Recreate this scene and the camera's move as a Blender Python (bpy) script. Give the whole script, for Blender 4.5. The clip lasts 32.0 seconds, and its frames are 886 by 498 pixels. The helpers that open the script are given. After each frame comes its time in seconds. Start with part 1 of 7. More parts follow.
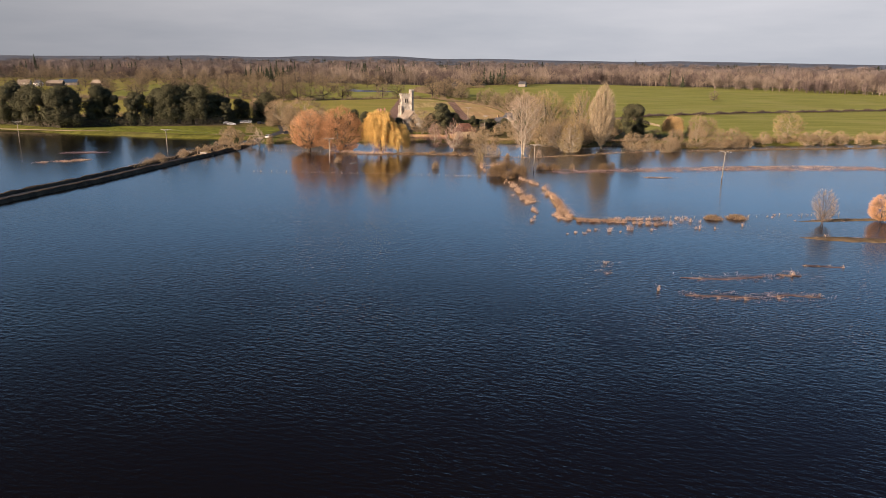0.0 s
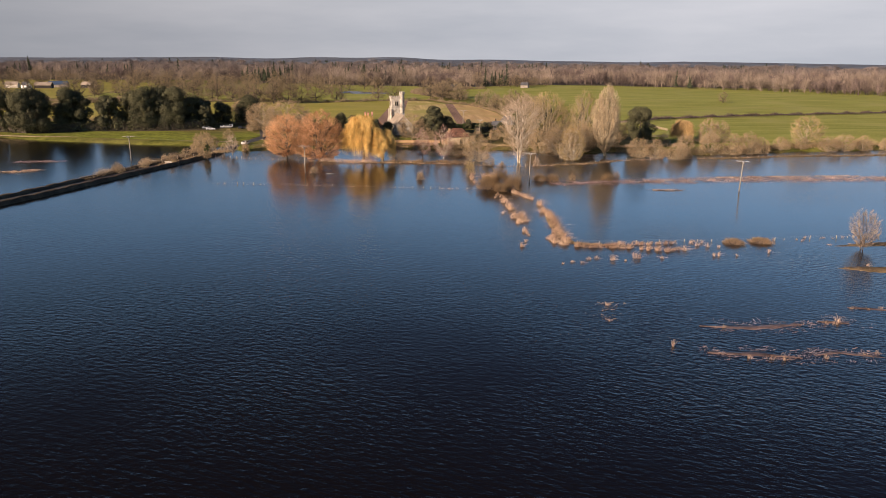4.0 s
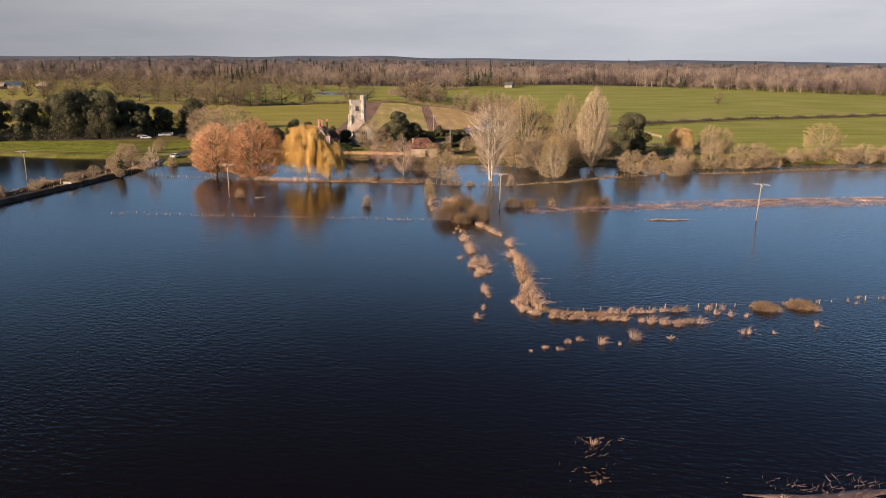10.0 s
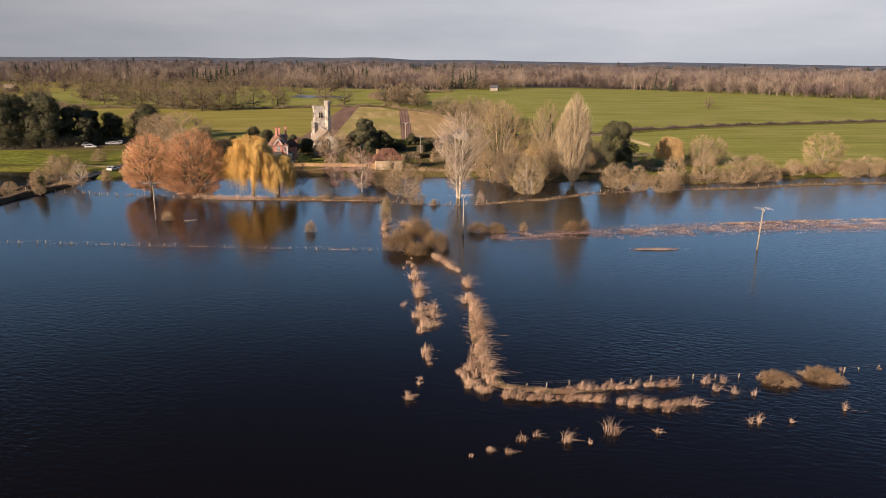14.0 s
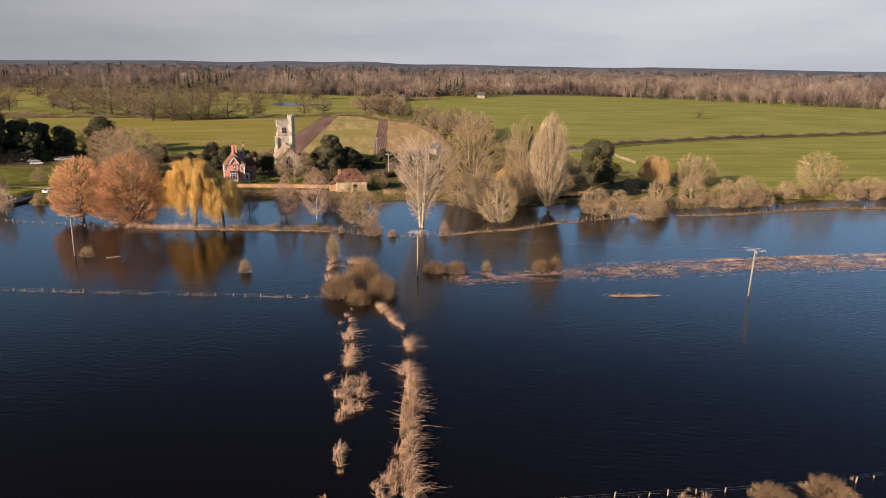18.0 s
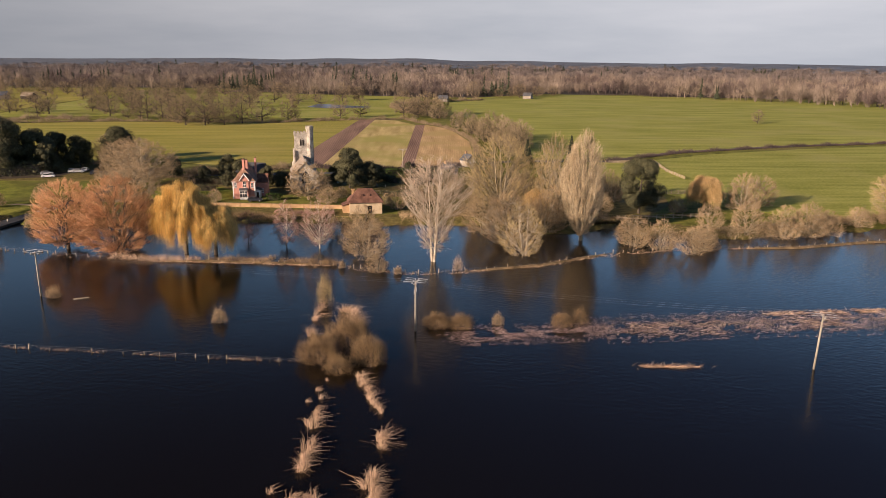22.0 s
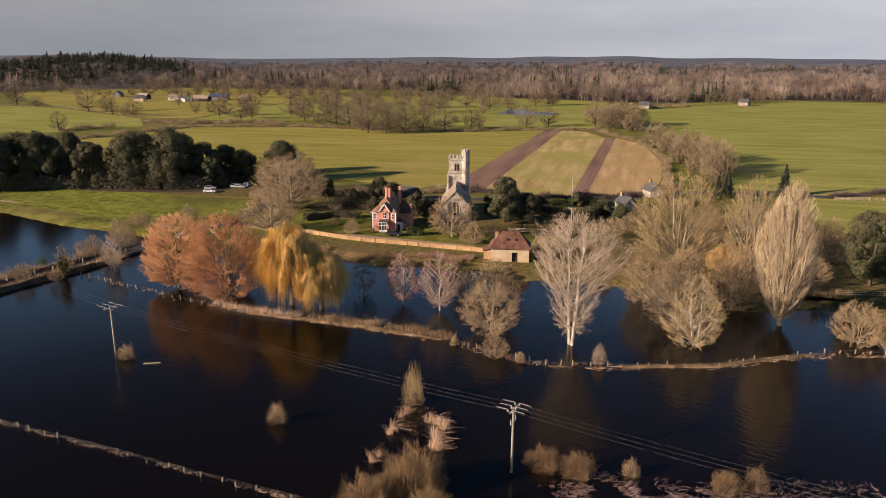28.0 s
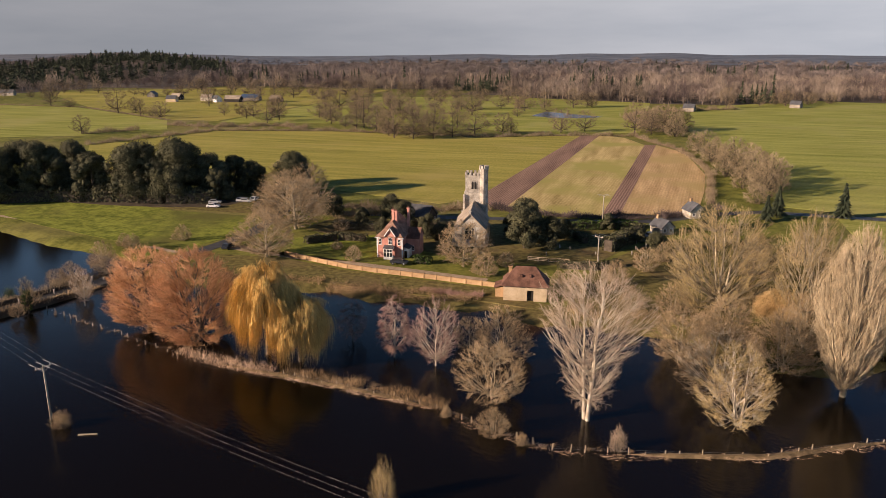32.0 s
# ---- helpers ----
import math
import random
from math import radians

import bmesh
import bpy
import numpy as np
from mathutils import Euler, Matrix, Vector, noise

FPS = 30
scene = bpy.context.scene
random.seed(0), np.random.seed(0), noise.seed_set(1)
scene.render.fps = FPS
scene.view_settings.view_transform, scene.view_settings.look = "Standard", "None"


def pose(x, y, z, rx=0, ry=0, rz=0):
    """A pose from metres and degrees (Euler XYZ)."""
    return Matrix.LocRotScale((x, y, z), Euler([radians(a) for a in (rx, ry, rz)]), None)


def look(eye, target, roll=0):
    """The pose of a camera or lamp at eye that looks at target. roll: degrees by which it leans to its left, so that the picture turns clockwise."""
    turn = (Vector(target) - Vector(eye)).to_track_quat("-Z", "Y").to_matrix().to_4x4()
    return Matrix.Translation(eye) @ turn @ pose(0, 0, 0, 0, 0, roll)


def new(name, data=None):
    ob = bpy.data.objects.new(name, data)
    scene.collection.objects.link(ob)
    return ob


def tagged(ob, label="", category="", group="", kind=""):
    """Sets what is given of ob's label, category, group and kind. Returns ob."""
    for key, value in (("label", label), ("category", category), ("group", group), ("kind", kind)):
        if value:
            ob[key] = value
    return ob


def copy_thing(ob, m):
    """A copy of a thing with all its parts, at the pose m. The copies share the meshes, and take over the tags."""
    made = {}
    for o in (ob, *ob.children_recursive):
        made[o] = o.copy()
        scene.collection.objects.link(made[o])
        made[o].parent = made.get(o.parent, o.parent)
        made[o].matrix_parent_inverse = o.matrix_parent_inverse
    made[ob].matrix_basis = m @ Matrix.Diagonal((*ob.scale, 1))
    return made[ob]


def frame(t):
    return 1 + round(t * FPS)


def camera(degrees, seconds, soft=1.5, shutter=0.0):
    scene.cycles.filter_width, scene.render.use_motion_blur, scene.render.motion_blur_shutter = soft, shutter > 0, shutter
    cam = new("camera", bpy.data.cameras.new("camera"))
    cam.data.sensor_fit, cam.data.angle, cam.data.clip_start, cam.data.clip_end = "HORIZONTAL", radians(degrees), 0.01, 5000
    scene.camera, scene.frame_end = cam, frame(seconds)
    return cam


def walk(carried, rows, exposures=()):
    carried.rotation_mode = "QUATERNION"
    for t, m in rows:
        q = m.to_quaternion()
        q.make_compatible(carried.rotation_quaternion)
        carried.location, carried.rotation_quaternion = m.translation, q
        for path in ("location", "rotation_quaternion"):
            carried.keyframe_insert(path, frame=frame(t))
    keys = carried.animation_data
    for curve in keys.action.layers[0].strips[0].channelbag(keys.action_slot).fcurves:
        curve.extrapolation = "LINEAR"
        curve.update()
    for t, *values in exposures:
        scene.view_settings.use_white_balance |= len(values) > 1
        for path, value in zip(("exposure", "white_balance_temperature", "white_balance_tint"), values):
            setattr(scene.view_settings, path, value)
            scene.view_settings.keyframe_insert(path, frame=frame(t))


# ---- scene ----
cam = camera(63.0, 32.0, 0.5)
PATH = [
    (0, (-54.142, -276.18, 36.439), (-53.978, -274.255, 35.923), 0.7),
    (3, (-48.404, -258.627, 36.085), (-48.255, -256.7, 35.572), 0.6),
    (6, (-42.293, -240.151, 35.832), (-42.136, -238.225, 35.315), 0.4),
    (9, (-36.07, -220.071, 36.089), (-35.897, -218.147, 35.571), 0.5),
    (11, (-31.991, -205.418, 36.172), (-31.805, -203.495, 35.656), 0.5),
    (13, (-26.925, -193.839, 36.324), (-26.728, -191.916, 35.81), 0.5),
    (14.5, (-23.028, -187.184, 36.73), (-22.819, -185.262, 36.218), 0.7),
    (16.5, (-18.153, -177.879, 38.245), (-17.935, -175.956, 37.738), 0.7),
    (17, (-17.003, -175.704, 38.432), (-16.784, -173.782, 37.927), 0.7),
    (19, (-12.295, -166.549, 40.257), (-12.065, -164.627, 39.756), 0.9),
    (20, (-9.829, -161.298, 41.066), (-9.596, -159.376, 40.563), 0.8),
    (20.5, (-8.61, -158.853, 41.581), (-8.4, -156.929, 41.076), 0.8),
    (21, (-7.302, -156.224, 42.027), (-7.13, -154.297, 41.519), 0.8),
    (22, (-4.869, -150.647, 42.914), (-4.781, -148.716, 42.4), 0.6),
    (23, (-2.552, -145.041, 43.825), (-2.554, -143.108, 43.31), 0.5),
    (24, (-0.191, -139.638, 44.55), (-0.292, -137.707, 44.037), 0.1),
    (25, (1.421, -133.637, 45.384), (1.228, -131.714, 44.871), 0.2),
    (25.5, (2.184, -130.681, 45.719), (1.947, -128.762, 45.206), 0.3),
    (27.5, (5.008, -119.416, 47.544), (4.599, -117.529, 47.022), 0.3),
    (28, (5.602, -116.629, 47.977), (5.149, -114.752, 47.453), 0.2),
    (29, (6.263, -110.818, 48.906), (5.726, -108.965, 48.379), 0.2),
    (29.5, (6.641, -107.974, 49.314), (6.08, -106.128, 48.785), 0.2),
    (30, (7.063, -105.217, 49.687), (6.5, -103.372, 49.158), 0.0),
    (31, (7.277, -100.056, 50.309), (6.718, -98.21, 49.778), 0.0),
    (32, (7.326, -94.34, 50.622), (6.767, -92.495, 50.09), 0.1),
]
walk(cam, [(t, look(eye, target, roll)) for t, eye, target, roll in PATH], [(0, 0.89, 6560, 23), (32, 0.89, 6560, 23)])

E0 = radians(17.0)                       # the sun's height
AZ = math.atan2(-0.60, -0.80)            # towards the sun, in plan
SUN = Vector((math.cos(AZ) * math.cos(E0), math.sin(AZ) * math.cos(E0), math.sin(E0)))

# ---- world and sun ----
world = bpy.data.worlds.new("sky")
scene.world = world
world.use_nodes = True
wn, wl = world.node_tree.nodes, world.node_tree.links
bg = wn["Background"]
sky = wn.new("ShaderNodeTexSky")
sky.sky_type = "NISHITA"
sky.sun_disc = False
sky.sun_elevation = E0
sky.sun_rotation = math.atan2(SUN.x, SUN.y)
sky.air_density, sky.dust_density, sky.ozone_density = 1.0, 0.4, 2.5
tc = wn.new("ShaderNodeTexCoord")
flat = wn.new("ShaderNodeMapping")
flat.inputs["Scale"].default_value = (1.0, 1.0, 6.0)
wl.new(tc.outputs["Generated"], flat.inputs["Vector"])
cloud = wn.new("ShaderNodeTexNoise")
cloud.inputs["Scale"].default_value, cloud.inputs["Detail"].default_value, cloud.inputs["Roughness"].default_value = 1.9, 7, 0.55
wl.new(flat.outputs[0], cloud.inputs["Vector"])
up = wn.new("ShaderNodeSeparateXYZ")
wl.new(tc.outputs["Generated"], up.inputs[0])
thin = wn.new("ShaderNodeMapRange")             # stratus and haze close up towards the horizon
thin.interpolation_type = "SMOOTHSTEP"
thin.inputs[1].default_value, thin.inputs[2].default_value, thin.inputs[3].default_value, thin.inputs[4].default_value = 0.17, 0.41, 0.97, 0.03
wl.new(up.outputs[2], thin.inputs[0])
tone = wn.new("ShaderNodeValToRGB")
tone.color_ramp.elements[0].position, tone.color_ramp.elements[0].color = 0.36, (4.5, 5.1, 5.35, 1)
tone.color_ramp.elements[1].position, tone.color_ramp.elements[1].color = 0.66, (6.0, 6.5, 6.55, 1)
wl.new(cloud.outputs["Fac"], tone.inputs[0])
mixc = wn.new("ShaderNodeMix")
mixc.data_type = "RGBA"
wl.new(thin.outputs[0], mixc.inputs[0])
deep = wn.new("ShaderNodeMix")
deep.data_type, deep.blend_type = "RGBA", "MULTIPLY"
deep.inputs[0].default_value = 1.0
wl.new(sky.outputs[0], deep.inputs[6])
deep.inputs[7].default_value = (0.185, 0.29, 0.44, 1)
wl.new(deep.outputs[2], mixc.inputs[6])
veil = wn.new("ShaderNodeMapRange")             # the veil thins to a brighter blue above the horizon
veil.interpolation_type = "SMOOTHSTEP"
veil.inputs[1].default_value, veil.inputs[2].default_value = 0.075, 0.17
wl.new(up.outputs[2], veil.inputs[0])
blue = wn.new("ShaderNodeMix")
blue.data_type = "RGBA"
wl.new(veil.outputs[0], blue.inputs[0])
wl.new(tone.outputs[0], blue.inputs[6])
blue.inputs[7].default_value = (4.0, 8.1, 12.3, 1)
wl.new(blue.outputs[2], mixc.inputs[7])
side_dim = wn.new("ShaderNodeMapRange")             # added shading, not cloud: the whole sky is dimmed towards -x, lifted towards +x
side_dim.interpolation_type = "SMOOTHSTEP"
side_dim.inputs[1].default_value, side_dim.inputs[2].default_value = -0.75, 0.45
side_dim.inputs[3].default_value, side_dim.inputs[4].default_value = 0.62, 1.14
wl.new(up.outputs[0], side_dim.inputs[0])
sky_dimmed = wn.new("ShaderNodeVectorMath")
sky_dimmed.operation = "SCALE"
wl.new(mixc.outputs[2], sky_dimmed.inputs[0])
wl.new(side_dim.outputs[0], sky_dimmed.inputs["Scale"])
wl.new(sky_dimmed.outputs[0], bg.inputs["Color"])
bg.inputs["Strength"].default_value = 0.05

sun = new("sun", bpy.data.lights.new("sun", "SUN"))
sun.data.energy, sun.data.angle, sun.data.color = 5.0, radians(0.6), (1.0, 0.81, 0.59)
sun.matrix_world = look(SUN * 100, (0, 0, 0))


# ---- materials ----
def material(name, rough=0.8, metal=0.0, spec=0.3):
    m = bpy.data.materials.new(name)
    m.use_nodes = True
    b = m.node_tree.nodes["Principled BSDF"]
    b.inputs["Roughness"].default_value = rough
    b.inputs["Metallic"].default_value = metal
    b.inputs["Specular IOR Level"].default_value = spec
    return m, m.node_tree.nodes, m.node_tree.links, b


def noisy(name, dark, light, scale=1.0, fine=12.0, rough=0.85, bump=0.3, dist=0.05, spec=0.25, random_by="", spread=0.3, metal=0.0, lo=0.3, hi=0.7):
    """Two scales of noise between two colours, a fine bump, and a change of tone from piece to piece."""
    m, n, l, b = material(name, rough, metal, spec)
    tc = n.new("ShaderNodeTexCoord")
    a = n.new("ShaderNodeTexNoise")
    a.inputs["Scale"].default_value, a.inputs["Detail"].default_value = scale, 5
    f = n.new("ShaderNodeTexNoise")
    f.inputs["Scale"].default_value, f.inputs["Detail"].default_value = fine, 3
    for t in (a, f):
        l.new(tc.outputs["Object"], t.inputs["Vector"])
    add = n.new("ShaderNodeMath")
    add.operation = "MULTIPLY_ADD"
    l.new(f.outputs["Fac"], add.inputs[0])
    add.inputs[1].default_value = 0.45
    l.new(a.outputs["Fac"], add.inputs[2])
    r = n.new("ShaderNodeMapRange")
    r.inputs[1].default_value, r.inputs[2].default_value = lo + 0.22, hi + 0.22
    l.new(add.outputs[0], r.inputs[0])
    mix = n.new("ShaderNodeMix")
    mix.data_type = "RGBA"
    mix.inputs[6].default_value, mix.inputs[7].default_value = (*dark, 1), (*light, 1)
    l.new(r.outputs[0], mix.inputs[0])
    out = mix.outputs[2]
    if random_by:
        src = n.new("ShaderNodeObjectInfo" if random_by == "object" else "ShaderNodeNewGeometry")
        hsv = n.new("ShaderNodeHueSaturation")
        mr = n.new("ShaderNodeMapRange")
        mr.inputs[3].default_value, mr.inputs[4].default_value = 1 - spread, 1 + spread
        l.new(src.outputs["Random" if random_by == "object" else "Random Per Island"], mr.inputs[0])
        l.new(mr.outputs[0], hsv.inputs["Value"])
        l.new(out, hsv.inputs["Color"])
        out = hsv.outputs[0]
    l.new(out, b.inputs["Base Color"])
    if bump:
        bp = n.new("ShaderNodeBump")
        bp.inputs["Strength"].default_value, bp.inputs["Distance"].default_value = bump, dist
        l.new(f.outputs["Fac"], bp.inputs["Height"])
        l.new(bp.outputs[0], b.inputs["Normal"])
    return m


def water_material(name):
    m, n, l, b = material(name, 0.15, 0.0, 0.5)
    b.inputs["IOR"].default_value = 1.33
    b.inputs["Base Color"].default_value = (0.005, 0.0032, 0.0014, 1)
    tc = n.new("ShaderNodeTexCoord")
    mp = n.new("ShaderNodeMapping")           # wavelets drawn out along their crests
    mp.vector_type = "TEXTURE"
    mp.inputs["Rotation"].default_value = (0, 0, radians(-24))
    mp.inputs["Scale"].default_value = (1.15, 0.6, 1)
    l.new(tc.outputs["Object"], mp.inputs["Vector"])
    w = n.new("ShaderNodeTexNoise")
    w.inputs["Scale"].default_value, w.inputs["Detail"].default_value, w.inputs["Roughness"].default_value = 0.95, 3, 0.5
    l.new(mp.outputs[0], w.inputs["Vector"])
    gust = n.new("ShaderNodeTexNoise")       # calm and rippled patches
    gust.inputs["Scale"].default_value, gust.inputs["Detail"].default_value = 0.018, 3
    l.new(tc.outputs["Object"], gust.inputs["Vector"])
    gr = n.new("ShaderNodeMapRange")
    gr.inputs[1].default_value, gr.inputs[2].default_value = 0.36, 0.64
    gr.inputs[3].default_value, gr.inputs[4].default_value = 0.35, 1.0
    l.new(gust.outputs["Fac"], gr.inputs[0])
    sep = n.new("ShaderNodeSeparateXYZ")      # open water is choppier than the lee of the village
    l.new(tc.outputs["Object"], sep.inputs[0])
    lee = n.new("ShaderNodeMapRange")
    lee.inputs[1].default_value, lee.inputs[2].default_value = -175, -90
    lee.inputs[3].default_value, lee.inputs[4].default_value = 1.0, 0.36
    l.new(sep.outputs[1], lee.inputs[0])
    st = n.new("ShaderNodeMath")
    st.operation = "MULTIPLY"
    l.new(gr.outputs[0], st.inputs[0])
    l.new(lee.outputs[0], st.inputs[1])
    bp = n.new("ShaderNodeBump")
    bp.inputs["Distance"].default_value = 0.12
    l.new(st.outputs[0], bp.inputs["Strength"])
    l.new(w.outputs["Fac"], bp.inputs["Height"])
    l.new(bp.outputs[0], b.inputs["Normal"])
    return m


def field_material(name, dark, light, straw, row_turn=0.0, row_scale=0.0, patch=0.02, rows=0.35, straw_at=(0.5, 0.75), stretch=1.0, across=False):
    """Grass, stubble or plough: patches, tussocks and, where wanted, faint working rows."""
    m, n, l, b = material(name, 0.95, 0.0, 0.1)
    tc = n.new("ShaderNodeTexCoord")
    big, mid, fine = [n.new("ShaderNodeTexNoise") for _ in range(3)]
    along = n.new("ShaderNodeMapping")
    along.inputs["Rotation"].default_value = (0, 0, row_turn)
    along.inputs["Scale"].default_value = (stretch, 1, 1) if across else (1, stretch, 1)
    l.new(tc.outputs["Object"], along.inputs["Vector"])
    for t, s in ((big, patch), (mid, patch * 9), (fine, 0.9)):
        t.inputs["Scale"].default_value, t.inputs["Detail"].default_value = s, 6
        l.new(along.outputs[0] if t == mid else tc.outputs["Object"], t.inputs["Vector"])
    fac = n.new("ShaderNodeMath")
    fac.operation = "MULTIPLY_ADD"
    l.new(fine.outputs["Fac"], fac.inputs[0])
    fac.inputs[1].default_value = 0.7
    l.new(mid.outputs["Fac"], fac.inputs[2])
    val = fac.outputs[0]
    if row_scale:
        mp = n.new("ShaderNodeMapping")
        mp.inputs["Rotation"].default_value = (0, 0, row_turn)
        wave = n.new("ShaderNodeTexWave")
        wave.bands_direction = "Y" if across else "X"
        wave.inputs["Scale"].default_value, wave.inputs["Distortion"].default_value = row_scale, 2.0
        wave.inputs["Detail"].default_value, wave.inputs["Detail Scale"].default_value = 3, 0.6
        l.new(tc.outputs["Object"], mp.inputs["Vector"])
        l.new(mp.outputs[0], wave.inputs["Vector"])
        ad = n.new("ShaderNodeMath")
        ad.operation = "MULTIPLY_ADD"
        l.new(wave.outputs["Fac"], ad.inputs[0])
        ad.inputs[1].default_value = rows
        l.new(val, ad.inputs[2])
        val = ad.outputs[0]
    r = n.new("ShaderNodeMapRange")
    top = 1.15 + (rows if row_scale else 0)
    r.inputs[1].default_value, r.inputs[2].default_value = 0.62, top - 0.1
    l.new(val, r.inputs[0])
    mix = n.new("ShaderNodeMix")
    mix.data_type = "RGBA"
    mix.inputs[6].default_value, mix.inputs[7].default_value = (*dark, 1), (*light, 1)
    l.new(r.outputs[0], mix.inputs[0])
    r2 = n.new("ShaderNodeMapRange")
    r2.inputs[1].default_value, r2.inputs[2].default_value = straw_at
    l.new(big.outputs["Fac"], r2.inputs[0])
    mix2 = n.new("ShaderNodeMix")
    mix2.data_type = "RGBA"
    l.new(r2.outputs[0], mix2.inputs[0])
    l.new(mix.outputs[2], mix2.inputs[6])
    mix2.inputs[7].default_value = (*straw, 1)
    l.new(mix2.outputs[2], b.inputs["Base Color"])
    bp = n.new("ShaderNodeBump")
    bp.inputs["Strength"].default_value, bp.inputs["Distance"].default_value = 0.6, 0.2
    l.new(val, bp.inputs["Height"])
    l.new(bp.outputs[0], b.inputs["Normal"])
    return m


WATER = water_material("flood_water")
GRASS = field_material("meadow_grass", (0.07, 0.078, 0.013), (0.20, 0.20, 0.042), (0.20, 0.165, 0.07))
FIELD_GREEN = field_material("winter_wheat", (0.15, 0.172, 0.024), (0.355, 0.355, 0.088), (0.32, 0.30, 0.095), radians(4), 0.12, rows=0.10, stretch=0.12, across=True)
LAWN = field_material("lawn_grass", (0.085, 0.105, 0.014), (0.25, 0.275, 0.045), (0.115, 0.115, 0.03), patch=0.035, straw_at=(0.46, 0.66))
FIELD_PALE = field_material("grazed_grass", (0.15, 0.155, 0.022), (0.41, 0.355, 0.085), (0.36, 0.295, 0.09), radians(-5), 0.16, rows=0.22, stretch=0.08, across=True)
STUBBLE = field_material("stubble", (0.27, 0.205, 0.07), (0.58, 0.45, 0.20), (0.33, 0.30, 0.085), radians(3.5), 0.3, patch=0.03, straw_at=(0.44, 0.6), rows=0.10, stretch=0.1)
STRAW = field_material("straw_stubble", (0.30, 0.195, 0.085), (0.62, 0.43, 0.22), (0.42, 0.31, 0.13), radians(3.5), 0.3, patch=0.03, straw_at=(0.46, 0.62), rows=0.10, stretch=0.1)
PLOUGH = field_material("ploughed_earth", (0.085, 0.05, 0.036), (0.39, 0.25, 0.185), (0.25, 0.155, 0.11), radians(3.2), 0.34, rows=0.45, stretch=0.12)
ROUGH = field_material("rough_shore_grass", (0.07, 0.06, 0.018), (0.19, 0.16, 0.055), (0.15, 0.105, 0.055), patch=0.08)
EARTH = noisy("damp_earth", (0.03, 0.022, 0.014), (0.09, 0.07, 0.045), 0.3, 3.0)
BANK = noisy("reedy_bank", (0.07, 0.05, 0.025), (0.24, 0.17, 0.09), 0.5, 4.0, bump=0.6, dist=0.15)
MUD = noisy("wet_mud_and_flattened_reed", (0.05, 0.036, 0.034), (0.19, 0.13, 0.115), 0.5, 5.0, rough=0.5, bump=0.6, dist=0.1)
ROADM = noisy("wet_tarmac", (0.035, 0.035, 0.037), (0.07, 0.068, 0.065), 0.4, 6.0, rough=0.6)
GRAVEL = noisy("gravel", (0.26, 0.19, 0.12), (0.42, 0.33, 0.23), 0.6, 8.0)
BARK = noisy("grey_brown_bark", (0.06, 0.045, 0.03), (0.17, 0.135, 0.10), 1.0, 9.0, bump=0.5, random_by="object")
BARK_PALE = noisy("pale_lichened_bark", (0.17, 0.14, 0.09), (0.42, 0.35, 0.245), 1.0, 7.0, bump=0.5, random_by="object")
BARK_DARK = noisy("dark_bark", (0.035, 0.028, 0.02), (0.10, 0.08, 0.06), 1.0, 9.0, bump=0.5, random_by="object")
BARK_WHITE = noisy("pale_poplar_bark", (0.26, 0.21, 0.15), (0.66, 0.58, 0.46), 0.8, 5.0, bump=0.5)
def twigs(name, dark, light, spread=0.35):
    return noisy(name, dark, light, 0.25, 2.0, rough=0.8, bump=0, random_by="island", spread=spread)
TW_ORANGE = twigs("orange_willow_twigs", (0.37, 0.195, 0.085), (0.73, 0.435, 0.235), 0.35)
TW_YELLOW = twigs("golden_willow_twigs", (0.46, 0.29, 0.08), (0.76, 0.53, 0.19))
TW_GOLD = twigs("dull_gold_twigs", (0.34, 0.22, 0.09), (0.60, 0.42, 0.20))
TW_PALE = twigs("pale_twigs", (0.29, 0.21, 0.145), (0.53, 0.41, 0.30))
TW_OLIVE = twigs("olive_grey_twigs", (0.24, 0.175, 0.075), (0.49, 0.375, 0.185))
TW_BUFF = twigs("buff_poplar_twigs", (0.36, 0.27, 0.16), (0.60, 0.48, 0.31))
TW_BIRCH = twigs("purple_birch_twigs", (0.22, 0.13, 0.105), (0.42, 0.26, 0.21))
TW_GREY = twigs("grey_brown_twigs", (0.22, 0.155, 0.085), (0.46, 0.335, 0.195))
TW_OAK = twigs("brown_oak_twigs", (0.13, 0.095, 0.058), (0.28, 0.215, 0.135))
def wood_twigs(name, dark, light):
    return noisy(name, dark, light, 0.012, 0.11, rough=0.9, bump=0, random_by="island", spread=0.3, lo=0.25, hi=0.7)
TW_WOOD = wood_twigs("bare_wood_twigs", (0.085, 0.067, 0.054), (0.25, 0.195, 0.15))
TW_THORN = twigs("hawthorn_twigs", (0.14, 0.105, 0.06), (0.36, 0.285, 0.175))
TW_WOOD_PALE = wood_twigs("pale_wood_twigs", (0.125, 0.10, 0.08), (0.32, 0.255, 0.20))
TW_WOOD_DARK = wood_twigs("dark_purple_twigs", (0.045, 0.034, 0.032), (0.14, 0.105, 0.094))
# cooler than the near wood twigs: a touch of distance haze in the colour
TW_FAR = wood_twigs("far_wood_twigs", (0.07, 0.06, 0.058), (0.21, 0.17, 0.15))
# ridge twigs and far hill ground: distance haze painted as a blue-grey base colour
TW_RIDGE_HAZE = wood_twigs("haze_tinted_far_wood", (0.065, 0.068, 0.08), (0.14, 0.145, 0.165))
HAZE_WOOD = noisy("haze_tinted_far_hills", (0.055, 0.066, 0.084), (0.15, 0.165, 0.19), 0.006, 0.06, bump=0)
LITTER = noisy("woodland_floor", (0.035, 0.027, 0.02), (0.10, 0.075, 0.05), 0.02, 0.3)
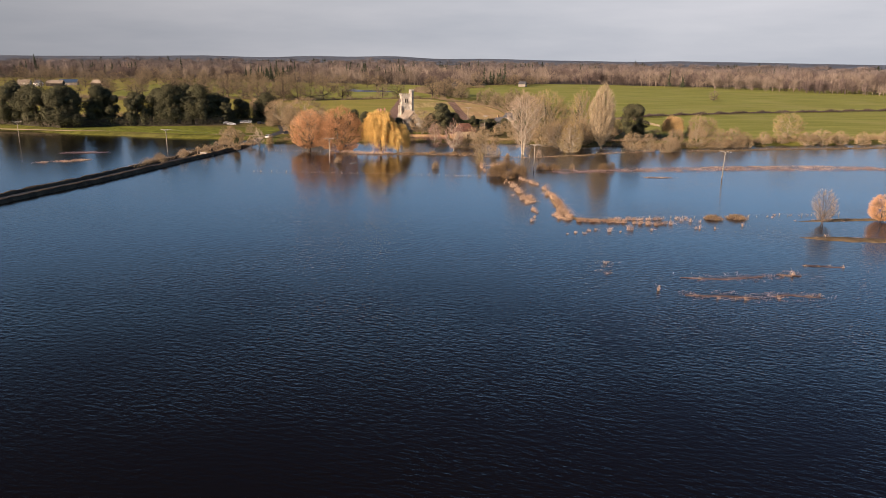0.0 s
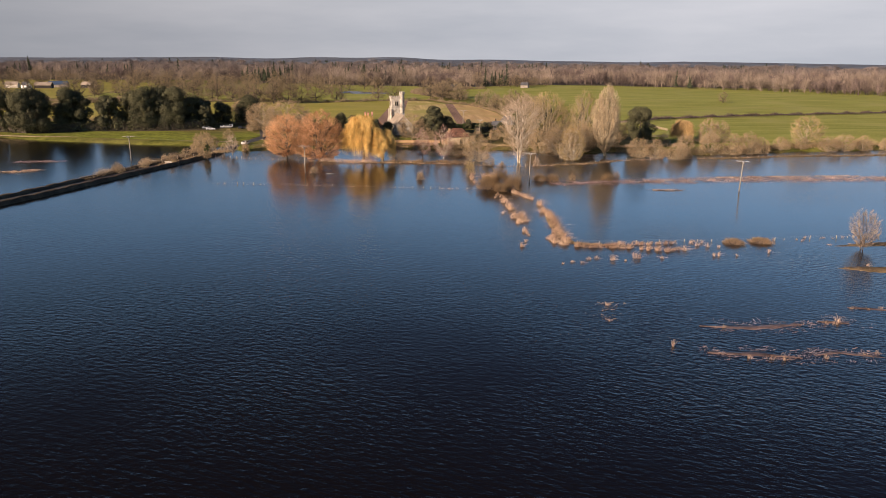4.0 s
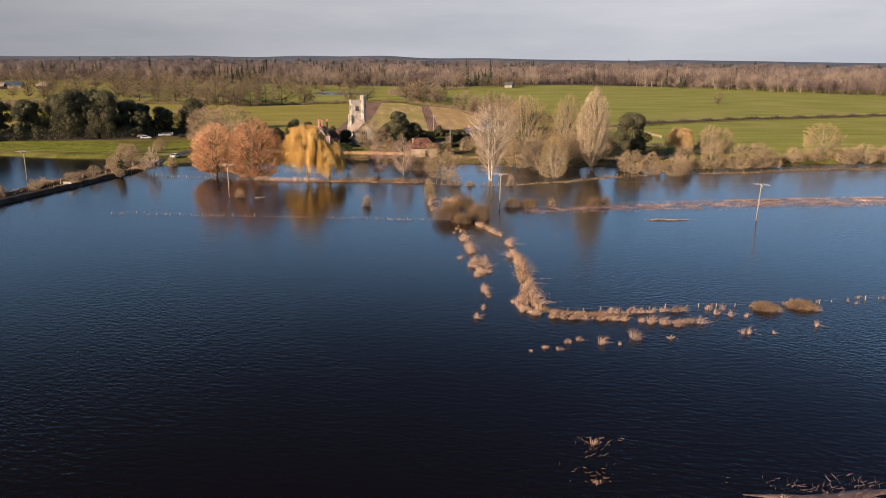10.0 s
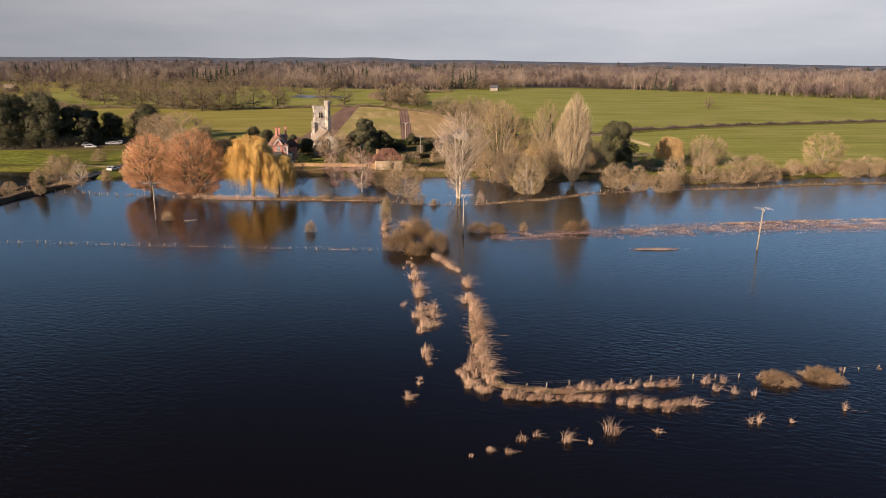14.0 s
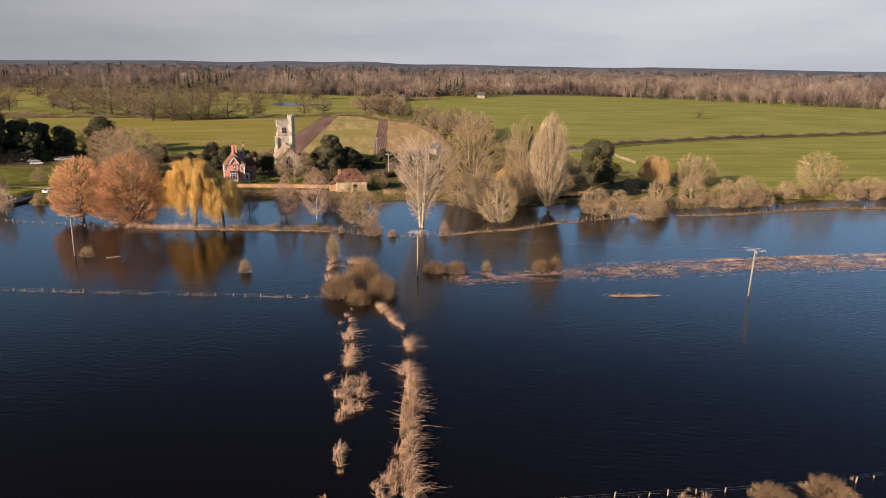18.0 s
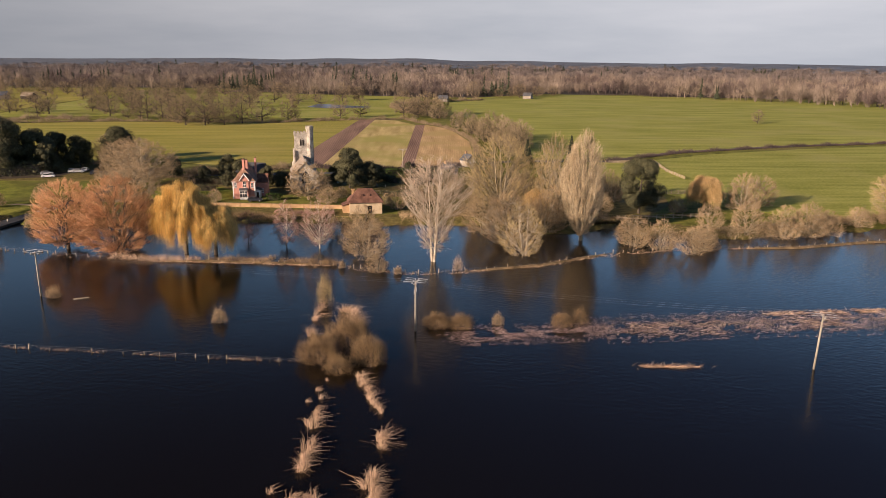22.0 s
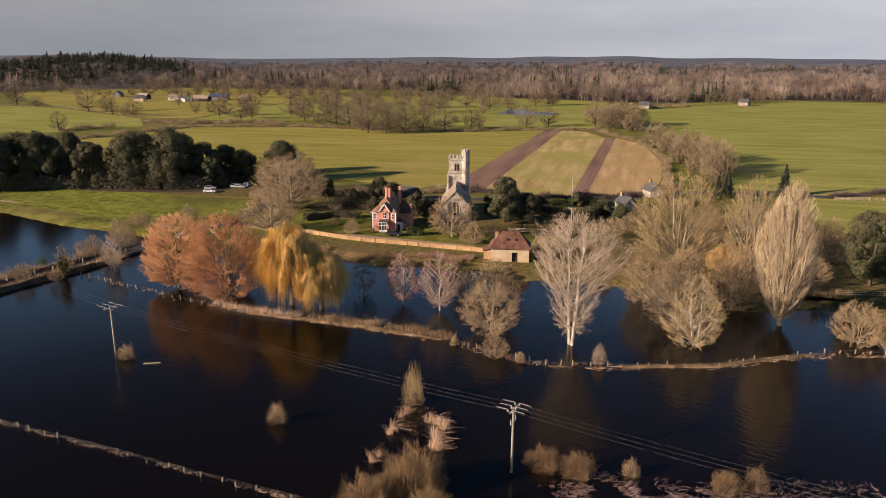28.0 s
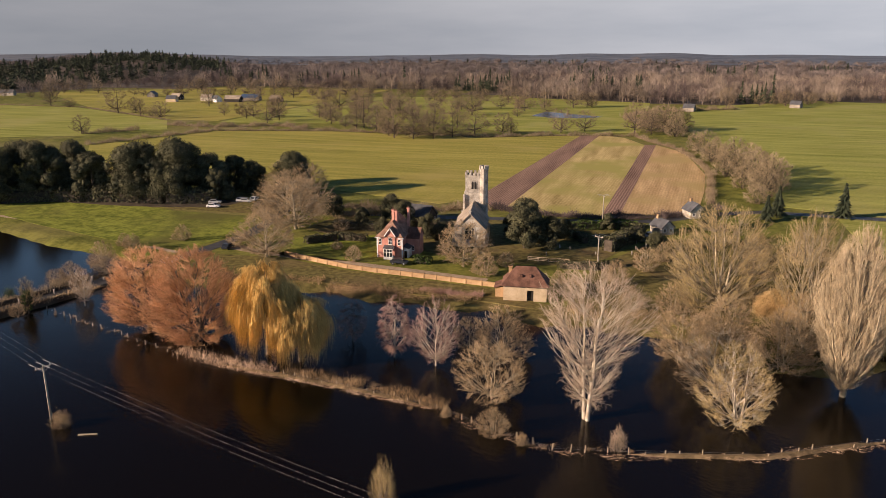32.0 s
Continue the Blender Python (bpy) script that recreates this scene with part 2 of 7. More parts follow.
TW_BUSH = twigs("red_brown_bush_twigs", (0.10, 0.066, 0.034), (0.31, 0.205, 0.105), 0.5)
LEAF_DARK = twigs("dark_evergreen_leaves", (0.034, 0.036, 0.019), (0.105, 0.102, 0.052), 0.4)
LEAF_CON = twigs("conifer_needles", (0.018, 0.026, 0.014), (0.048, 0.058, 0.030), 0.4)
LEAF_IVY = twigs("ivy_leaves", (0.02, 0.04, 0.008), (0.07, 0.10, 0.02), 0.4)
REED = twigs("dry_reed", (0.25, 0.155, 0.10), (0.62, 0.44, 0.30), 0.6)
REED_WET = twigs("sodden_flattened_reed", (0.15, 0.10, 0.095), (0.42, 0.30, 0.27), 0.5)
REED_DARK = twigs("brown_sedge", (0.15, 0.10, 0.055), (0.36, 0.25, 0.145), 0.45)
STONE = noisy("pale_limestone", (0.20, 0.175, 0.14), (0.56, 0.51, 0.43), 0.5, 3.0, bump=0.5, random_by="object", spread=0.12)
STONE_DARK = noisy("weathered_stone", (0.14, 0.12, 0.10), (0.32, 0.28, 0.23), 0.5, 5.0, bump=0.35)
BRICK = noisy("red_pink_brick", (0.38, 0.165, 0.125), (0.60, 0.30, 0.235), 0.6, 9.0, bump=0.2)
BRICK_TAN = noisy("tan_brick", (0.25, 0.155, 0.075), (0.44, 0.29, 0.16), 0.5, 7.0, bump=0.2, random_by="object", spread=0.15)
RENDER_CREAM = noisy("cream_render", (0.36, 0.275, 0.17), (0.54, 0.43, 0.29), 0.5, 6.0, bump=0.15)
TILE_PALE = noisy("weathered_tan_clay_tiles", (0.15, 0.085, 0.06), (0.36, 0.215, 0.15), 0.8, 6.0, bump=0.5)
BLUE_SHEET = noisy("blue_steel_sheet", (0.035, 0.06, 0.11), (0.06, 0.10, 0.17), 0.4, 4.0, bump=0.1, rough=0.5)
TILE = noisy("brown_clay_tiles", (0.075, 0.036, 0.026), (0.215, 0.11, 0.075), 0.7, 7.0, bump=0.5, random_by="object", spread=0.2)
SLATE = noisy("grey_slate", (0.045, 0.047, 0.052), (0.11, 0.112, 0.12), 0.5, 7.0, bump=0.3, rough=0.55)
LEAD = noisy("weathered_roof", (0.19, 0.155, 0.12), (0.36, 0.30, 0.235), 0.4, 5.0, bump=0.2)
WHITE = noisy("white_paint", (0.66, 0.65, 0.62), (0.80, 0.79, 0.77), 0.8, 9.0, rough=0.5, bump=0.05)
GLASS, _, _, gb = material("window_glass", 0.06, 0.0, 0.6)
gb.inputs["Base Color"].default_value = (0.02, 0.024, 0.03, 1)
DARK = noisy("dark_boards", (0.015, 0.013, 0.012), (0.04, 0.035, 0.03), 0.8, 9.0)
POLE = noisy("weathered_pole", (0.21, 0.18, 0.135), (0.38, 0.34, 0.27), 0.8, 9.0, bump=0.2)
FENCE = noisy("silvered_fence_wood", (0.26, 0.20, 0.13), (0.50, 0.40, 0.28), 0.8, 9.0, bump=0.2, random_by="object", spread=0.2)
WIRE = noisy("steel_wire", (0.2, 0.2, 0.2), (0.34, 0.34, 0.34), 1, 5, rough=0.45, metal=0.6, bump=0)
PORCELAIN = noisy("insulator_porcelain", (0.35, 0.33, 0.3), (0.5, 0.48, 0.45), 1, 5, rough=0.3, bump=0)
TYRE = noisy("tyre_rubber", (0.012, 0.012, 0.012), (0.03, 0.03, 0.03), 1, 9)


def car_paint(name, col):
    m = noisy(name, [c * 0.9 for c in col], col, 0.5, 4, rough=0.3, bump=0, spec=0.5)
    return m


# ---- mesh tools ----
def mesh_data(name, verts, faces, mat, smooth=False):
    """A mesh from arrays: verts (n, 3) and faces (m, 3) or (m, 4)."""
    verts, faces = np.asarray(verts, dtype=np.float32), np.asarray(faces, dtype=np.int32)
    me = bpy.data.meshes.new(name)
    k = faces.shape[1]
    me.vertices.add(len(verts))
    me.vertices.foreach_set("co", verts.ravel())
    me.loops.add(faces.size)
    me.loops.foreach_set("vertex_index", faces.ravel())
    me.polygons.add(len(faces))
    me.polygons.foreach_set("loop_start", np.arange(0, faces.size, k, dtype=np.int32))
    me.polygons.foreach_set("loop_total", np.full(len(faces), k, dtype=np.int32))
    me.polygons.foreach_set("use_smooth", np.full(len(faces), smooth, dtype=bool))
    me.materials.append(mat)
    me.update(calc_edges=True)
    return me


def link(name, me, parent=None, label="", m=None):
    ob = new(name, me)
    if parent is not None:
        ob.parent = parent
    if m is not None:
        ob.matrix_basis = m
    if label:
        ob["label"] = label
    return ob


def part(name, bm, mat, parent=None, label="", smooth=False):
    me = bpy.data.meshes.new(name)
    bmesh.ops.recalc_face_normals(bm, faces=bm.faces)
    bm.to_mesh(me)
    bm.free()
    me.materials.append(mat)
    if smooth:
        for p in me.polygons:
            p.use_smooth = True
    return link(name, me, parent, label)


def thing(name, m=None, **tags):
    ob = new(name)
    ob.empty_display_size = 0.5
    if m is not None:
        ob.matrix_basis = m
    return tagged(ob, **tags)


def box(bm, x0, y0, z0, x1, y1, z1, bevel=0.0):
    m = Matrix.Translation(((x0 + x1) / 2, (y0 + y1) / 2, (z0 + z1) / 2)) @ Matrix.Diagonal((x1 - x0, y1 - y0, z1 - z0, 1))
    r = bmesh.ops.create_cube(bm, size=1, matrix=m)
    if bevel:
        edges = list({e for v in r["verts"] for e in v.link_edges})
        bmesh.ops.bevel(bm, geom=edges, offset=bevel, segments=1, affect="EDGES")
    return bm


def boxes(*list_of, bevel=0.0):
    bm = bmesh.new()
    for b in list_of:
        box(bm, *b, bevel=bevel)
    return bm


def prism(points, y0, y1):
    """Points (x, z) drawn out from y0 to y1."""
    bm = bmesh.new()
    a = [bm.verts.new((x, y0, z)) for x, z in points]
    b = [bm.verts.new((x, y1, z)) for x, z in points]
    bm.faces.new(a)
    bm.faces.new(b[::-1])
    for i in range(len(a)):
        j = (i + 1) % len(a)
        bm.faces.new((a[i], b[i], b[j], a[j]))
    return bm


def slab(corners, thick):
    """A roof slope: four corners, thickened downwards along its normal."""
    c = [Vector(p) for p in corners]
    nrm = (c[1] - c[0]).cross(c[-1] - c[0]).normalized()
    if nrm.z < 0:
        nrm = -nrm
    bm = bmesh.new()
    a = [bm.verts.new(p) for p in c]
    b = [bm.verts.new(p - nrm * thick) for p in c]
    bm.faces.new(a)
    bm.faces.new(b[::-1])
    for i in range(len(a)):
        j = (i + 1) % len(a)
        bm.faces.new((a[i], b[i], b[j], a[j]))
    return bm


def tube_arrays(P0, P1, R0, R1, sides):
    """Tapered tubes, one for each row: quads, or with R1 of zero still closed to a fine tip."""
    P0, P1 = np.asarray(P0, float), np.asarray(P1, float)
    R0, R1 = np.asarray(R0, float)[:, None, None], np.asarray(R1, float)[:, None, None]
    d = P1 - P0
    d /= np.linalg.norm(d, axis=1, keepdims=True) + 1e-9
    ref = np.where(np.abs(d[:, 2:3]) > 0.9, np.array([[1.0, 0, 0]]), np.array([[0, 0, 1.0]]))
    u = np.cross(d, ref)
    u /= np.linalg.norm(u, axis=1, keepdims=True) + 1e-9
    v = np.cross(d, u)
    a = np.arange(sides) * 2 * np.pi / sides
    ring = u[:, None, :] * np.cos(a)[None, :, None] + v[:, None, :] * np.sin(a)[None, :, None]
    n = len(P0)
    verts = np.concatenate((P0[:, None, :] + ring * R0, P1[:, None, :] + ring * R1), axis=1)
    i = np.arange(sides)
    j = (i + 1) % sides
    quad = np.stack((i, j, j + sides, i + sides), axis=1)
    faces = (np.arange(n) * 2 * sides)[:, None, None] + quad[None]
    return verts.reshape(-1, 3), faces.reshape(-1, 4)


def spike_arrays(P0, P1, R):
    """Slim three-sided spikes, for twigs and reeds."""
    P0, P1 = np.asarray(P0, float), np.asarray(P1, float)
    d = P1 - P0
    d /= np.linalg.norm(d, axis=1, keepdims=True) + 1e-9
    ref = np.where(np.abs(d[:, 2:3]) > 0.9, np.array([[1.0, 0, 0]]), np.array([[0, 0, 1.0]]))
    u = np.cross(d, ref)
    u /= np.linalg.norm(u, axis=1, keepdims=True) + 1e-9
    v = np.cross(d, u)
    a = np.arange(3) * 2 * np.pi / 3
    ring = u[:, None, :] * np.cos(a)[None, :, None] + v[:, None, :] * np.sin(a)[None, :, None]
    n = len(P0)
    verts = np.concatenate((P0[:, None, :] + ring * np.asarray(R, float).reshape(-1, 1, 1), P1[:, None, :]), axis=1)
    f = np.array([[0, 1, 3], [1, 2, 3], [2, 0, 3]])
    faces = (np.arange(n) * 4)[:, None, None] + f[None]
    return verts.reshape(-1, 3), faces.reshape(-1, 3)



# ---- ground, flood and fields ----
SHORE = [(-5000, 120), (-600, 110), (-300, 95), (-234.5, 88.5), (-190.3, 66.2), (-175.4, 62.4), (-159.2, 56.8), (-145, 52.2), (-131.7, 50.6), (-114.2, 46.9), (-101.5, 32), (-85.9, 35.4), (-59.2, 39.3), (-47, 37.7), (-21.9, 37.6), (-9.9, 34),
         (6.8, 35.3), (15.6, 31.9), (21.5, 24.9), (33.1, 23.4), (43.6, 30.7), (50.4, 26.6), (72.8, 19.5), (103.5, 25.8), (119.6, 30.1), (200, 40), (600, 60), (5000, 60)]
LAND = 1.0


def smooth(a, b, x):
    t = np.clip((x - a) / (b - a), 0, 1)
    return t * t * (3 - 2 * t)


def hills(x, y):
    """The far rise of the land towards the skyline."""
    x, y = np.asarray(x, float), np.asarray(y, float)
    r = np.hypot(x, y)
    bear = np.degrees(np.arctan2(x, y))
    top = (14 + 15 * np.exp(-((bear + 3) / 5) ** 4) + 5 * np.exp(-((bear - 12) / 3) ** 2) + 4 * np.sin(bear * 0.31) + 2.5 * np.sin(bear * 0.83 + 1)) * smooth(-34, -14, bear)
    near = 27 * np.exp(-((bear + 41) / 6) ** 2) * smooth(1150, 1500, r)
    return smooth(1300, 4300, r) * top * (y > -200) + near * (y > 0)


def land_height(x, y):
    sx, sy = zip(*SHORE)
    d = np.asarray(y, float) - np.interp(x, sx, sy)
    wob = (1.2 * np.sin(np.asarray(x) * 0.35) + 0.8 * np.sin(np.asarray(x) * 0.9 + 1)) * smooth(-120, -100, np.asarray(x, float)) + 0.3 * np.sin(np.asarray(x) * 0.8)
    z = -0.8 + (LAND + 0.8) * smooth(-4, 5, d + wob)
    south = smooth(-600, -700, y) * (LAND + 0.8)
    return np.maximum(z, -0.8 + south) + hills(x, y)


def axis(fine0, fine1, step, far, grow=1.16):
    a = list(np.arange(fine0, fine1 + 0.1, step))
    s = step
    while a[-1] < far:
        s *= grow
        a.append(a[-1] + s)
    s = step
    while a[0] > -far:
        s *= grow
        a.insert(0, a[0] - s)
    return np.array(a)


gx, gy = axis(-240, 200, 3.0, 4900), axis(0, 140, 2.0, 4900)
GX, GY = np.meshgrid(gx, gy, indexing="ij")
gv = np.stack((GX, GY, land_height(GX, GY)), axis=-1).reshape(-1, 3)
ia = np.arange(len(gx) * len(gy)).reshape(len(gx), len(gy))
gf = np.stack((ia[:-1, :-1], ia[1:, :-1], ia[1:, 1:], ia[:-1, 1:]), axis=-1).reshape(-1, 4)
def wood_edge(bear):
    """How far off the closed wood begins, by bearing from the church."""
    return np.interp(bear, (-75, -52, -42, -36, -30, -23, -14.5, -11, -5, 0, 6, 11, 16, 22, 34, 42, 60, 90), (900, 945, 1000, 950, 880, 850, 774, 667, 645, 640, 640, 700, 780, 720, 680, 650, 700, 800))


land = mesh_data("ground", gv, gf, GRASS, True)
land.materials.append(LITTER)
land.materials.append(ROUGH)
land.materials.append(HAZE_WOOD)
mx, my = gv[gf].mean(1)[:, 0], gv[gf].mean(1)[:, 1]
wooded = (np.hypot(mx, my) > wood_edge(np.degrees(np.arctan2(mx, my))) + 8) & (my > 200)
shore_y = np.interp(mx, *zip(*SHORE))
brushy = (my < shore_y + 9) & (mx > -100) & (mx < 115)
# beyond 2500 m the wooded ground takes the haze-tinted colour
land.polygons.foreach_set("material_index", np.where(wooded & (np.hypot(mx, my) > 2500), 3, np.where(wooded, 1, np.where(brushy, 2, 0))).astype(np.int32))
tagged(link("ground", land), "damp winter meadow grass along the flood's edge", "ground", kind="structure")

wx = np.array([-4800, -700, 0, 700, 4800.0])
wy = np.array([-1000, -300, 0, 70, 130.0])
WX, WY = np.meshgrid(wx, wy, indexing="ij")
wv = np.stack((WX, WY, np.zeros_like(WX)), axis=-1).reshape(-1, 3)
wi = np.arange(25).reshape(5, 5)
wf = np.stack((wi[:-1, :-1], wi[1:, :-1], wi[1:, 1:], wi[:-1, 1:]), axis=-1).reshape(-1, 4)
tagged(link("water", mesh_data("water", wv, wf, WATER)), "dark rippled flood water covering the meadows", "water", kind="structure")


def sheet(name, points, mat, lift, label, category="field", thick=0.3):
    """A flat patch of land with skirts that go down into the ground."""
    bm = bmesh.new()
    top = [bm.verts.new((x, y, LAND + lift)) for x, y in points]
    low = [bm.verts.new((x, y, LAND + lift - thick)) for x, y in points]
    bm.faces.new(top)
    for i in range(len(top)):
        j = (i + 1) % len(top)
        bm.faces.new((top[i], low[i], low[j], top[j]))
    bmesh.ops.triangulate(bm, faces=bm.faces[:])
    ob = part(name, bm, mat)
    return tagged(ob, label, category, kind="structure")


sheet("field_1", [(-285.8, 221), (-262.7, 301.4), (-193.3, 321.6), (-94.5, 317), (-61.3, 335.2), (-39.9, 347.5), (-53.4, 140.9), (-62.6, 131.5), (-112.6, 145.5), (-155.4, 142.5), (-234.9, 162.8)], FIELD_PALE, 0.06, "pale green grazed field behind the church", "field")
sheet("ploughed_strip_1", [(-53.4, 140.9), (-40.2, 127.8), (-29.3, 351), (-39.9, 347.5)], PLOUGH, 0.09, "strip of brown ploughed earth up the field", "field")
sheet("field_2", [(-40.2, 130), (-27, 128), (-9.2, 128.5), (-2, 312), (-14.7, 342.9), (-29.3, 351)], STUBBLE, 0.06, "straw-coloured stubble field between ploughed strips", "field")
sheet("ploughed_strip_2", [(-9.2, 128.5), (-3.9, 130.2), (4, 313.8), (-2, 311.9)], PLOUGH, 0.09, "narrow strip of brown ploughed earth in the stubble", "field")
sheet("field_3", [(-3.9, 130.2), (10, 137), (20, 147), (23.2, 181.6), (25, 221), (18.1, 286.5), (4, 313.8)], STRAW, 0.06, "straw-coloured stubble at the curved field edge", "field")
sheet("field_4", [(-293.5, 352.2), (-198.8, 372.2), (-61.4, 357.7), (-6.8, 372), (-7.4, 644.2), (-158.4, 694.4), (-315.6, 637.1)], FIELD_GREEN, 0.06, "green meadow with a flood pool", "field")
sheet("field_5", [(46.4, 159.8), (77.7, 152.3), (117.4, 183.4), (184.9, 211.2), (244.4, 226.7), (600, 330), (1100, 560), (900, 690), (471.5, 647.6), (234.9, 695.6), (151, 728.8), (57.5, 629.3), (28.4, 555.1), (18.9, 416.3), (38.5, 293.8)], FIELD_GREEN, 0.06, "wide bright green field of winter wheat", "field")
sheet("field_6", [(81.1, 77.4), (96.1, 98), (107.2, 141.7), (122, 169.6), (185, 195.1), (244.5, 210.5), (600, 305), (1200, 420), (1200, 90), (600, 72), (191.3, 46.1), (134.6, 43.1), (100.3, 41.9), (84.9, 55.9)], FIELD_GREEN, 0.07, "bright green pasture beside the flood", "field")
sheet("field_7", [(-322, 257), (-369, 231), (-440, 150), (-700, 180), (-680, 420), (-579, 430), (-486, 430), (-335, 351), (-298, 302)], FIELD_GREEN, 0.06, "bright green pasture below the farm", "field")
sheet("field_8", [(-486, 440), (-335, 358), (-300, 362), (-318, 640), (-330, 780), (-560, 770), (-690, 600)], FIELD_PALE, 0.05, "rough grass paddocks by the farm", "field")
sheet("paddock", [(86, 56), (92, 80), (101, 95), (112, 140), (126, 170), (95, 152), (78, 146), (60, 146), (60, 110), (70, 90)], FIELD_GREEN, 0.055, "green horse paddock inside rail fences", "field")
sheet("pond", [(-92, 470), (-75, 457), (-48, 464), (-38, 478), (-62, 494), (-88, 514)], WATER, 0.10, "shallow pool of flood water in the meadow", "pond")

sheet("shore_grass", [(-99.5, 40.1), (-84.9, 40.4), (-59.2, 43.3), (-47, 41.7), (-23.9, 41.7), (-9.9, 39.5), (-4, 45.7), (-11.9, 42.1), (-23.9, 50.1), (-45, 51.9), (-62.3, 53.5), (-80.8, 58.5), (-97.5, 56.3)], ROUGH, 0.04, "rough olive-brown grass between wall and water", "grass")
sheet("garden_ground", [(-8.9, 42), (6.8, 40.2), (17.6, 37.8), (29.2, 30.3), (42.7, 35.6), (54.3, 33.4), (71.5, 56.2), (75.3, 71.6), (57.9, 105.1), (29.1, 109), (7.7, 104.5), (-6, 71.6), (-8, 51.8)], ROUGH, 0.05, "rough brown garden ground under bare trees", "grass")
sheet("churchyard_ground", [(-62.4, 78.8), (-40, 71.5), (-21.9, 70.5), (-7, 72.7), (5.7, 106.6), (-10.1, 115.7), (-40.1, 113.7), (-64.6, 107.3), (-87.3, 104.7), (-89.3, 86.5)], ROUGH, 0.045, "shaded rough churchyard grass", "grass")

sheet("meadow", [(-240, 102), (-226, 93), (-195, 78), (-165, 68), (-120, 57), (-107, 62), (-102, 80), (-111, 97), (-140, 96), (-165, 102), (-205, 103)], LAWN, 0.04, "bright green meadow below the evergreen grove", "meadow")
sheet("grove_floor", [(-262, 112), (-236, 103.5), (-206, 92), (-184, 96.5), (-165, 97), (-150, 99), (-129, 105), (-126, 116), (-150, 116), (-180, 112), (-206, 104), (-240, 116)], EARTH, 0.06, "bare dark earth and leaf litter below the evergreen grove", "earth")
sheet("yard_ground", [(-165, 104), (-140, 98), (-112, 100), (-100, 112), (-108, 140), (-135, 142), (-160, 128)], ROUGH, 0.05, "rough dark ground under the trees by the parked cars", "grass")

# ---- trees ----
def unit(v):
    return v / (np.linalg.norm(v) + 1e-9)


def polytube(paths, radii, sides):
    """Bent tapered tubes, each one connected: paths (n, k, 3) and radii (n, k)."""
    P, R = np.asarray(paths, float), np.asarray(radii, float)
    n, k, _ = P.shape
    d = np.gradient(P, axis=1)
    d /= np.linalg.norm(d, axis=2, keepdims=True) + 1e-9
    ref = np.where(np.abs(d[:, :1, 2:3]) > 0.9, np.array([[[1.0, 0, 0]]]), np.array([[[0, 0, 1.0]]]))
    u = np.cross(d, np.broadcast_to(ref, d.shape))
    u /= np.linalg.norm(u, axis=2, keepdims=True) + 1e-9
    v = np.cross(d, u)
    a = np.arange(sides) * 2 * np.pi / sides
    ring = u[:, :, None] * np.cos(a)[None, None, :, None] + v[:, :, None] * np.sin(a)[None, None, :, None]
    V = (P[:, :, None] + ring * R[:, :, None, None]).reshape(-1, 3)
    i = np.arange(sides)
    j = (i + 1) % sides
    q = np.stack((i, j, j + sides, i + sides), axis=1)
    F = (np.arange(n) * k * sides)[:, None, None, None] + (np.arange(k - 1) * sides)[None, :, None, None] + q[None, None]
    return V, F.reshape(-1, 4)


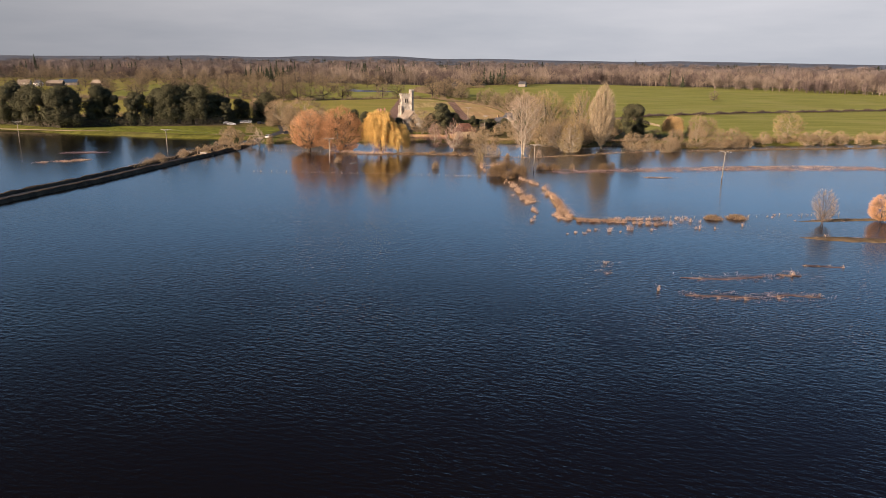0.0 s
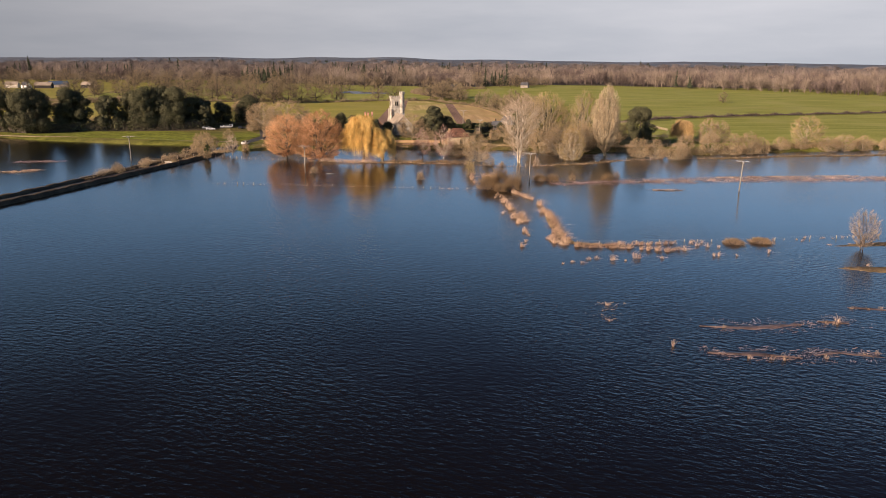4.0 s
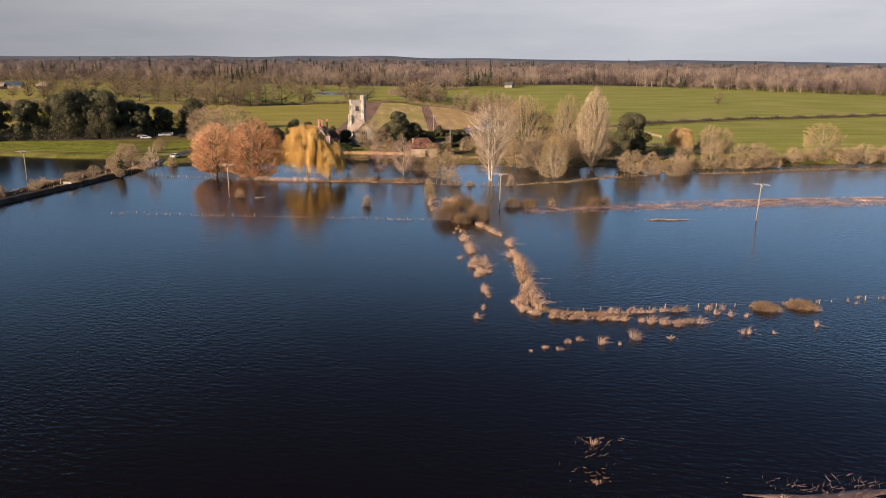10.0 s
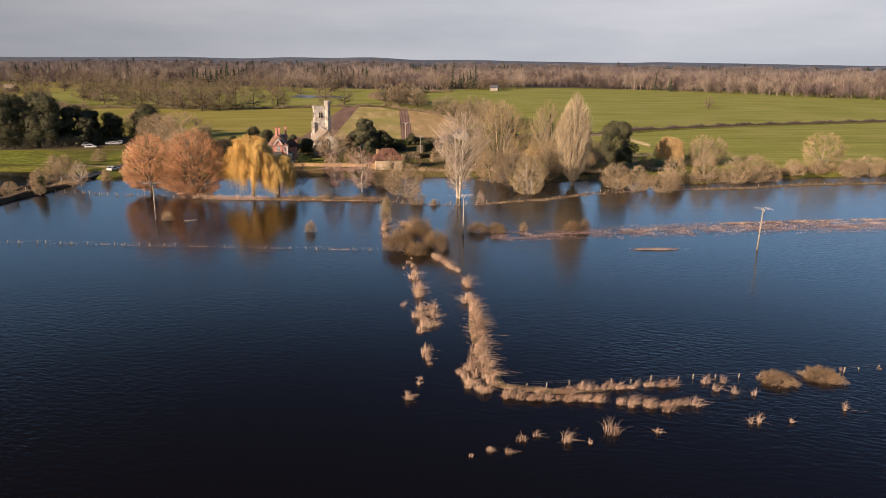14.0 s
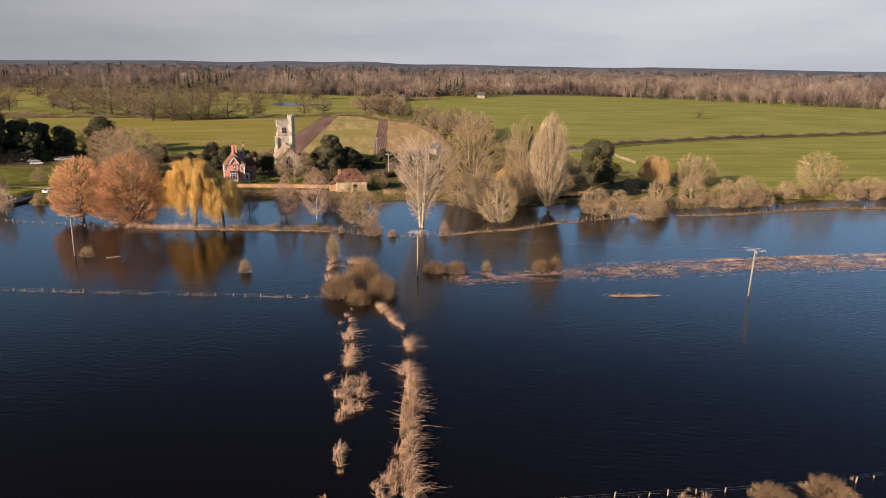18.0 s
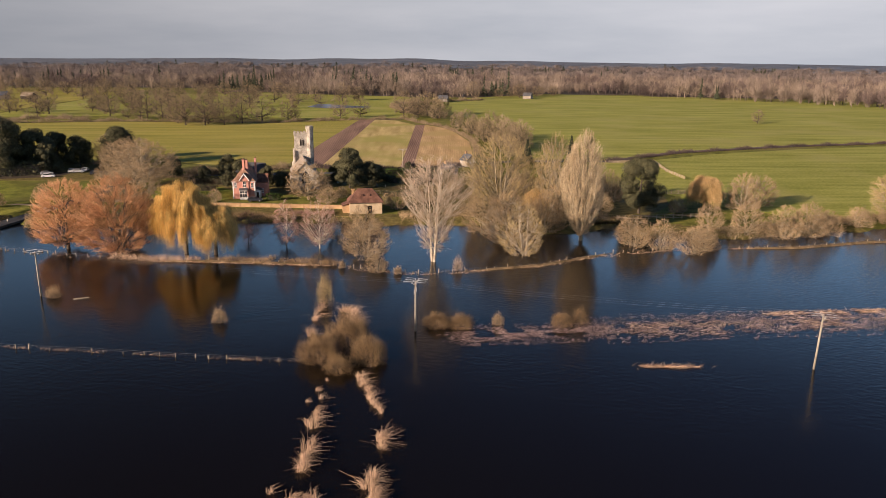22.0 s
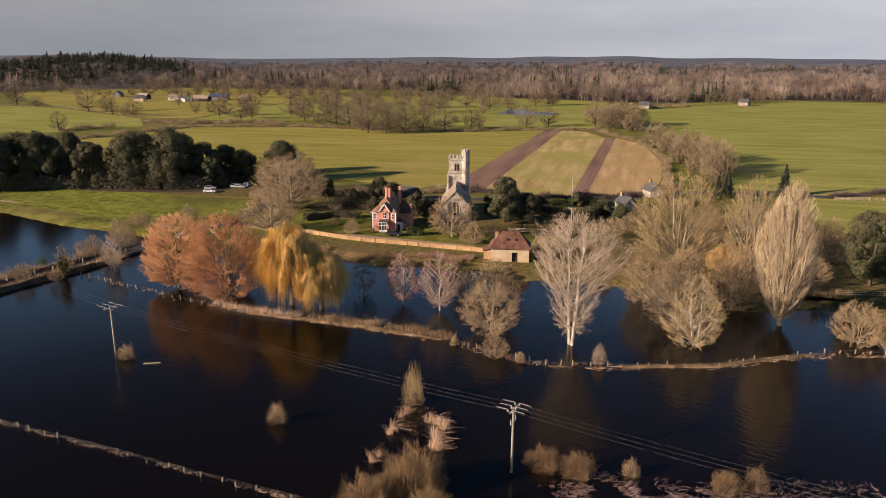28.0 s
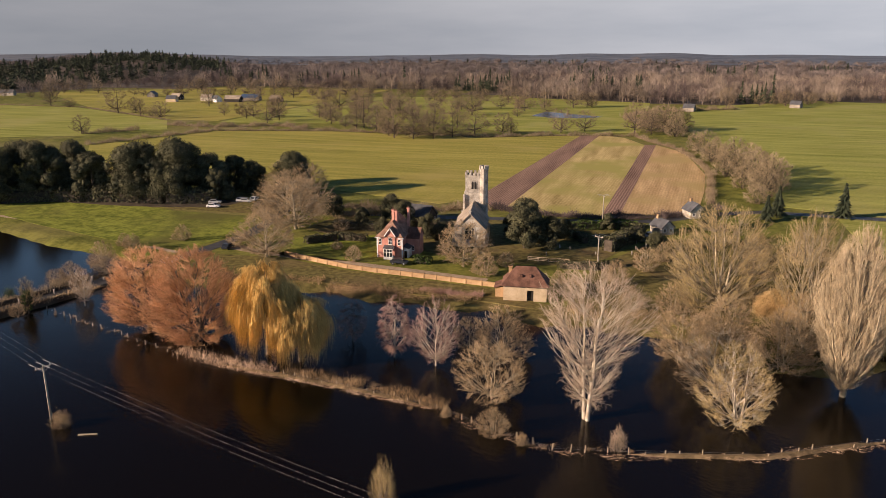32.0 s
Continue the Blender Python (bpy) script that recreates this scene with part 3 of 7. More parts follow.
def crown_tree(seed, height, profile, stems=1, trunk_r=0.3, clear=0.15, rise=1.0, limbs=40, boughs=380, twigs_n=4500, twig=1.1, twig_r=0.022, up=0.4, droop=0.0, lump=0.16, stem_out=0.25, shell=0.62, bend=0.35, fine=1.6):
    """A bare tree grown to fill a rounded, lumpy crown. profile: (share of the height, half width) rows. fine: how much the twigs are split up."""
    rng = np.random.default_rng(seed)
    ph, pr = zip(*profile)
    ph, pr = np.array(ph, float), np.array(pr, float)
    wob = rng.uniform(0, 6.28, 6)
    boughs, twigs_n, twig, twig_r = int(boughs * fine), int(twigs_n * fine), twig * fine ** -0.8, twig_r * fine ** -0.45

    def radius(h, az):
        m = 1 + lump * (np.sin(2 * az + wob[0] + 3 * h) * 0.5 + np.sin(3 * az + wob[1] - 5 * h) * 0.5 + np.sin(6 * az + wob[2] + 11 * h) * 0.5 + np.sin(9 * az + wob[4]) * np.sin(17 * h + wob[5]) * 0.5)
        return np.interp(h, ph, pr) * m

    def targets(n, inner):
        hs = np.linspace(ph[0], ph[-1], 200)
        w = np.interp(hs, ph, pr) ** 1.3 + 0.02 * pr.max()
        hh = np.clip(rng.choice(hs, n, p=w / w.sum()) + rng.normal(0, 0.01, n), 0.02, 1.0)
        az = rng.uniform(0, 6.283, n)
        rad = radius(hh, az) * np.sqrt(rng.uniform(inner ** 2, 1, n))
        return np.stack((np.cos(az) * rad, np.sin(az) * rad, hh * height), axis=1)

    k = 9
    tp, tr = [], []
    for s in range(stems):
        a = wob[3] + s * 6.283 / stems + rng.uniform(-0.3, 0.3)
        z = np.linspace(-0.8, height * rng.uniform(0.80, 0.90), k)
        f = np.linspace(0, 1, k)
        out = (stem_out * np.interp(0.6, ph, pr) * f ** 0.8 + 0.25) if stems > 1 else 0.25 * f
        tp.append(np.stack((np.cos(a) * out + rng.normal(0, 0.14, k) * f * 2, np.sin(a) * out + rng.normal(0, 0.14, k) * f * 2, z), axis=1))
        tr.append(np.maximum(0.03, trunk_r * (1 - 0.9 * f ** 0.8) * (1.0 if stems == 1 else 0.8)))
    tp, tr = np.array(tp), np.array(tr)
    T = targets(limbs, 0.45)
    lp, lr = [], []
    for t in T:
        s = rng.integers(stems)
        rho = math.hypot(t[0] - np.interp(t[2], tp[s, :, 2], tp[s, :, 0]), t[1] - np.interp(t[2], tp[s, :, 2], tp[s, :, 1]))
        z0 = np.clip(t[2] - rho * rise * rng.uniform(0.8, 1.2), height * clear * rng.uniform(0.7, 1.2), height * 0.82)
        p0 = np.array([np.interp(z0, tp[s, :, 2], tp[s, :, 0]), np.interp(z0, tp[s, :, 2], tp[s, :, 1]), z0])
        r0 = np.interp(z0, tp[s, :, 2], tr[s]) * 0.5
        mid = p0 * 0.5 + t * 0.5 + np.array([0, 0, bend * rho * (0.35 if droop else -0.22)]) + rng.normal(0, 0.09 * rho + 0.02, 3)
        f = np.linspace(0, 1, 6)[:, None]
        lp.append(p0 * (1 - f) ** 2 + 2 * mid * f * (1 - f) + t * f ** 2 + rng.normal(0, 0.02 * rho, (6, 3)) * f)
        lr.append(np.maximum(0.02, r0 * (1 - 0.8 * f[:, 0])))
    lp, lr = np.array(lp), np.array(lr)
    nodes, nodr = np.concatenate((lp[:, 1:].reshape(-1, 3), tp[:, 4:].reshape(-1, 3))), np.concatenate((lr[:, 1:].ravel(), tr[:, 4:].ravel()))
    B = targets(boughs, shell)
    want = B * np.array([0.72, 0.72, 1]) - np.array([0, 0, 0.09 * height * min(rise, 1.5)]) * (0 if droop else 1)
    near = np.argmin(((want[:, None] - nodes[None]) ** 2).sum(2), axis=1)
    b0 = nodes[near]
    f = np.linspace(0, 1, 4)[None, :, None]
    mid = b0 * 0.5 + B * 0.5 + rng.normal(0, 0.22, B.shape) + np.array([0, 0, 0.3 if droop else -0.2])
    bp = b0[:, None] * (1 - f) ** 2 + 2 * mid[:, None] * f * (1 - f) + B[:, None] * f ** 2
    br = np.clip(nodr[near], 0.014, 0.04)[:, None] * np.linspace(1, 0.35, 4)[None]
    i = rng.integers(0, boughs, twigs_n)
    g = rng.uniform(0.3, 1.0, twigs_n)[:, None] ** 0.7
    w0 = b0[i] * (1 - g) ** 2 + 2 * mid[i] * g * (1 - g) + B[i] * g ** 2
    away = B[i] - b0[i]
    away /= np.linalg.norm(away, axis=1, keepdims=True) + 1e-6
    dr = away * 0.55 + rng.normal(0, 0.5, (twigs_n, 3)) + np.array([0, 0, up - droop])
    dr /= np.linalg.norm(dr, axis=1, keepdims=True) + 1e-6
    w1 = w0 + dr * twig * rng.uniform(0.5, 1.25, (twigs_n, 1))
    w1[:, 2] = np.maximum(w1[:, 2], 0.15)
    return (tp, tr), (lp, lr), (bp, br), (w0, w1, twig_r * rng.uniform(0.7, 1.3, twigs_n))


def tree(name, m, grown, bark, twig_mat, label, category="tree", group=""):
    (tp, tr), (lp, lr), (bp, br), (w0, w1, wr) = grown
    root = thing(name, m, label=label, category=category, group=group)
    for p, r in zip(tp, tr):
        v, f = polytube(p[None], r[None], 7)
        link("trunk", mesh_data("trunk", v, f, bark, True), root)
    v, f = polytube(lp, lr, 4)
    q, g = polytube(bp, br, 3)
    a, b = spike_arrays(w0, w1, wr)
    if twig_mat in (TW_ORANGE, TW_YELLOW, TW_GOLD):
        b = np.concatenate((b, g[:, [0, 1, 2]] + len(a), g[:, [0, 2, 3]] + len(a)))
        a = np.concatenate((a, q))
    else:
        f, v = np.concatenate((f, g + len(v))), np.concatenate((v, q))
    tagged(link("branchwork", mesh_data("branchwork", v, f, bark, True), root), kind="stuff")
    tagged(link("crown", mesh_data("crown", a, b, twig_mat), root), kind="stuff")
    return root


def weeping(seed, height, w, n=1500, fall=(3, 8)):
    """A weeping crown: limbs that arch over at many heights, and tufts of hanging shoots from their ends."""
    rng = np.random.default_rng(seed)
    f9 = np.linspace(0, 1, 9)
    tp = np.stack((0.5 * f9 ** 2, 0.3 * np.sin(f9 * 3), -0.8 + f9 * (height * 0.66 + 0.8)), axis=1)[None]
    tr = (0.5 * (1 - 0.75 * f9))[None]
    lp, lr, s0, s1, s2 = [], [], [], [], []
    arms = 120
    m = max(8, n * 3 // arms)
    for k in range(arms):
        az = k * 2.4 + rng.uniform(-0.3, 0.3)
        t = ((k + 0.5) / arms) ** 1.25                                   # from the rim up to the top of the dome
        el = math.asin(0.12 + 0.88 * t)
        reach = (0.86 + 0.16 * math.sin(az * 2 + seed) + 0.10 * math.sin(az * 5 + 2 * seed)) * rng.uniform(0.72, 1.02)
        wide_r = w * math.cos(el) ** 0.6 * reach
        end = np.array([math.cos(az) * wide_r, math.sin(az) * wide_r, height * (0.40 + 0.55 * math.sin(el)) * rng.uniform(0.90, 1.0)])
        start = tp[0, rng.integers(4, 9)]
        mid = start * 0.4 + end * 0.6 + np.array([0, 0, height * 0.10])
        f = np.linspace(0, 1, 6)[:, None]
        lp.append(start * (1 - f) ** 2 + 2 * mid * f * (1 - f) + end * f ** 2)
        lr.append(0.11 * (1 - 0.85 * f[:, 0]))
        g = rng.uniform(0.55, 1.0, m)[:, None] ** 0.5
        p = start * (1 - g) ** 2 + 2 * mid * g * (1 - g) + end * g ** 2 + rng.normal(0, 0.42, (m, 3)) * np.array([1, 1, 0.6])
        tuft = rng.uniform(*fall) * (0.55 + 0.45 * (1 - t))
        ln = np.clip(np.minimum(p[:, 2] - rng.uniform(0.3, 1.6, m), tuft * rng.uniform(0.5, 1.15, m)), 0.5, None)
        out = np.array([math.cos(az), math.sin(az), 0]) * rng.uniform(0.15, 0.75, (m, 1))
        q = p + out + rng.normal(0, 0.22, (m, 3)) * np.array([1, 1, 0]) + np.array([0, 0, 1]) * (-ln * 0.3 + 0.15)[:, None]
        e = q - out * 0.25 + rng.normal(0, 0.28, (m, 3)) * np.array([1, 1, 0]) - np.array([0, 0, 1]) * (ln * 0.7)[:, None]
        s0.append(p)
        s1.append(q)
        s2.append(e)
    s0, s1, s2 = np.concatenate(s0), np.concatenate(s1), np.concatenate(s2)
    j = np.concatenate((s1 + (s1 - s0) * 0.05, s0 + (s1 - s0) * 0.5))
    e = np.concatenate((s2, s2 * 0.45 + s1 * 0.55 + rng.normal(0, 0.3, s1.shape) * np.array([1, 1, 0.3])))
    return (tp, tr), (np.array(lp), np.array(lr)), (np.stack((s0, s0 * 0.5 + s1 * 0.5, s1), axis=1), np.tile((0.019, 0.018, 0.017), (len(s0), 1))), (j, e, np.full(len(j), 0.019))


def leafy(seed, height, w, lumps=26, leaves=260, size=0.42, low=0.12):
    """Small leaf faces gathered in uneven lumps, large and small, over a rounded crown."""
    rng = np.random.default_rng(seed)
    tri = []
    for k in range(lumps * 2):
        t = rng.uniform(low, 1.0)
        rr = w * math.sqrt(max(0.05, 1 - (1.7 * t - 0.75) ** 2)) * rng.uniform(0.45, 1.0)
        az = rng.uniform(0, 6.28)
        c = np.array([math.cos(az) * rr * 0.8, math.sin(az) * rr * 0.8, height * (0.06 + 0.84 * t)])
        lr = w * (rng.uniform(0.24, 0.42) if k < lumps else rng.uniform(0.10, 0.22))
        n = int(leaves * 1.5) if k < lumps else int(leaves * 0.5)
        d = rng.normal(0, 1, (n, 3))
        d /= np.linalg.norm(d, axis=1, keepdims=True)
        pos = c + d * lr * rng.uniform(0.7, 1.06, (n, 1)) * np.array([1, 1, 0.85])
        pos[:, 2] = np.maximum(pos[:, 2], 0.3)
        e1 = np.cross(d, rng.normal(0, 1, (n, 3))) + d * rng.normal(0, 0.3, (n, 1))
        e1 /= np.linalg.norm(e1, axis=1, keepdims=True)
        e2 = np.cross(d + rng.normal(0, 0.25, (n, 3)), e1)
        e2 /= np.linalg.norm(e2, axis=1, keepdims=True) + 1e-9
        s = size * 0.85 * rng.uniform(0.55, 1.25, (n, 1))
        tri.append(np.stack((pos - e1 * s, pos - e2 * s * 0.6 + e1 * s * 0.3, pos + e1 * s * 0.6 + e2 * s * 0.6), axis=1))
    q = np.concatenate(tri)
    return q.reshape(-1, 3), np.arange(len(q) * 3).reshape(-1, 3)


def evergreen(name, m, seed, height, w, label, mat=None, group="", lumps=26, leaves=260, size=0.42, category="tree"):
    root = thing(name, m, label=label, category=category, group=group)
    rng = np.random.default_rng(seed)
    segs = [(np.array([0, 0, -0.5]), np.array([0.1, 0.1, height * 0.4]), 0.4, 0.3), (np.array([0.1, 0.1, height * 0.4]), np.array([0.2, 0, height * 0.8]), 0.3, 0.08)]
    for k in range(9):
        a = k * 2.4
        s = np.array([0.1, 0.1, height * rng.uniform(0.2, 0.6)])
        segs.append((s, s + np.array([math.cos(a) * w * 0.7, math.sin(a) * w * 0.7, height * rng.uniform(0.1, 0.25)]), 0.13, 0.04))
    v, f = tube_arrays(*[[s[i] for s in segs] for i in range(4)], 6)
    link("trunk", mesh_data("trunk", v, f, BARK_DARK, True), root)
    v, f = leafy(seed, height, w, lumps, leaves, size)
    link("crown", mesh_data("crown", v, f, mat or LEAF_DARK), root)
    return root


def at(x, y, turn=0.0, size=1.0, z=None):
    zz = float(land_height(x, y)) if z is None else z
    return Matrix.Translation((x, y, max(zz, -0.3))) @ Matrix.Rotation(radians(turn), 4, "Z") @ Matrix.Scale(size, 4)


def put_copy(ob, x, y, turn=0.0, size=1.0, z=None, squash=1.0):
    zz = float(land_height(x, y)) if z is None else z
    c = copy_thing(ob, Matrix.Translation((x, y, max(zz, -0.3))) @ Matrix.Rotation(radians(turn), 4, "Z"))
    c.scale = (size, size, size * squash)
    return c


# waterside trees of the village
ROUND = [(0.07, 0.35), (0.18, 0.80), (0.38, 1.0), (0.62, 0.97), (0.80, 0.78), (0.92, 0.50), (1.0, 0.12)]


def wide(w, rows=ROUND):
    return [(h, r * w * 1.1) for h, r in rows]


orange = tree("willow_tree", at(-82.6, 11.6), crown_tree(11, 16.4, wide(7.0), 1, 0.5, 0.14, 0.9, 56, 900, 24000, 1.1, 0.021, 0.5), BARK, TW_ORANGE, "round bare willow with orange-red twigs in the flood", group="orange willows")
tree("willow_tree", at(-70.4, 9.2, 40), crown_tree(12, 18.0, wide(7.9, [(0.02, 0.5), (0.12, 0.78), (0.35, 1.0), (0.6, 0.96), (0.78, 0.78), (0.91, 0.5), (1.0, 0.12)]), 3, 0.45, 0.06, 0.9, 66, 1050, 28000, 1.15, 0.021, 0.5, stem_out=0.3), BARK, TW_ORANGE, "larger bare willow with orange-brown twigs in the flood", group="orange willows")
tree("weeping_willow", at(-54.9, 7.2), weeping(3, 17.6, 7.6, 3900, (4, 9)), BARK, TW_YELLOW, "golden weeping willow hanging over the flood", group="golden willows")
tree("weeping_willow", at(-48.2, 6.2), weeping(5, 12.6, 5.6, 2600, (3, 7)), BARK, TW_YELLOW, "smaller golden weeping willow over a reed bank", group="golden willows")
tree("birch_tree", at(-43.5, 17.1), crown_tree(21, 8.3, wide(2.7), 1, 0.12, 0.2, 1.0, 20, 140, 1500, 0.9, 0.016, 0.0, 0.5), BARK, TW_BIRCH, "small slender bare tree standing in water", group="birches")
tree("birch_tree", at(-33.6, 12.5), crown_tree(22, 11.6, wide(3.2, [(0.1, 0.5), (0.3, 0.95), (0.5, 1.0), (0.75, 0.7), (1.0, 0.1)]), 1, 0.17, 0.15, 1.5, 30, 220, 3200, 1.2, 0.017, 0.0, 0.6), BARK_WHITE, TW_BIRCH, "white-stemmed birch with purple-pink drooping twigs", group="birches")
tree("birch_tree", at(-25.9, 11.1), crown_tree(23, 12.8, wide(4.1, [(0.1, 0.4), (0.3, 0.9), (0.55, 1.0), (0.8, 0.7), (1.0, 0.15)]), 1, 0.18, 0.12, 1.3, 34, 260, 3400, 1.1, 0.017, 0.25), BARK_WHITE, TW_BIRCH, "bare birch with pale stem and brown-purple twigs", group="birches")
bushy = tree("willow_bush", at(-14.5, 2.7), crown_tree(31, 9.8, wide(5.1, [(0.06, 0.6), (0.2, 0.9), (0.45, 1.0), (0.7, 0.85), (0.88, 0.55), (1.0, 0.15)]), 3, 0.2, 0.08, 0.9, 40, 360, 5200, 0.95, 0.021, 0.45, fine=1.4), BARK_PALE, TW_GREY, "dense round grey-brown willow bush in the flood", "bush", "willow bushes")
bushy2 = tree("willow_bush", at(-16.5, 19.3), crown_tree(32, 9.0, wide(4.6, [(0.04, 0.7), (0.2, 1.0), (0.5, 0.95), (0.75, 0.7), (1.0, 0.2)]), 4, 0.18, 0.06, 1.1, 40, 340, 4800, 0.95, 0.021, 0.45, lump=0.25, fine=1.4), BARK_PALE, TW_GREY, "dense uneven grey-brown willow bush at the water", "bush", "willow bushes")
put_copy(bushy, -22.3, 20.2, 200, 0.62)
put_copy(bushy2, -11.8, -7.5, 60, 0.46)
white = tree("poplar_tree", at(0, 0.2) @ Matrix.Rotation(radians(1.0), 4, "Y"), crown_tree(41, 23.4, [(0.06, 0.8), (0.14, 3.0), (0.3, 3.8), (0.45, 4.6), (0.6, 6.8), (0.74, 7.8), (0.86, 7.0), (0.95, 4.6), (1.0, 1.6)], 3, 0.44, 0.16, 1.0, 76, 560, 8200, 1.35, 0.017, -0.02, stem_out=0.2, shell=0.5, bend=0.8), BARK_WHITE, TW_PALE, "tall bare poplar with pale white trunks in the flood")
tree("lime_tree", at(20.3, 50), crown_tree(42, 21.8, wide(10.6, [(0.04, 0.55), (0.15, 0.85), (0.35, 1.0), (0.58, 0.95), (0.77, 0.76), (0.91, 0.46), (1.0, 0.12)]), 3, 0.5, 0.1, 1.3, 90, 800, 15000, 1.3, 0.022, 0.6, stem_out=0.2), BARK_PALE, TW_OLIVE, "broad bare tree with dense olive-grey twigs", group="garden trees")
tree("lime_tree", at(34.5, 44, 30), crown_tree(43, 22.8, wide(6.9, [(0.04, 0.6), (0.2, 0.9), (0.45, 1.0), (0.68, 0.9), (0.86, 0.6), (1.0, 0.15)]), 2, 0.45, 0.1, 1.7, 64, 580, 11000, 1.3, 0.021, 0.6, stem_out=0.2), BARK_PALE, TW_OLIVE, "tall bare tree with ivy-green stems and olive twigs", group="garden trees")
tree("lombardy_poplar", at(36.4, 18.8), crown_tree(44, 27.4, [(0.05, 1.0), (0.12, 2.6), (0.25, 4.2), (0.45, 5.3), (0.65, 5.2), (0.82, 3.9), (0.94, 2.1), (1.0, 0.6)], 1, 0.55, 0.05, 3.0, 90, 900, 16000, 1.7, 0.021, 1.1, lump=0.1, fine=2.4), BARK_PALE, TW_BUFF, "tall columnar buff-coloured bare poplar at the water's edge")
tree("alder_tree", at(17.8, 12.2), crown_tree(45, 12.4, wide(6.8), 2, 0.28, 0.14, 0.8, 44, 380, 5600, 1.0, 0.022, 0.3), BARK_WHITE, TW_GREY, "bare spreading tree with pale stem standing in water", group="water trees")
tree("alder_tree", at(20.4, 5.0) @ Matrix.Rotation(radians(-4), 4, "Y"), crown_tree(46, 12.8, wide(5.0, [(0.04, 0.5), (0.2, 0.9), (0.45, 1.0), (0.7, 0.8), (1.0, 0.2)]), 3, 0.24, 0.08, 1.2, 44, 360, 5600, 1.0, 0.022, 0.45), BARK_WHITE, TW_OLIVE, "upright bare tree with a leaning pale stem in water", group="water trees")
put_copy(bushy, 13.2, 25.2, 30, 1.05)
put_copy(bushy2, 28.7, 25.5, 140, 1.15)
put_copy(bushy, 20.5, 32.7, 250, 0.9)
put_copy(bushy2, 33.1, 34.1, 50, 1.1)
tree("weeping_willow", at(30.1, 43.1), weeping(8, 8.0, 3.8, 1200, (2, 4)), BARK, TW_GOLD, "small amber willow shrub among garden trees", "tree", "golden willows")
evergreen("holly_tree", at(58.8, 45.2), 51, 15.6, 6.6, "dark green evergreen tree beside the paddock", lumps=34, leaves=520, size=0.3)
tree("weeping_willow", at(78.7, 48.6), weeping(9, 11.2, 4.4, 1900, (3, 6)), BARK, TW_GOLD, "small golden weeping willow beside the paddock fence", group="golden willows")
for i, (x, y, t, s, q) in enumerate(((47.5, 12.5, 0, 0.82, 1.0), (53.5, 10.5, 70, 0.86, 0.95), (59.5, 5.8, 130, 0.74, 0.95), (63.5, 9, 10, 0.6, 1), (79, 22, 45, 0.85, 1.0), (88, 21, 190, 0.95, 1.0), (95, 22, 260, 0.95, 1.0), (101, 24, 300, 0.75, 1.0), (71, 26, 20, 0.7, 1.0), (90, 49, 90, 1.1, 1.1), (97, 54, 170, 1.0, 1.0), (70, 46, 120, 0.55, 1.0), (66, 17, 60, 0.6, 0.9))):
    put_copy((bushy, bushy2)[i % 2], x, y, t, s, squash=q)
rtree = tree("ash_tree", at(128.4, 39.5), crown_tree(47, 12.9, wide(7.0), 1, 0.3, 0.14, 0.9, 40, 360, 5200, 1.2, 0.026, 0.35), BARK_PALE, TW_OLIVE, "round bare tree at the field's edge", group="field trees")
tree("willow_tree", at(46.7, -121.4), crown_tree(48, 8.8, wide(2.9, [(0.1, 0.3), (0.3, 0.7), (0.6, 1.0), (0.85, 0.7), (1.0, 0.2)]), 2, 0.14, 0.12, 1.8, 30, 200, 2000, 0.9, 0.013, 0.6), BARK, TW_PALE, "small pale bare willow standing in the flood", group="flood willows")
put_copy(orange, 62.7, -118.9, 50, 0.42)

# church and house trees
yew = evergreen("yew_tree", at(-24.9, 84.7), 61, 13.2, 5.4, "dark evergreen yew in the churchyard", lumps=28, leaves=480, size=0.3)
churchtree = tree("cherry_tree", at(-35.6, 64.3), crown_tree(49, 11.6, wide(6.4), 1, 0.28, 0.14, 0.7, 40, 380, 6000, 1.0, 0.022, 0.25), BARK_PALE, TW_GREY, "bare rounded tree in front of the church")
oak = tree("oak_tree", at(-91.4, 85.8), crown_tree(50, 15.6, wide(10.2), 1, 0.6, 0.13, 0.6, 54, 560, 9000, 1.4, 0.028, 0.2), BARK_PALE, TW_GREY, "broad bare oak on the lawn", group="oaks")
put_copy(oak, -84.4, 57.7, 120, 0.68, squash=1.15)
put_copy(oak, -106.1, 108, 60, 0.85)
put_copy(oak, -121, 140, 10, 0.8)
put_copy(oak, -112, 132, 200, 0.75)
evg = [evergreen("holm_oak", at(-206.3, 87.6), 71, 19.5, 9.5, "big dark evergreen oak in the grove", group="evergreen grove", lumps=34, leaves=480, size=0.38),
       evergreen("holm_oak", at(-192, 98.8), 72, 20.0, 8.5, "big dark evergreen oak in the grove", group="evergreen grove", lumps=34, leaves=480, size=0.38),
       evergreen("holm_oak", at(-176.5, 102.6), 73, 16.0, 7.0, "rounded dark evergreen oak in the grove", group="evergreen grove", lumps=30, leaves=460, size=0.38)]
for i, (x, y, s) in enumerate(((-160.3, 106.4, 1.0), (-148.8, 109.8, 1.0), (-142.3, 120.8, 0.95), (-168, 109.7, 0.9), (-155.3, 121.7, 1.0), (-134.8, 114, 0.7), (-221.3, 94.1, 1.0), (-237.1, 103.6, 1.05), (-255.8, 112.6, 1.0), (-212.7, 108.4, 0.9), (-197.8, 118.6, 0.9), (-265, 108, 1.0), (-117.8, 134, 0.75), (-130, 128, 0.6), (-140, 132, 0.8), (-124, 150, 0.6))):
    put_copy(evg[i % 3], x, y, i * 77, s)


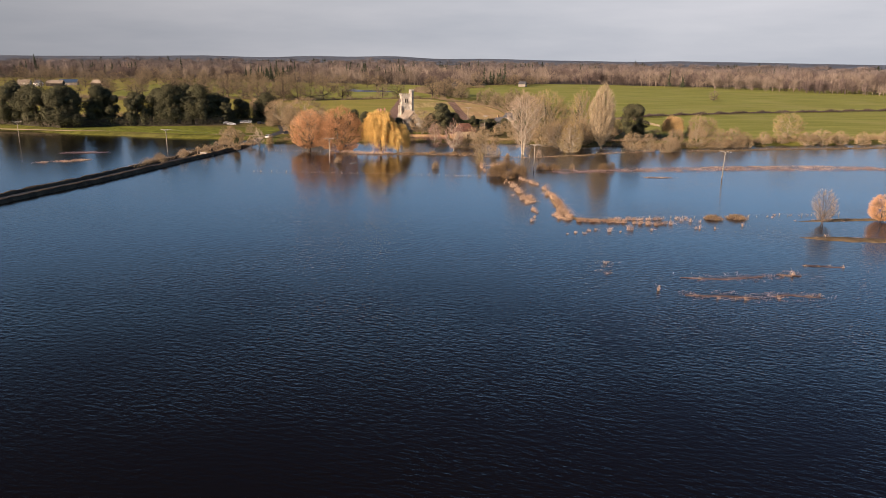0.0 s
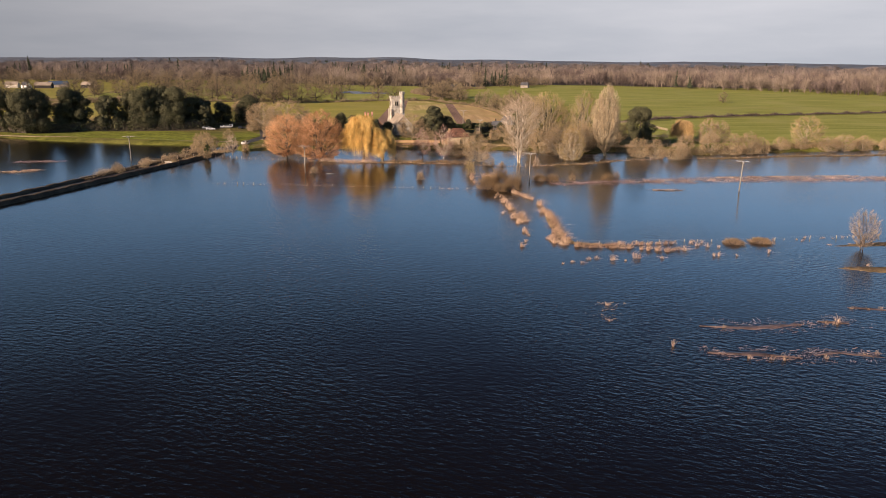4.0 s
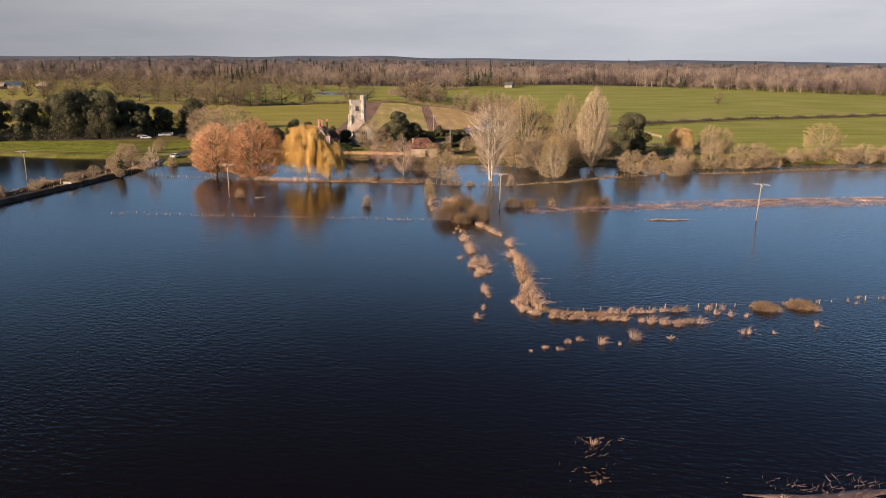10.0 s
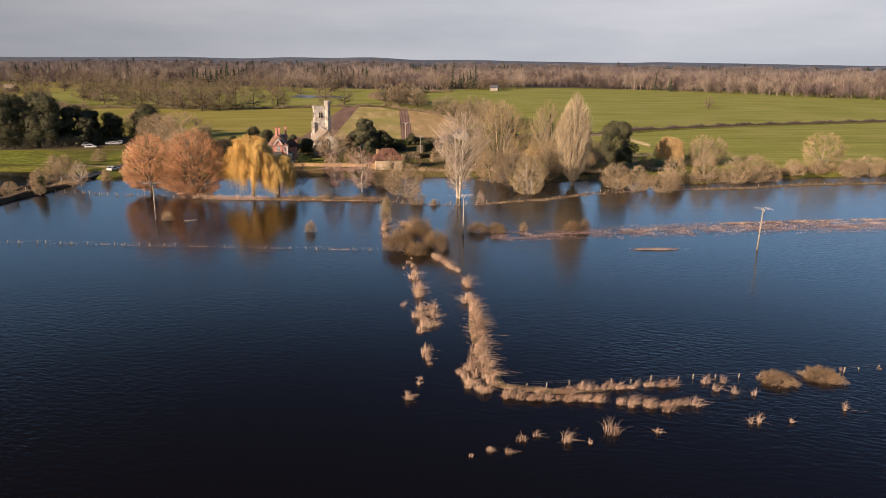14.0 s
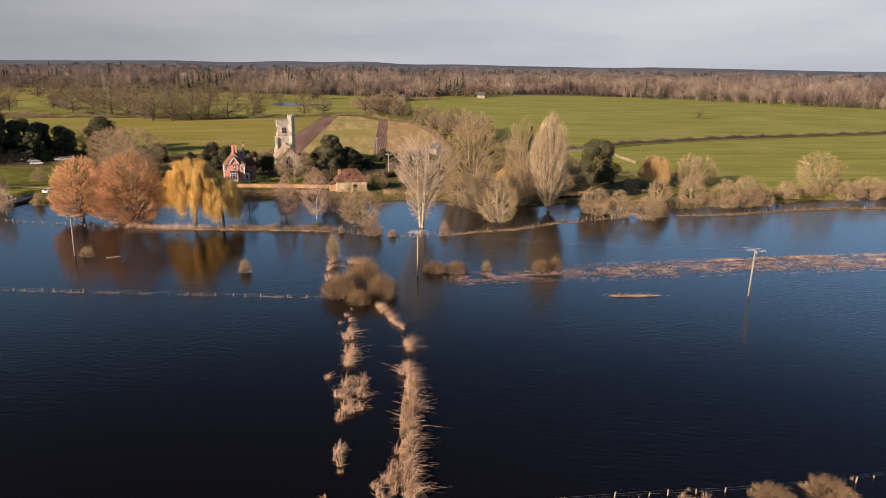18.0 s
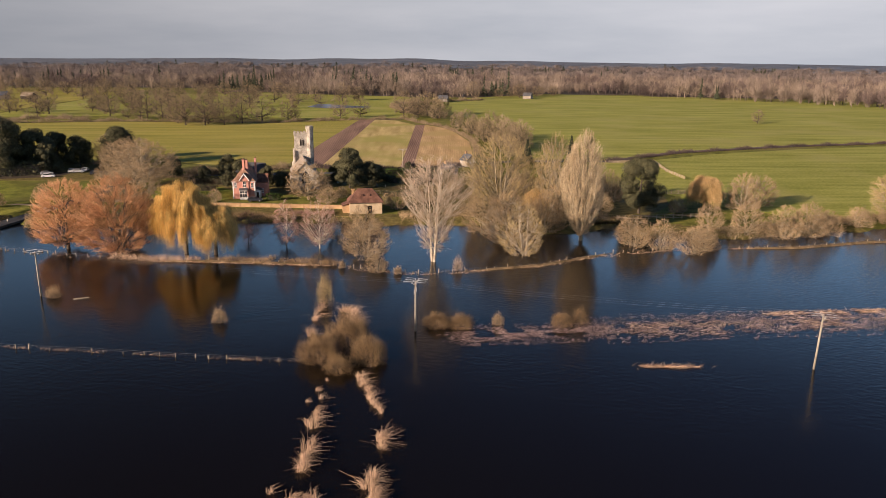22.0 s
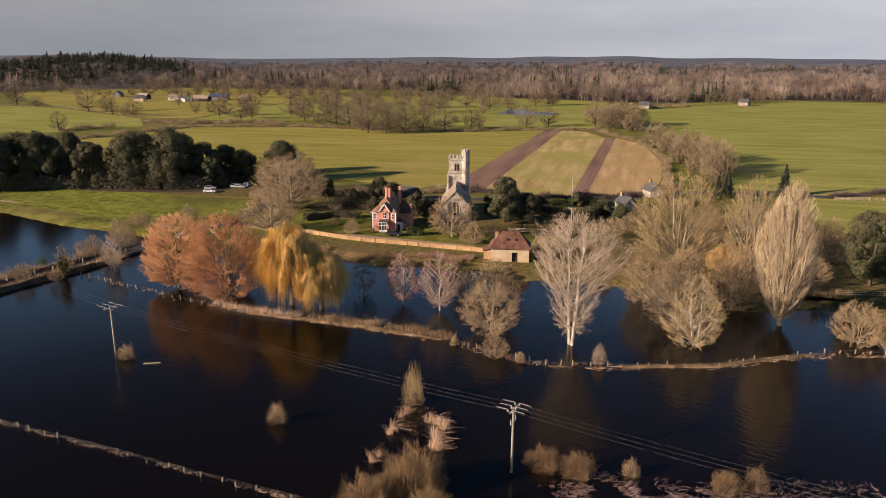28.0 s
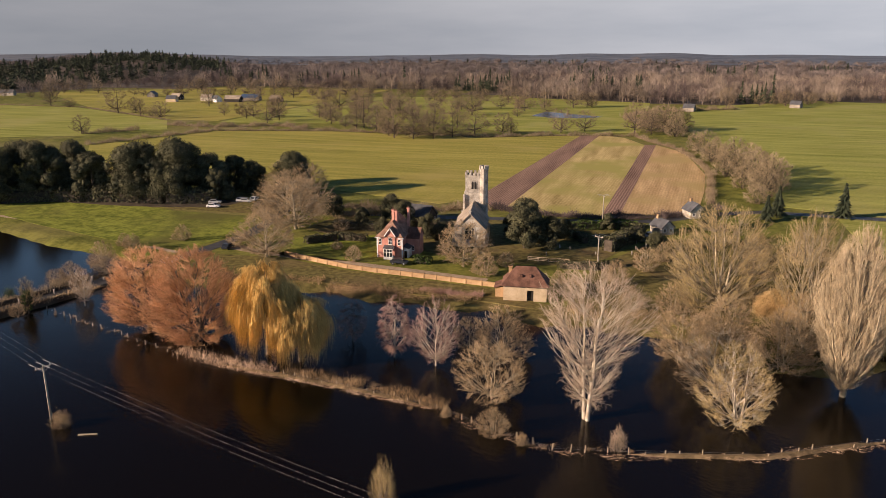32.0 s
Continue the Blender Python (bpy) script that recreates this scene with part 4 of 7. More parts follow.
# ---- trees of the fields and the far woods ----
fieldoak = [tree("oak_tree", at(-212.4, 365), crown_tree(81, 15.0, wide(8.5), 1, 0.5, 0.16, 0.55, 26, 130, 1900, 1.5, 0.05, 0.15, shell=0.45, fine=1.25), BARK_DARK, TW_OAK, "bare brown oak in the field hedge", group="hedgerow trees"),
            tree("oak_tree", at(-152.1, 318.1), crown_tree(82, 16.0, wide(7.5), 1, 0.5, 0.2, 0.8, 26, 130, 1900, 1.5, 0.05, 0.25, shell=0.45, fine=1.25), BARK_DARK, TW_OAK, "bare brown oak in the field hedge", group="hedgerow trees"),
            tree("oak_tree", at(-130.5, 309.1), crown_tree(83, 12.0, wide(6.8), 1, 0.4, 0.1, 0.55, 26, 130, 1900, 1.3, 0.05, 0.2, shell=0.45, fine=1.25), BARK_DARK, TW_OAK, "low spreading bare oak in the field hedge", group="hedgerow trees")]
ra = np.random.default_rng(5)
spots = [(-142, 301, 1.1), (-130, 300, 1.15), (-120, 306, 0.9), (-111, 315, 1.1), (-102, 332, 1.1), (-150, 312, 0.8), (-237, 480, 1.1), (-248, 486, 1.0), (-259, 480, 1.1), (-270, 484, 1.0), (-228, 470, 0.9), (-139, 467, 1.2), (-101, 459, 0.7),
         (-172, 418, 0.9), (-194, 348, 0.7), (-411, 391, 1.25), (-400, 398, 0.9), (-526, 440, 1.0), (-491, 425, 0.8), (-376, 374, 0.8), (-350, 364, 0.9), (-362, 370, 0.7), (-328, 262, 0.75), (-289, 382, 0.8), (-258, 358, 1.0),
         (-666, 602, 1.1), (-648, 608, 1.0), (-628, 614, 1.1), (-10, 371, 1.1), (0, 364, 0.9), (7, 384, 1.1), (-2, 392, 1.0), (-84, 500, 0.7), (-150, 520, 0.9), (-120, 560, 0.9), (112, 640, 0.9), (134, 660, 1.0)]
for x0, y0, x1, y1, n in ((-560, 590, -420, 640, 11), (-560, 680, -440, 720, 10), (-420, 690, -240, 700, 12), (-240, 660, -120, 590, 9), (-210, 440, -160, 450, 5), (-160, 360, -110, 380, 4), (-380, 470, -320, 500, 4), (-130, 520, -40, 590, 7), (60, 610, 160, 690, 6), (-700, 470, -600, 560, 7), (-330, 400, -210, 400, 8), (-260, 520, -150, 510, 9), (-420, 600, -300, 640, 9), (-330, 560, -200, 600, 9), (-200, 340, -150, 330, 4), (-90, 345, -40, 370, 4), (-240, 425, -170, 395, 5)):
    for k in range(n):
        f = (k + ra.uniform(0, 0.9)) / n
        spots.append((x0 + (x1 - x0) * f + ra.normal(0, 6), y0 + (y1 - y0) * f + ra.normal(0, 9), ra.uniform(0.65, 1.15)))
for x, y, s in spots:
    put_copy(fieldoak[int(abs(x)) % 3], x, y, ra.uniform(0, 360), s * ra.uniform(0.9, 1.1), squash=ra.uniform(0.95, 1.2))
put_copy(fieldoak[1], 230.8, 337.3, 40, 0.62)
thorn = tree("hawthorn_tree", at(44, 190), crown_tree(84, 10.0, wide(5.2, [(0.03, 0.7), (0.2, 0.95), (0.45, 1.0), (0.7, 0.85), (0.88, 0.55), (1.0, 0.15)]), 3, 0.2, 0.08, 0.9, 40, 260, 4600, 1.0, 0.028, 0.35, lump=0.25, fine=1.1), BARK_DARK, TW_THORN, "dense brown hawthorn in the curved hedgerow", group="hawthorns")
for x, y, s in ((14, 356.9, 1.1), (11, 382.4, 1.15), (3.1, 398.7, 1.2), (-4.8, 410.1, 1.1), (18.9, 396.2, 1.0), (23, 295.7, 0.9), (27.9, 280.3, 1.1), (30.8, 263, 1.1), (34.7, 244.8, 1.1), (36.7, 230.7, 1.2), (32.8, 217.2, 0.9), (40.5, 216.4, 1.2), (42.5, 200.5, 1.15), (36.7, 191.2, 0.8), (45.4, 186.4, 1.1), (42.5, 174.9, 0.8), (38.7, 163.4, 0.7), (28.9, 257.3, 0.8), (44.4, 225.9, 1.0), (48.2, 205.8, 1.0)):
    put_copy(thorn, x, y, ra.uniform(0, 360), s * ra.uniform(0.9, 1.2), squash=ra.uniform(0.95, 1.25))
for x, y, s in ((132.9, 29.8, 0.8), (140.4, 31.5, 0.9), (149.8, 33, 0.85), (161.1, 33.9, 0.8), (174, 34.2, 0.9), (191.2, 37.3, 0.8), (222, 50, 0.85), (123.4, 33.9, 0.6), (111.9, 29.2, 0.7), (250, 54, 0.9), (280, 56, 0.8)):
    put_copy((bushy, bushy2)[int(x) % 2], x, y, ra.uniform(0, 360), s, squash=0.85)


def wood_template(seed, n, rad, h, r):
    """A far bare tree: a stem, a few limbs and short sprays of twigs over a rounded, lumpy crown."""
    rng = np.random.default_rng(seed)
    az = rng.uniform(0, 6.28, n)
    cz = rng.uniform(-0.95, 1.0, n)
    lump = 1 + 0.22 * np.sin(3 * az + seed + 2 * cz) + 0.14 * np.sin(7 * az + 5 * cz)
    d = np.stack((np.cos(az) * np.sqrt(1 - cz ** 2) * rad, np.sin(az) * np.sqrt(1 - cz ** 2) * rad, cz * h * 0.44), axis=1) * (lump * rng.uniform(0.72, 1.0, n))[:, None]
    heart = np.array([0, 0, h * 0.50])
    s0 = heart + d * rng.uniform(0.35, 0.7, (n, 1)) - np.array([0, 0, 0.06 * h])
    e = heart + d + rng.normal(0, 0.5, (n, 3)) + np.array([0, 0, 0.03 * h])
    a = np.arange(5) * 1.257 + seed
    limb = np.stack((np.cos(a) * rad * 0.6, np.sin(a) * rad * 0.6, np.full(5, h * 0.7)), axis=1)
    P0 = np.concatenate((np.array([[0, 0, -1.0]]), np.tile((0, 0, h * 0.25), (5, 1)), s0))
    P1 = np.concatenate((np.array([[0, 0, h * 0.9]]), limb, e))
    return spike_arrays(P0, P1, np.concatenate(([0.42], np.full(5, 0.2), np.full(n, r) * rng.uniform(0.6, 1.4, n))))


def spruce_template(seed, n, rad, h):
    rng = np.random.default_rng(seed)
    t = rng.uniform(0, 1, n)
    az = rng.uniform(0, 6.28, n)
    z = h * (0.12 + 0.85 * t)
    reach = rad * (1.05 - t) * rng.uniform(0.6, 1.1, n)
    s0 = np.stack((0 * az, 0 * az, z), axis=1)
    e = np.stack((np.cos(az) * reach, np.sin(az) * reach, z - reach * 0.35), axis=1)
    P0 = np.concatenate((np.array([[0, 0, -1.0]]), s0))
    P1 = np.concatenate((np.array([[0, 0, h]]), e))
    return spike_arrays(P0, P1, np.concatenate(([0.35], np.full(n, 0.55))))


def scatter(name, templates, places, mat, label, category):
    """Many far trees in one mesh: places are rows of x, y, size, stretch."""
    V, F, off = [], [], 0
    for i, (x, y, s, q) in enumerate(places):
        v, f = templates[i % len(templates)]
        a = (i * 2.399) % 6.283
        c, n = math.cos(a) * s, math.sin(a) * s
        w = np.empty_like(v)
        w[:, 0], w[:, 1], w[:, 2] = v[:, 0] * c - v[:, 1] * n + x, v[:, 0] * n + v[:, 1] * c + y, v[:, 2] * q
        w[:, 2] += float(land_height(x, y))
        V.append(w)
        F.append(f + off)
        off += len(v)
    ob = link(name, mesh_data(name, np.concatenate(V), np.concatenate(F), mat))
    return tagged(ob, label, category, kind="stuff")


rw = np.random.default_rng(9)
woods = {"brown": [], "pale": [], "dark": [], "far": [], "ridge": [], "pines": []}
d = 620.0
while d < 4300:
    gap = 9.8 + max(0, d - 700) * 0.0115
    for bear in np.arange(-75, 62, math.degrees(gap / d)):
        b = bear + rw.normal(0, 0.3 * math.degrees(gap / d))
        r = d + rw.normal(0, gap * 0.9)
        if r < wood_edge(b):
            continue
        x, y = r * math.sin(radians(b)), r * math.cos(radians(b))
        pines_from = np.interp(b, (-75, -52, -47.5, -43, -35, -34), (880, 945, 1065, 1164, 1382, 9000))
        plantation = pines_from < r < 2100
        if noise.noise(Vector((x * 0.0035, y * 0.0035, 3.3))) > 0.36 and r > 1000 and not plantation:
            continue
        s = rw.uniform(0.6, 1.4)
        if r > 2700:
            continue
        conifer = plantation or noise.noise(Vector((x * 0.006, y * 0.006, 7.7))) > 0.44
        broad = s * (1 + max(0, r - 900) * 0.0009) * (1.25 if plantation else 1.0)
        tone = noise.noise(Vector((x * 0.015, y * 0.015, 1.1))) + rw.normal(0, 0.28)
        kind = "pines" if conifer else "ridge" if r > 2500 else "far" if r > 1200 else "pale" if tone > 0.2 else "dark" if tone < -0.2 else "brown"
        woods[kind].append((x, y, broad, s * rw.uniform(0.85, 1.2) * (0.9 if r > 1500 else 1.0)))
    d += gap * (1.0 if d < 1000 else 1.5 + (d - 1000) * 0.0012)
wood_trees = [wood_template(200 + i, 116, 5.2 + i % 3, 12.0 + i % 4 * 1.5, 0.12) for i in range(8)]
scatter("woodland_edge", wood_trees, woods["brown"], TW_WOOD, "bare brown winter woodland behind the fields", "woodland")
scatter("woodland_birches", wood_trees, woods["pale"], TW_WOOD_PALE, "pale bare birches and oaks in the winter woodland", "woodland")
scatter("woodland_alders", wood_trees, woods["dark"], TW_WOOD_DARK, "dark purple-brown bare trees in the winter woodland", "woodland")
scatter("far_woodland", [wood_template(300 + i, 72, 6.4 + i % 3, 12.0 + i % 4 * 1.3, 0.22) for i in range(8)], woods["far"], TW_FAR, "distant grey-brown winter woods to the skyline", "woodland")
scatter("wooded_ridge", [wood_template(320 + i, 60, 7.0 + i % 3, 12.0 + i % 4 * 1.3, 0.3) for i in range(6)], woods["ridge"], TW_RIDGE_HAZE, "wooded hills on the skyline, tinted blue-grey for haze", "woodland")
scatter("conifer_plantation", [spruce_template(400 + i, 60, 5.2, 15 + i % 3 * 2) for i in range(5)], woods["pines"], LEAF_CON, "dark green conifers among the woods", "woodland")


def hedge(name, line, width, height, mat, label, density=14, r=0.05, seed=1, kind="", base=None):
    """A hedge or scrub belt of many upright and leaning twigs along a line."""
    rng = np.random.default_rng(seed)
    P0, P1, R = [], [], []
    for (x0, y0), (x1, y1) in zip(line, line[1:]):
        ln = math.hypot(x1 - x0, y1 - y0)
        n = int(ln * density * (2.4 if density < 30 else 1.2))
        t = rng.uniform(0, 1, n)
        nx, ny = -(y1 - y0) / ln, (x1 - x0) / ln
        off = rng.normal(0, width * 0.3, n)
        lump = 0.75 + 0.35 * np.sin(t * ln * 0.35 + seed) + 0.15 * np.sin(t * ln * 0.9)
        x, y = x0 + (x1 - x0) * t + nx * off, y0 + (y1 - y0) * t + ny * off
        z = np.array([float(v) for v in land_height(x, y)]) if base is None else np.full(n, base)
        h = height * rng.uniform(0.45, 1.1, n) * np.clip(lump, 0.4, 1.3)
        sx = rng.normal(0, 0.28, n) * h
        sy = rng.normal(0, 0.28, n) * h
        start = rng.uniform(0, 0.45, n) * h
        P0.append(np.stack((x, y, z + start - 0.1), axis=1))
        P1.append(np.stack((x + sx, y + sy, z + h), axis=1))
        R.append(np.full(n, r * (0.6 if density < 30 else 1.0)) * rng.uniform(0.6, 1.4, n))
    v, f = spike_arrays(np.concatenate(P0), np.concatenate(P1), np.concatenate(R))
    return tagged(link(name, mesh_data(name, v, f, mat)), label, "hedge", kind="stuff")


hedge("hedge", [(-288, 221), (-263.8, 303.5), (-193.3, 324.7), (-94.5, 320), (-59.3, 339), (-8.7, 352.2), (-0.7, 329)], 3, 3.2, TW_OAK, "clipped brown hedge along the field", 9, 0.12, 2)
hedge("hedge", [(-328, 262), (-318, 278), (-312, 292)], 5, 4.0, TW_OAK, "short overgrown hedge beside the pasture", 16, 0.1, 3)
hedge("hedge", [(-315, 325), (-296, 322), (-280, 321), (-262, 330), (-240, 342), (-213, 330)], 5, 4.0, TW_OAK, "overgrown brown field hedge", 16, 0.1, 4)
hedge("hedge", [(-335, 354), (-486, 434), (-579, 434), (-700, 425)], 3, 1.6, TW_OAK, "low hedge at the top of the pasture", 6, 0.1, 98)
hedge("hedge", [(-0.7, 329), (15.1, 296.8), (23, 257.9), (27, 220.8), (25.1, 181.4), (24, 156)], 3, 2.6, TW_OAK, "brown hedge round the stubble", 12, 0.09, 5)


def leaf_hedge(line, width, height, mat, label, density=90, seed=1, size=0.22, z=LAND):
    """A clipped hedge: a solid heart and leaf faces over its top and sides."""
    rng = np.random.default_rng(seed)
    root = thing("hedge", label=label, category="hedge")
    Q = []
    for (x0, y0), (x1, y1) in zip(line, line[1:]):
        ln, ang = math.hypot(x1 - x0, y1 - y0), math.atan2(y1 - y0, x1 - x0)
        heart = part("heart", boxes((0.4, -width * 0.38, -0.2, ln - 0.4, width * 0.38, height * 0.86), bevel=0.12), BARK_DARK, root)
        heart.matrix_basis = Matrix.Translation((x0, y0, z)) @ Matrix.Rotation(ang, 4, "Z")
        n = int(ln * density)
        u, side = rng.uniform(-0.3, ln + 0.3, n), rng.uniform(0, 1, n)
        wob = 1 + 0.10 * np.sin(u * 0.9 + seed) + 0.06 * np.sin(u * 2.3)
        v = np.where(side < 0.4, rng.uniform(-0.5, 0.5, n) * width, np.where(side < 0.7, -0.5, 0.5) * width + rng.normal(0, 0.1, n))
        w = np.where(side < 0.4, height * wob + rng.normal(0, 0.08, n), rng.uniform(0.02, 1.0, n) * height * wob)
        c, s = math.cos(ang), math.sin(ang)
        pos = np.stack((x0 + u * c - v * s, y0 + u * s + v * c, z + w), axis=1)
        e1 = rng.normal(0, 1, (n, 3))
        e1 /= np.linalg.norm(e1, axis=1, keepdims=True)
        e2 = np.cross(e1, rng.normal(0, 1, (n, 3)))
        e2 /= np.linalg.norm(e2, axis=1, keepdims=True) + 1e-9
        k = size * rng.uniform(0.6, 1.3, (n, 1))
        Q.append(np.stack((pos - e1 * k, pos - e2 * k * 0.7, pos + e1 * k, pos + e2 * k * 0.7), axis=1))
    q = np.concatenate(Q)
    tagged(link("foliage", mesh_data("foliage", q.reshape(-1, 3), np.arange(len(q) * 4).reshape(-1, 4), mat), root), kind="stuff")
    return root


# dark twig tone puts the field foot's shadow band into the scrub colour
hedge("scrub", [(27, 151), (19, 143), (10, 133), (-4, 127), (-16, 125), (-28, 125), (-44, 130)], 4.5, 2.6, TW_WOOD_DARK, "thick brown bramble and hedge along the stubble field, darkened for shade", 70, 0.045, 15)
hedge("scrub", [(-44, 128), (-56, 124), (-69, 116), (-84, 105), (-99, 107), (-112, 130)], 5, 3.2, TW_OAK, "thick brown scrub behind the church", 45, 0.05, 16)
hedge("hedge", [(75.8, 148.5), (95.7, 161.3), (117.4, 177.6), (184.9, 204.6), (244.4, 220), (600, 318), (900, 420)], 3.0, 2.0, TW_WOOD_DARK, "low brown hedge between green fields", 18, 0.09, 6)
hedge("hedge", [(100.4, 32.2), (115.7, 35.9), (153.5, 40.6), (220, 54), (320, 62), (600, 78)], 5, 3.6, TW_GREY, "grey-brown scrub at the field's foot", 14, 0.07, 7)
hedge("hedge", [(-250.8, 157.9), (-155.4, 138.3), (-114.7, 133.3)], 5, 3.4, TW_OAK, "dark hedge behind the grove", 9, 0.1, 8)
hedge("hedge", [(-6.9, 420.5), (-21, 473.7), (-11.1, 522.6), (18.6, 553.2), (67.1, 586.9)], 6, 5, TW_OAK, "overgrown hedge by the far lane", 8, 0.14, 9)


# ---- reed banks in the flood ----
def mound(name, line, width, height, mat, label, category="bank", seed=1):
    """A low uneven bank that follows a line."""
    rng = np.random.default_rng(seed)
    pts = []
    for (x0, y0), (x1, y1) in zip(line, line[1:]):
        n = max(2, int(math.hypot(x1 - x0, y1 - y0) / 1.5))
        pts += [(x0 + (x1 - x0) * k / n, y0 + (y1 - y0) * k / n) for k in range(n)]
    pts.append(line[-1])
    prof = ((-0.5, -0.5), (-0.36, 0.0), (-0.15, 0.85), (0.12, 1.0), (0.34, 0.15), (0.5, -0.5))
    V = []
    for i, (x, y) in enumerate(pts):
        a, b = pts[max(0, i - 1)], pts[min(len(pts) - 1, i + 1)]
        dx, dy = b[0] - a[0], b[1] - a[1]
        ln = math.hypot(dx, dy)
        end = min(1.0, 0.08 + min(i, len(pts) - 1 - i) * 0.2)
        w = width * end * rng.uniform(0.75, 1.2)
        for u, h in prof:
            V.append((x - dy / ln * u * w, y + dx / ln * u * w, (h * height * end * rng.uniform(0.8, 1.15) if mat is not MUD else height * (h * rng.uniform(0.6, 1.6) - 0.45)) if h > 0 else h))
    k = len(prof)
    F = [(i * k + j, i * k + j + 1, (i + 1) * k + j + 1, (i + 1) * k + j) for i in range(len(pts) - 1) for j in range(k - 1)]
    return tagged(link(name, mesh_data(name, V, F, mat, True)), label, category, kind="structure")


def reeds(name, spots, mat, label, height=1.6, blades=60, r=0.03, seed=1, lean=(0.18, 0.06), category="reeds"):
    """Tufts of dry bent blades: rows of x, y, radius, height factor. Each tuft leans its own way and many blades are broken over."""
    rng = np.random.default_rng(seed)
    PP, RR = [], []
    for x, y, rad, hf in spots:
        rad *= 0.5 * rng.uniform(0.55, 1.15)
        hf *= rng.uniform(0.6, 1.1)
        n = int(blades * 1.7 * max(0.35, rad) ** 1.3) + 7
        a, q = rng.uniform(0, 6.28, n), np.sqrt(rng.uniform(0, 1, n)) * rad
        base = np.stack((x + np.cos(a) * q, y + np.sin(a) * q, np.full(n, -0.15)), axis=1)
        low = rng.uniform(0, 1, n) < 0.42
        h = height * hf * np.where(low, rng.uniform(0.15, 0.5, n), rng.uniform(0.45, 1.05, n) * (1 - 0.35 * (q / rad) ** 2))
        la, lb = lean[0] + rng.normal(0, 0.18), lean[1] + rng.normal(0, 0.18)
        reach = np.where(low, height * hf * 0.8, h)
        dx = (la + np.cos(a) * q / rad * 0.3 + rng.normal(0, 0.26, n) + np.where(low, rng.normal(0.25, 0.4, n), 0)) * reach
        dy = (lb + np.sin(a) * q / rad * 0.3 + rng.normal(0, 0.26, n) + np.where(low, rng.normal(0.0, 0.4, n), 0)) * reach
        mid = base + np.stack((dx * 0.35, dy * 0.35, h * 0.72 + 0.15), axis=1)
        tip = base + np.stack((dx * 1.25, dy * 1.25, np.maximum(h * rng.uniform(0.75, 1.0, n), 0.05) + 0.15), axis=1)
        PP.append(np.stack((base, mid, tip), axis=1))
        RR.append((r * 0.52 * rng.uniform(0.6, 1.4, n))[:, None] * np.array([1.0, 0.8, 0.2]))
    v, f = polytube(np.concatenate(PP), np.concatenate(RR), 3)
    return tagged(link(name, mesh_data(name, v, f, mat)), label, category, kind="stuff")


def along(line, step, rad, hf, seed, jitter=0.6):
    rng = np.random.default_rng(seed)
    out = []
    for (x0, y0), (x1, y1) in zip(line, line[1:]):
        n = max(1, int(math.hypot(x1 - x0, y1 - y0) / step))
        for k in range(n):
            f = (k + rng.uniform(0, 1)) / n
            out.append((x0 + (x1 - x0) * f + rng.normal(0, jitter), y0 + (y1 - y0) * f + rng.normal(0, jitter), rad * rng.uniform(0.6, 1.3), hf * rng.uniform(0.6, 1.25)))
    return out


HEDGEBANK = [(-108, 13.2), (-90.5, 8.5), (-74.9, 3.7), (-61, 1.1), (-48.3, 0.3), (-38.3, -0.5), (-28.8, -1.6), (-21.7, -3.1)]
HEDGEBANK_B = [(-21.7, -3.1), (-12.8, -6.8), (-3.6, -9.6), (5.9, -7.6), (15, -5.4), (23.5, -3), (31.6, 1.6), (41.2, 6.7), (56.1, 9.4), (71.8, 10.2), (87, 11.2), (106.3, 16.2), (120.5, 17.2), (139.7, 18.1), (200, 28)]
mound("bank_1", HEDGEBANK[3:], 1.7, 0.3, BANK, "low bank of dry reed along the drowned fence", seed=1)
mound("bank_2", HEDGEBANK_B[3:8], 1.8, 0.32, BANK, "low bank of dry grass along the drowned fence", seed=2)
mound("bank_3", HEDGEBANK_B[9:], 2.2, 0.35, BANK, "narrow grass bank at the field's foot", seed=3)
reeds("reeds", along(HEDGEBANK[3:], 1.0, 0.8, 0.55, 4) + along(HEDGEBANK[:4], 2.4, 0.5, 0.5, 41) + along([(-45.9, 1), (-29.8, 0)], 1.0, 1.2, 1.2, 5), REED_DARK, "dry brown reeds on the drowned fence bank", 1.5, 40, 0.03, 4)
reeds("reeds", along(HEDGEBANK_B, 1.9, 0.6, 0.6, 6), REED_DARK, "dry grass along the drowned fence", 1.2, 30, 0.03, 6)
hedge("scrub", [(-49, 1.6), (-42, 1.0), (-34, 0.2)], 3.0, 1.5, TW_BUSH, "red-brown scrub and sedge on the drowned bank", 60, 0.022, 61, base=0.1)
hedge("scrub", [(-31, -0.4), (-25, -1.4), (-20, -2.6)], 2.8, 1.5, TW_BUSH, "red-brown scrub and sedge on the drowned bank", 60, 0.022, 62, base=0.1)
hedge("scrub", [(-70, 3.4), (-60, 1.6), (-50, 1.0)], 2.6, 1.3, REED, "tawny sedge on the drowned bank", 50, 0.02, 63, base=0.1)
mound("bank_4", [(-8.5, -82.2), (-9.2, -91.1), (-9.9, -97.1), (-10.6, -108), (-9.4, -114), (-3.6, -116), (2.4, -116.3)], 2.0, 0.22, BANK, "muddy bank under the standing reeds", seed=5)
reeds("reeds", along([(-9.0, -82.5), (-8.6, -88), (-8.9, -94), (-9.9, -101), (-10.6, -108), (-10.4, -114)], 0.42, 0.8, 0.9, 7, 0.35) + along([(-11.6, -107), (-13.4, -113.5), (-11, -116)], 0.6, 0.9, 0.8, 27, 0.5), REED, "thick line of pale dry reeds standing in the flood", 2.1, 70, 0.03, 7)
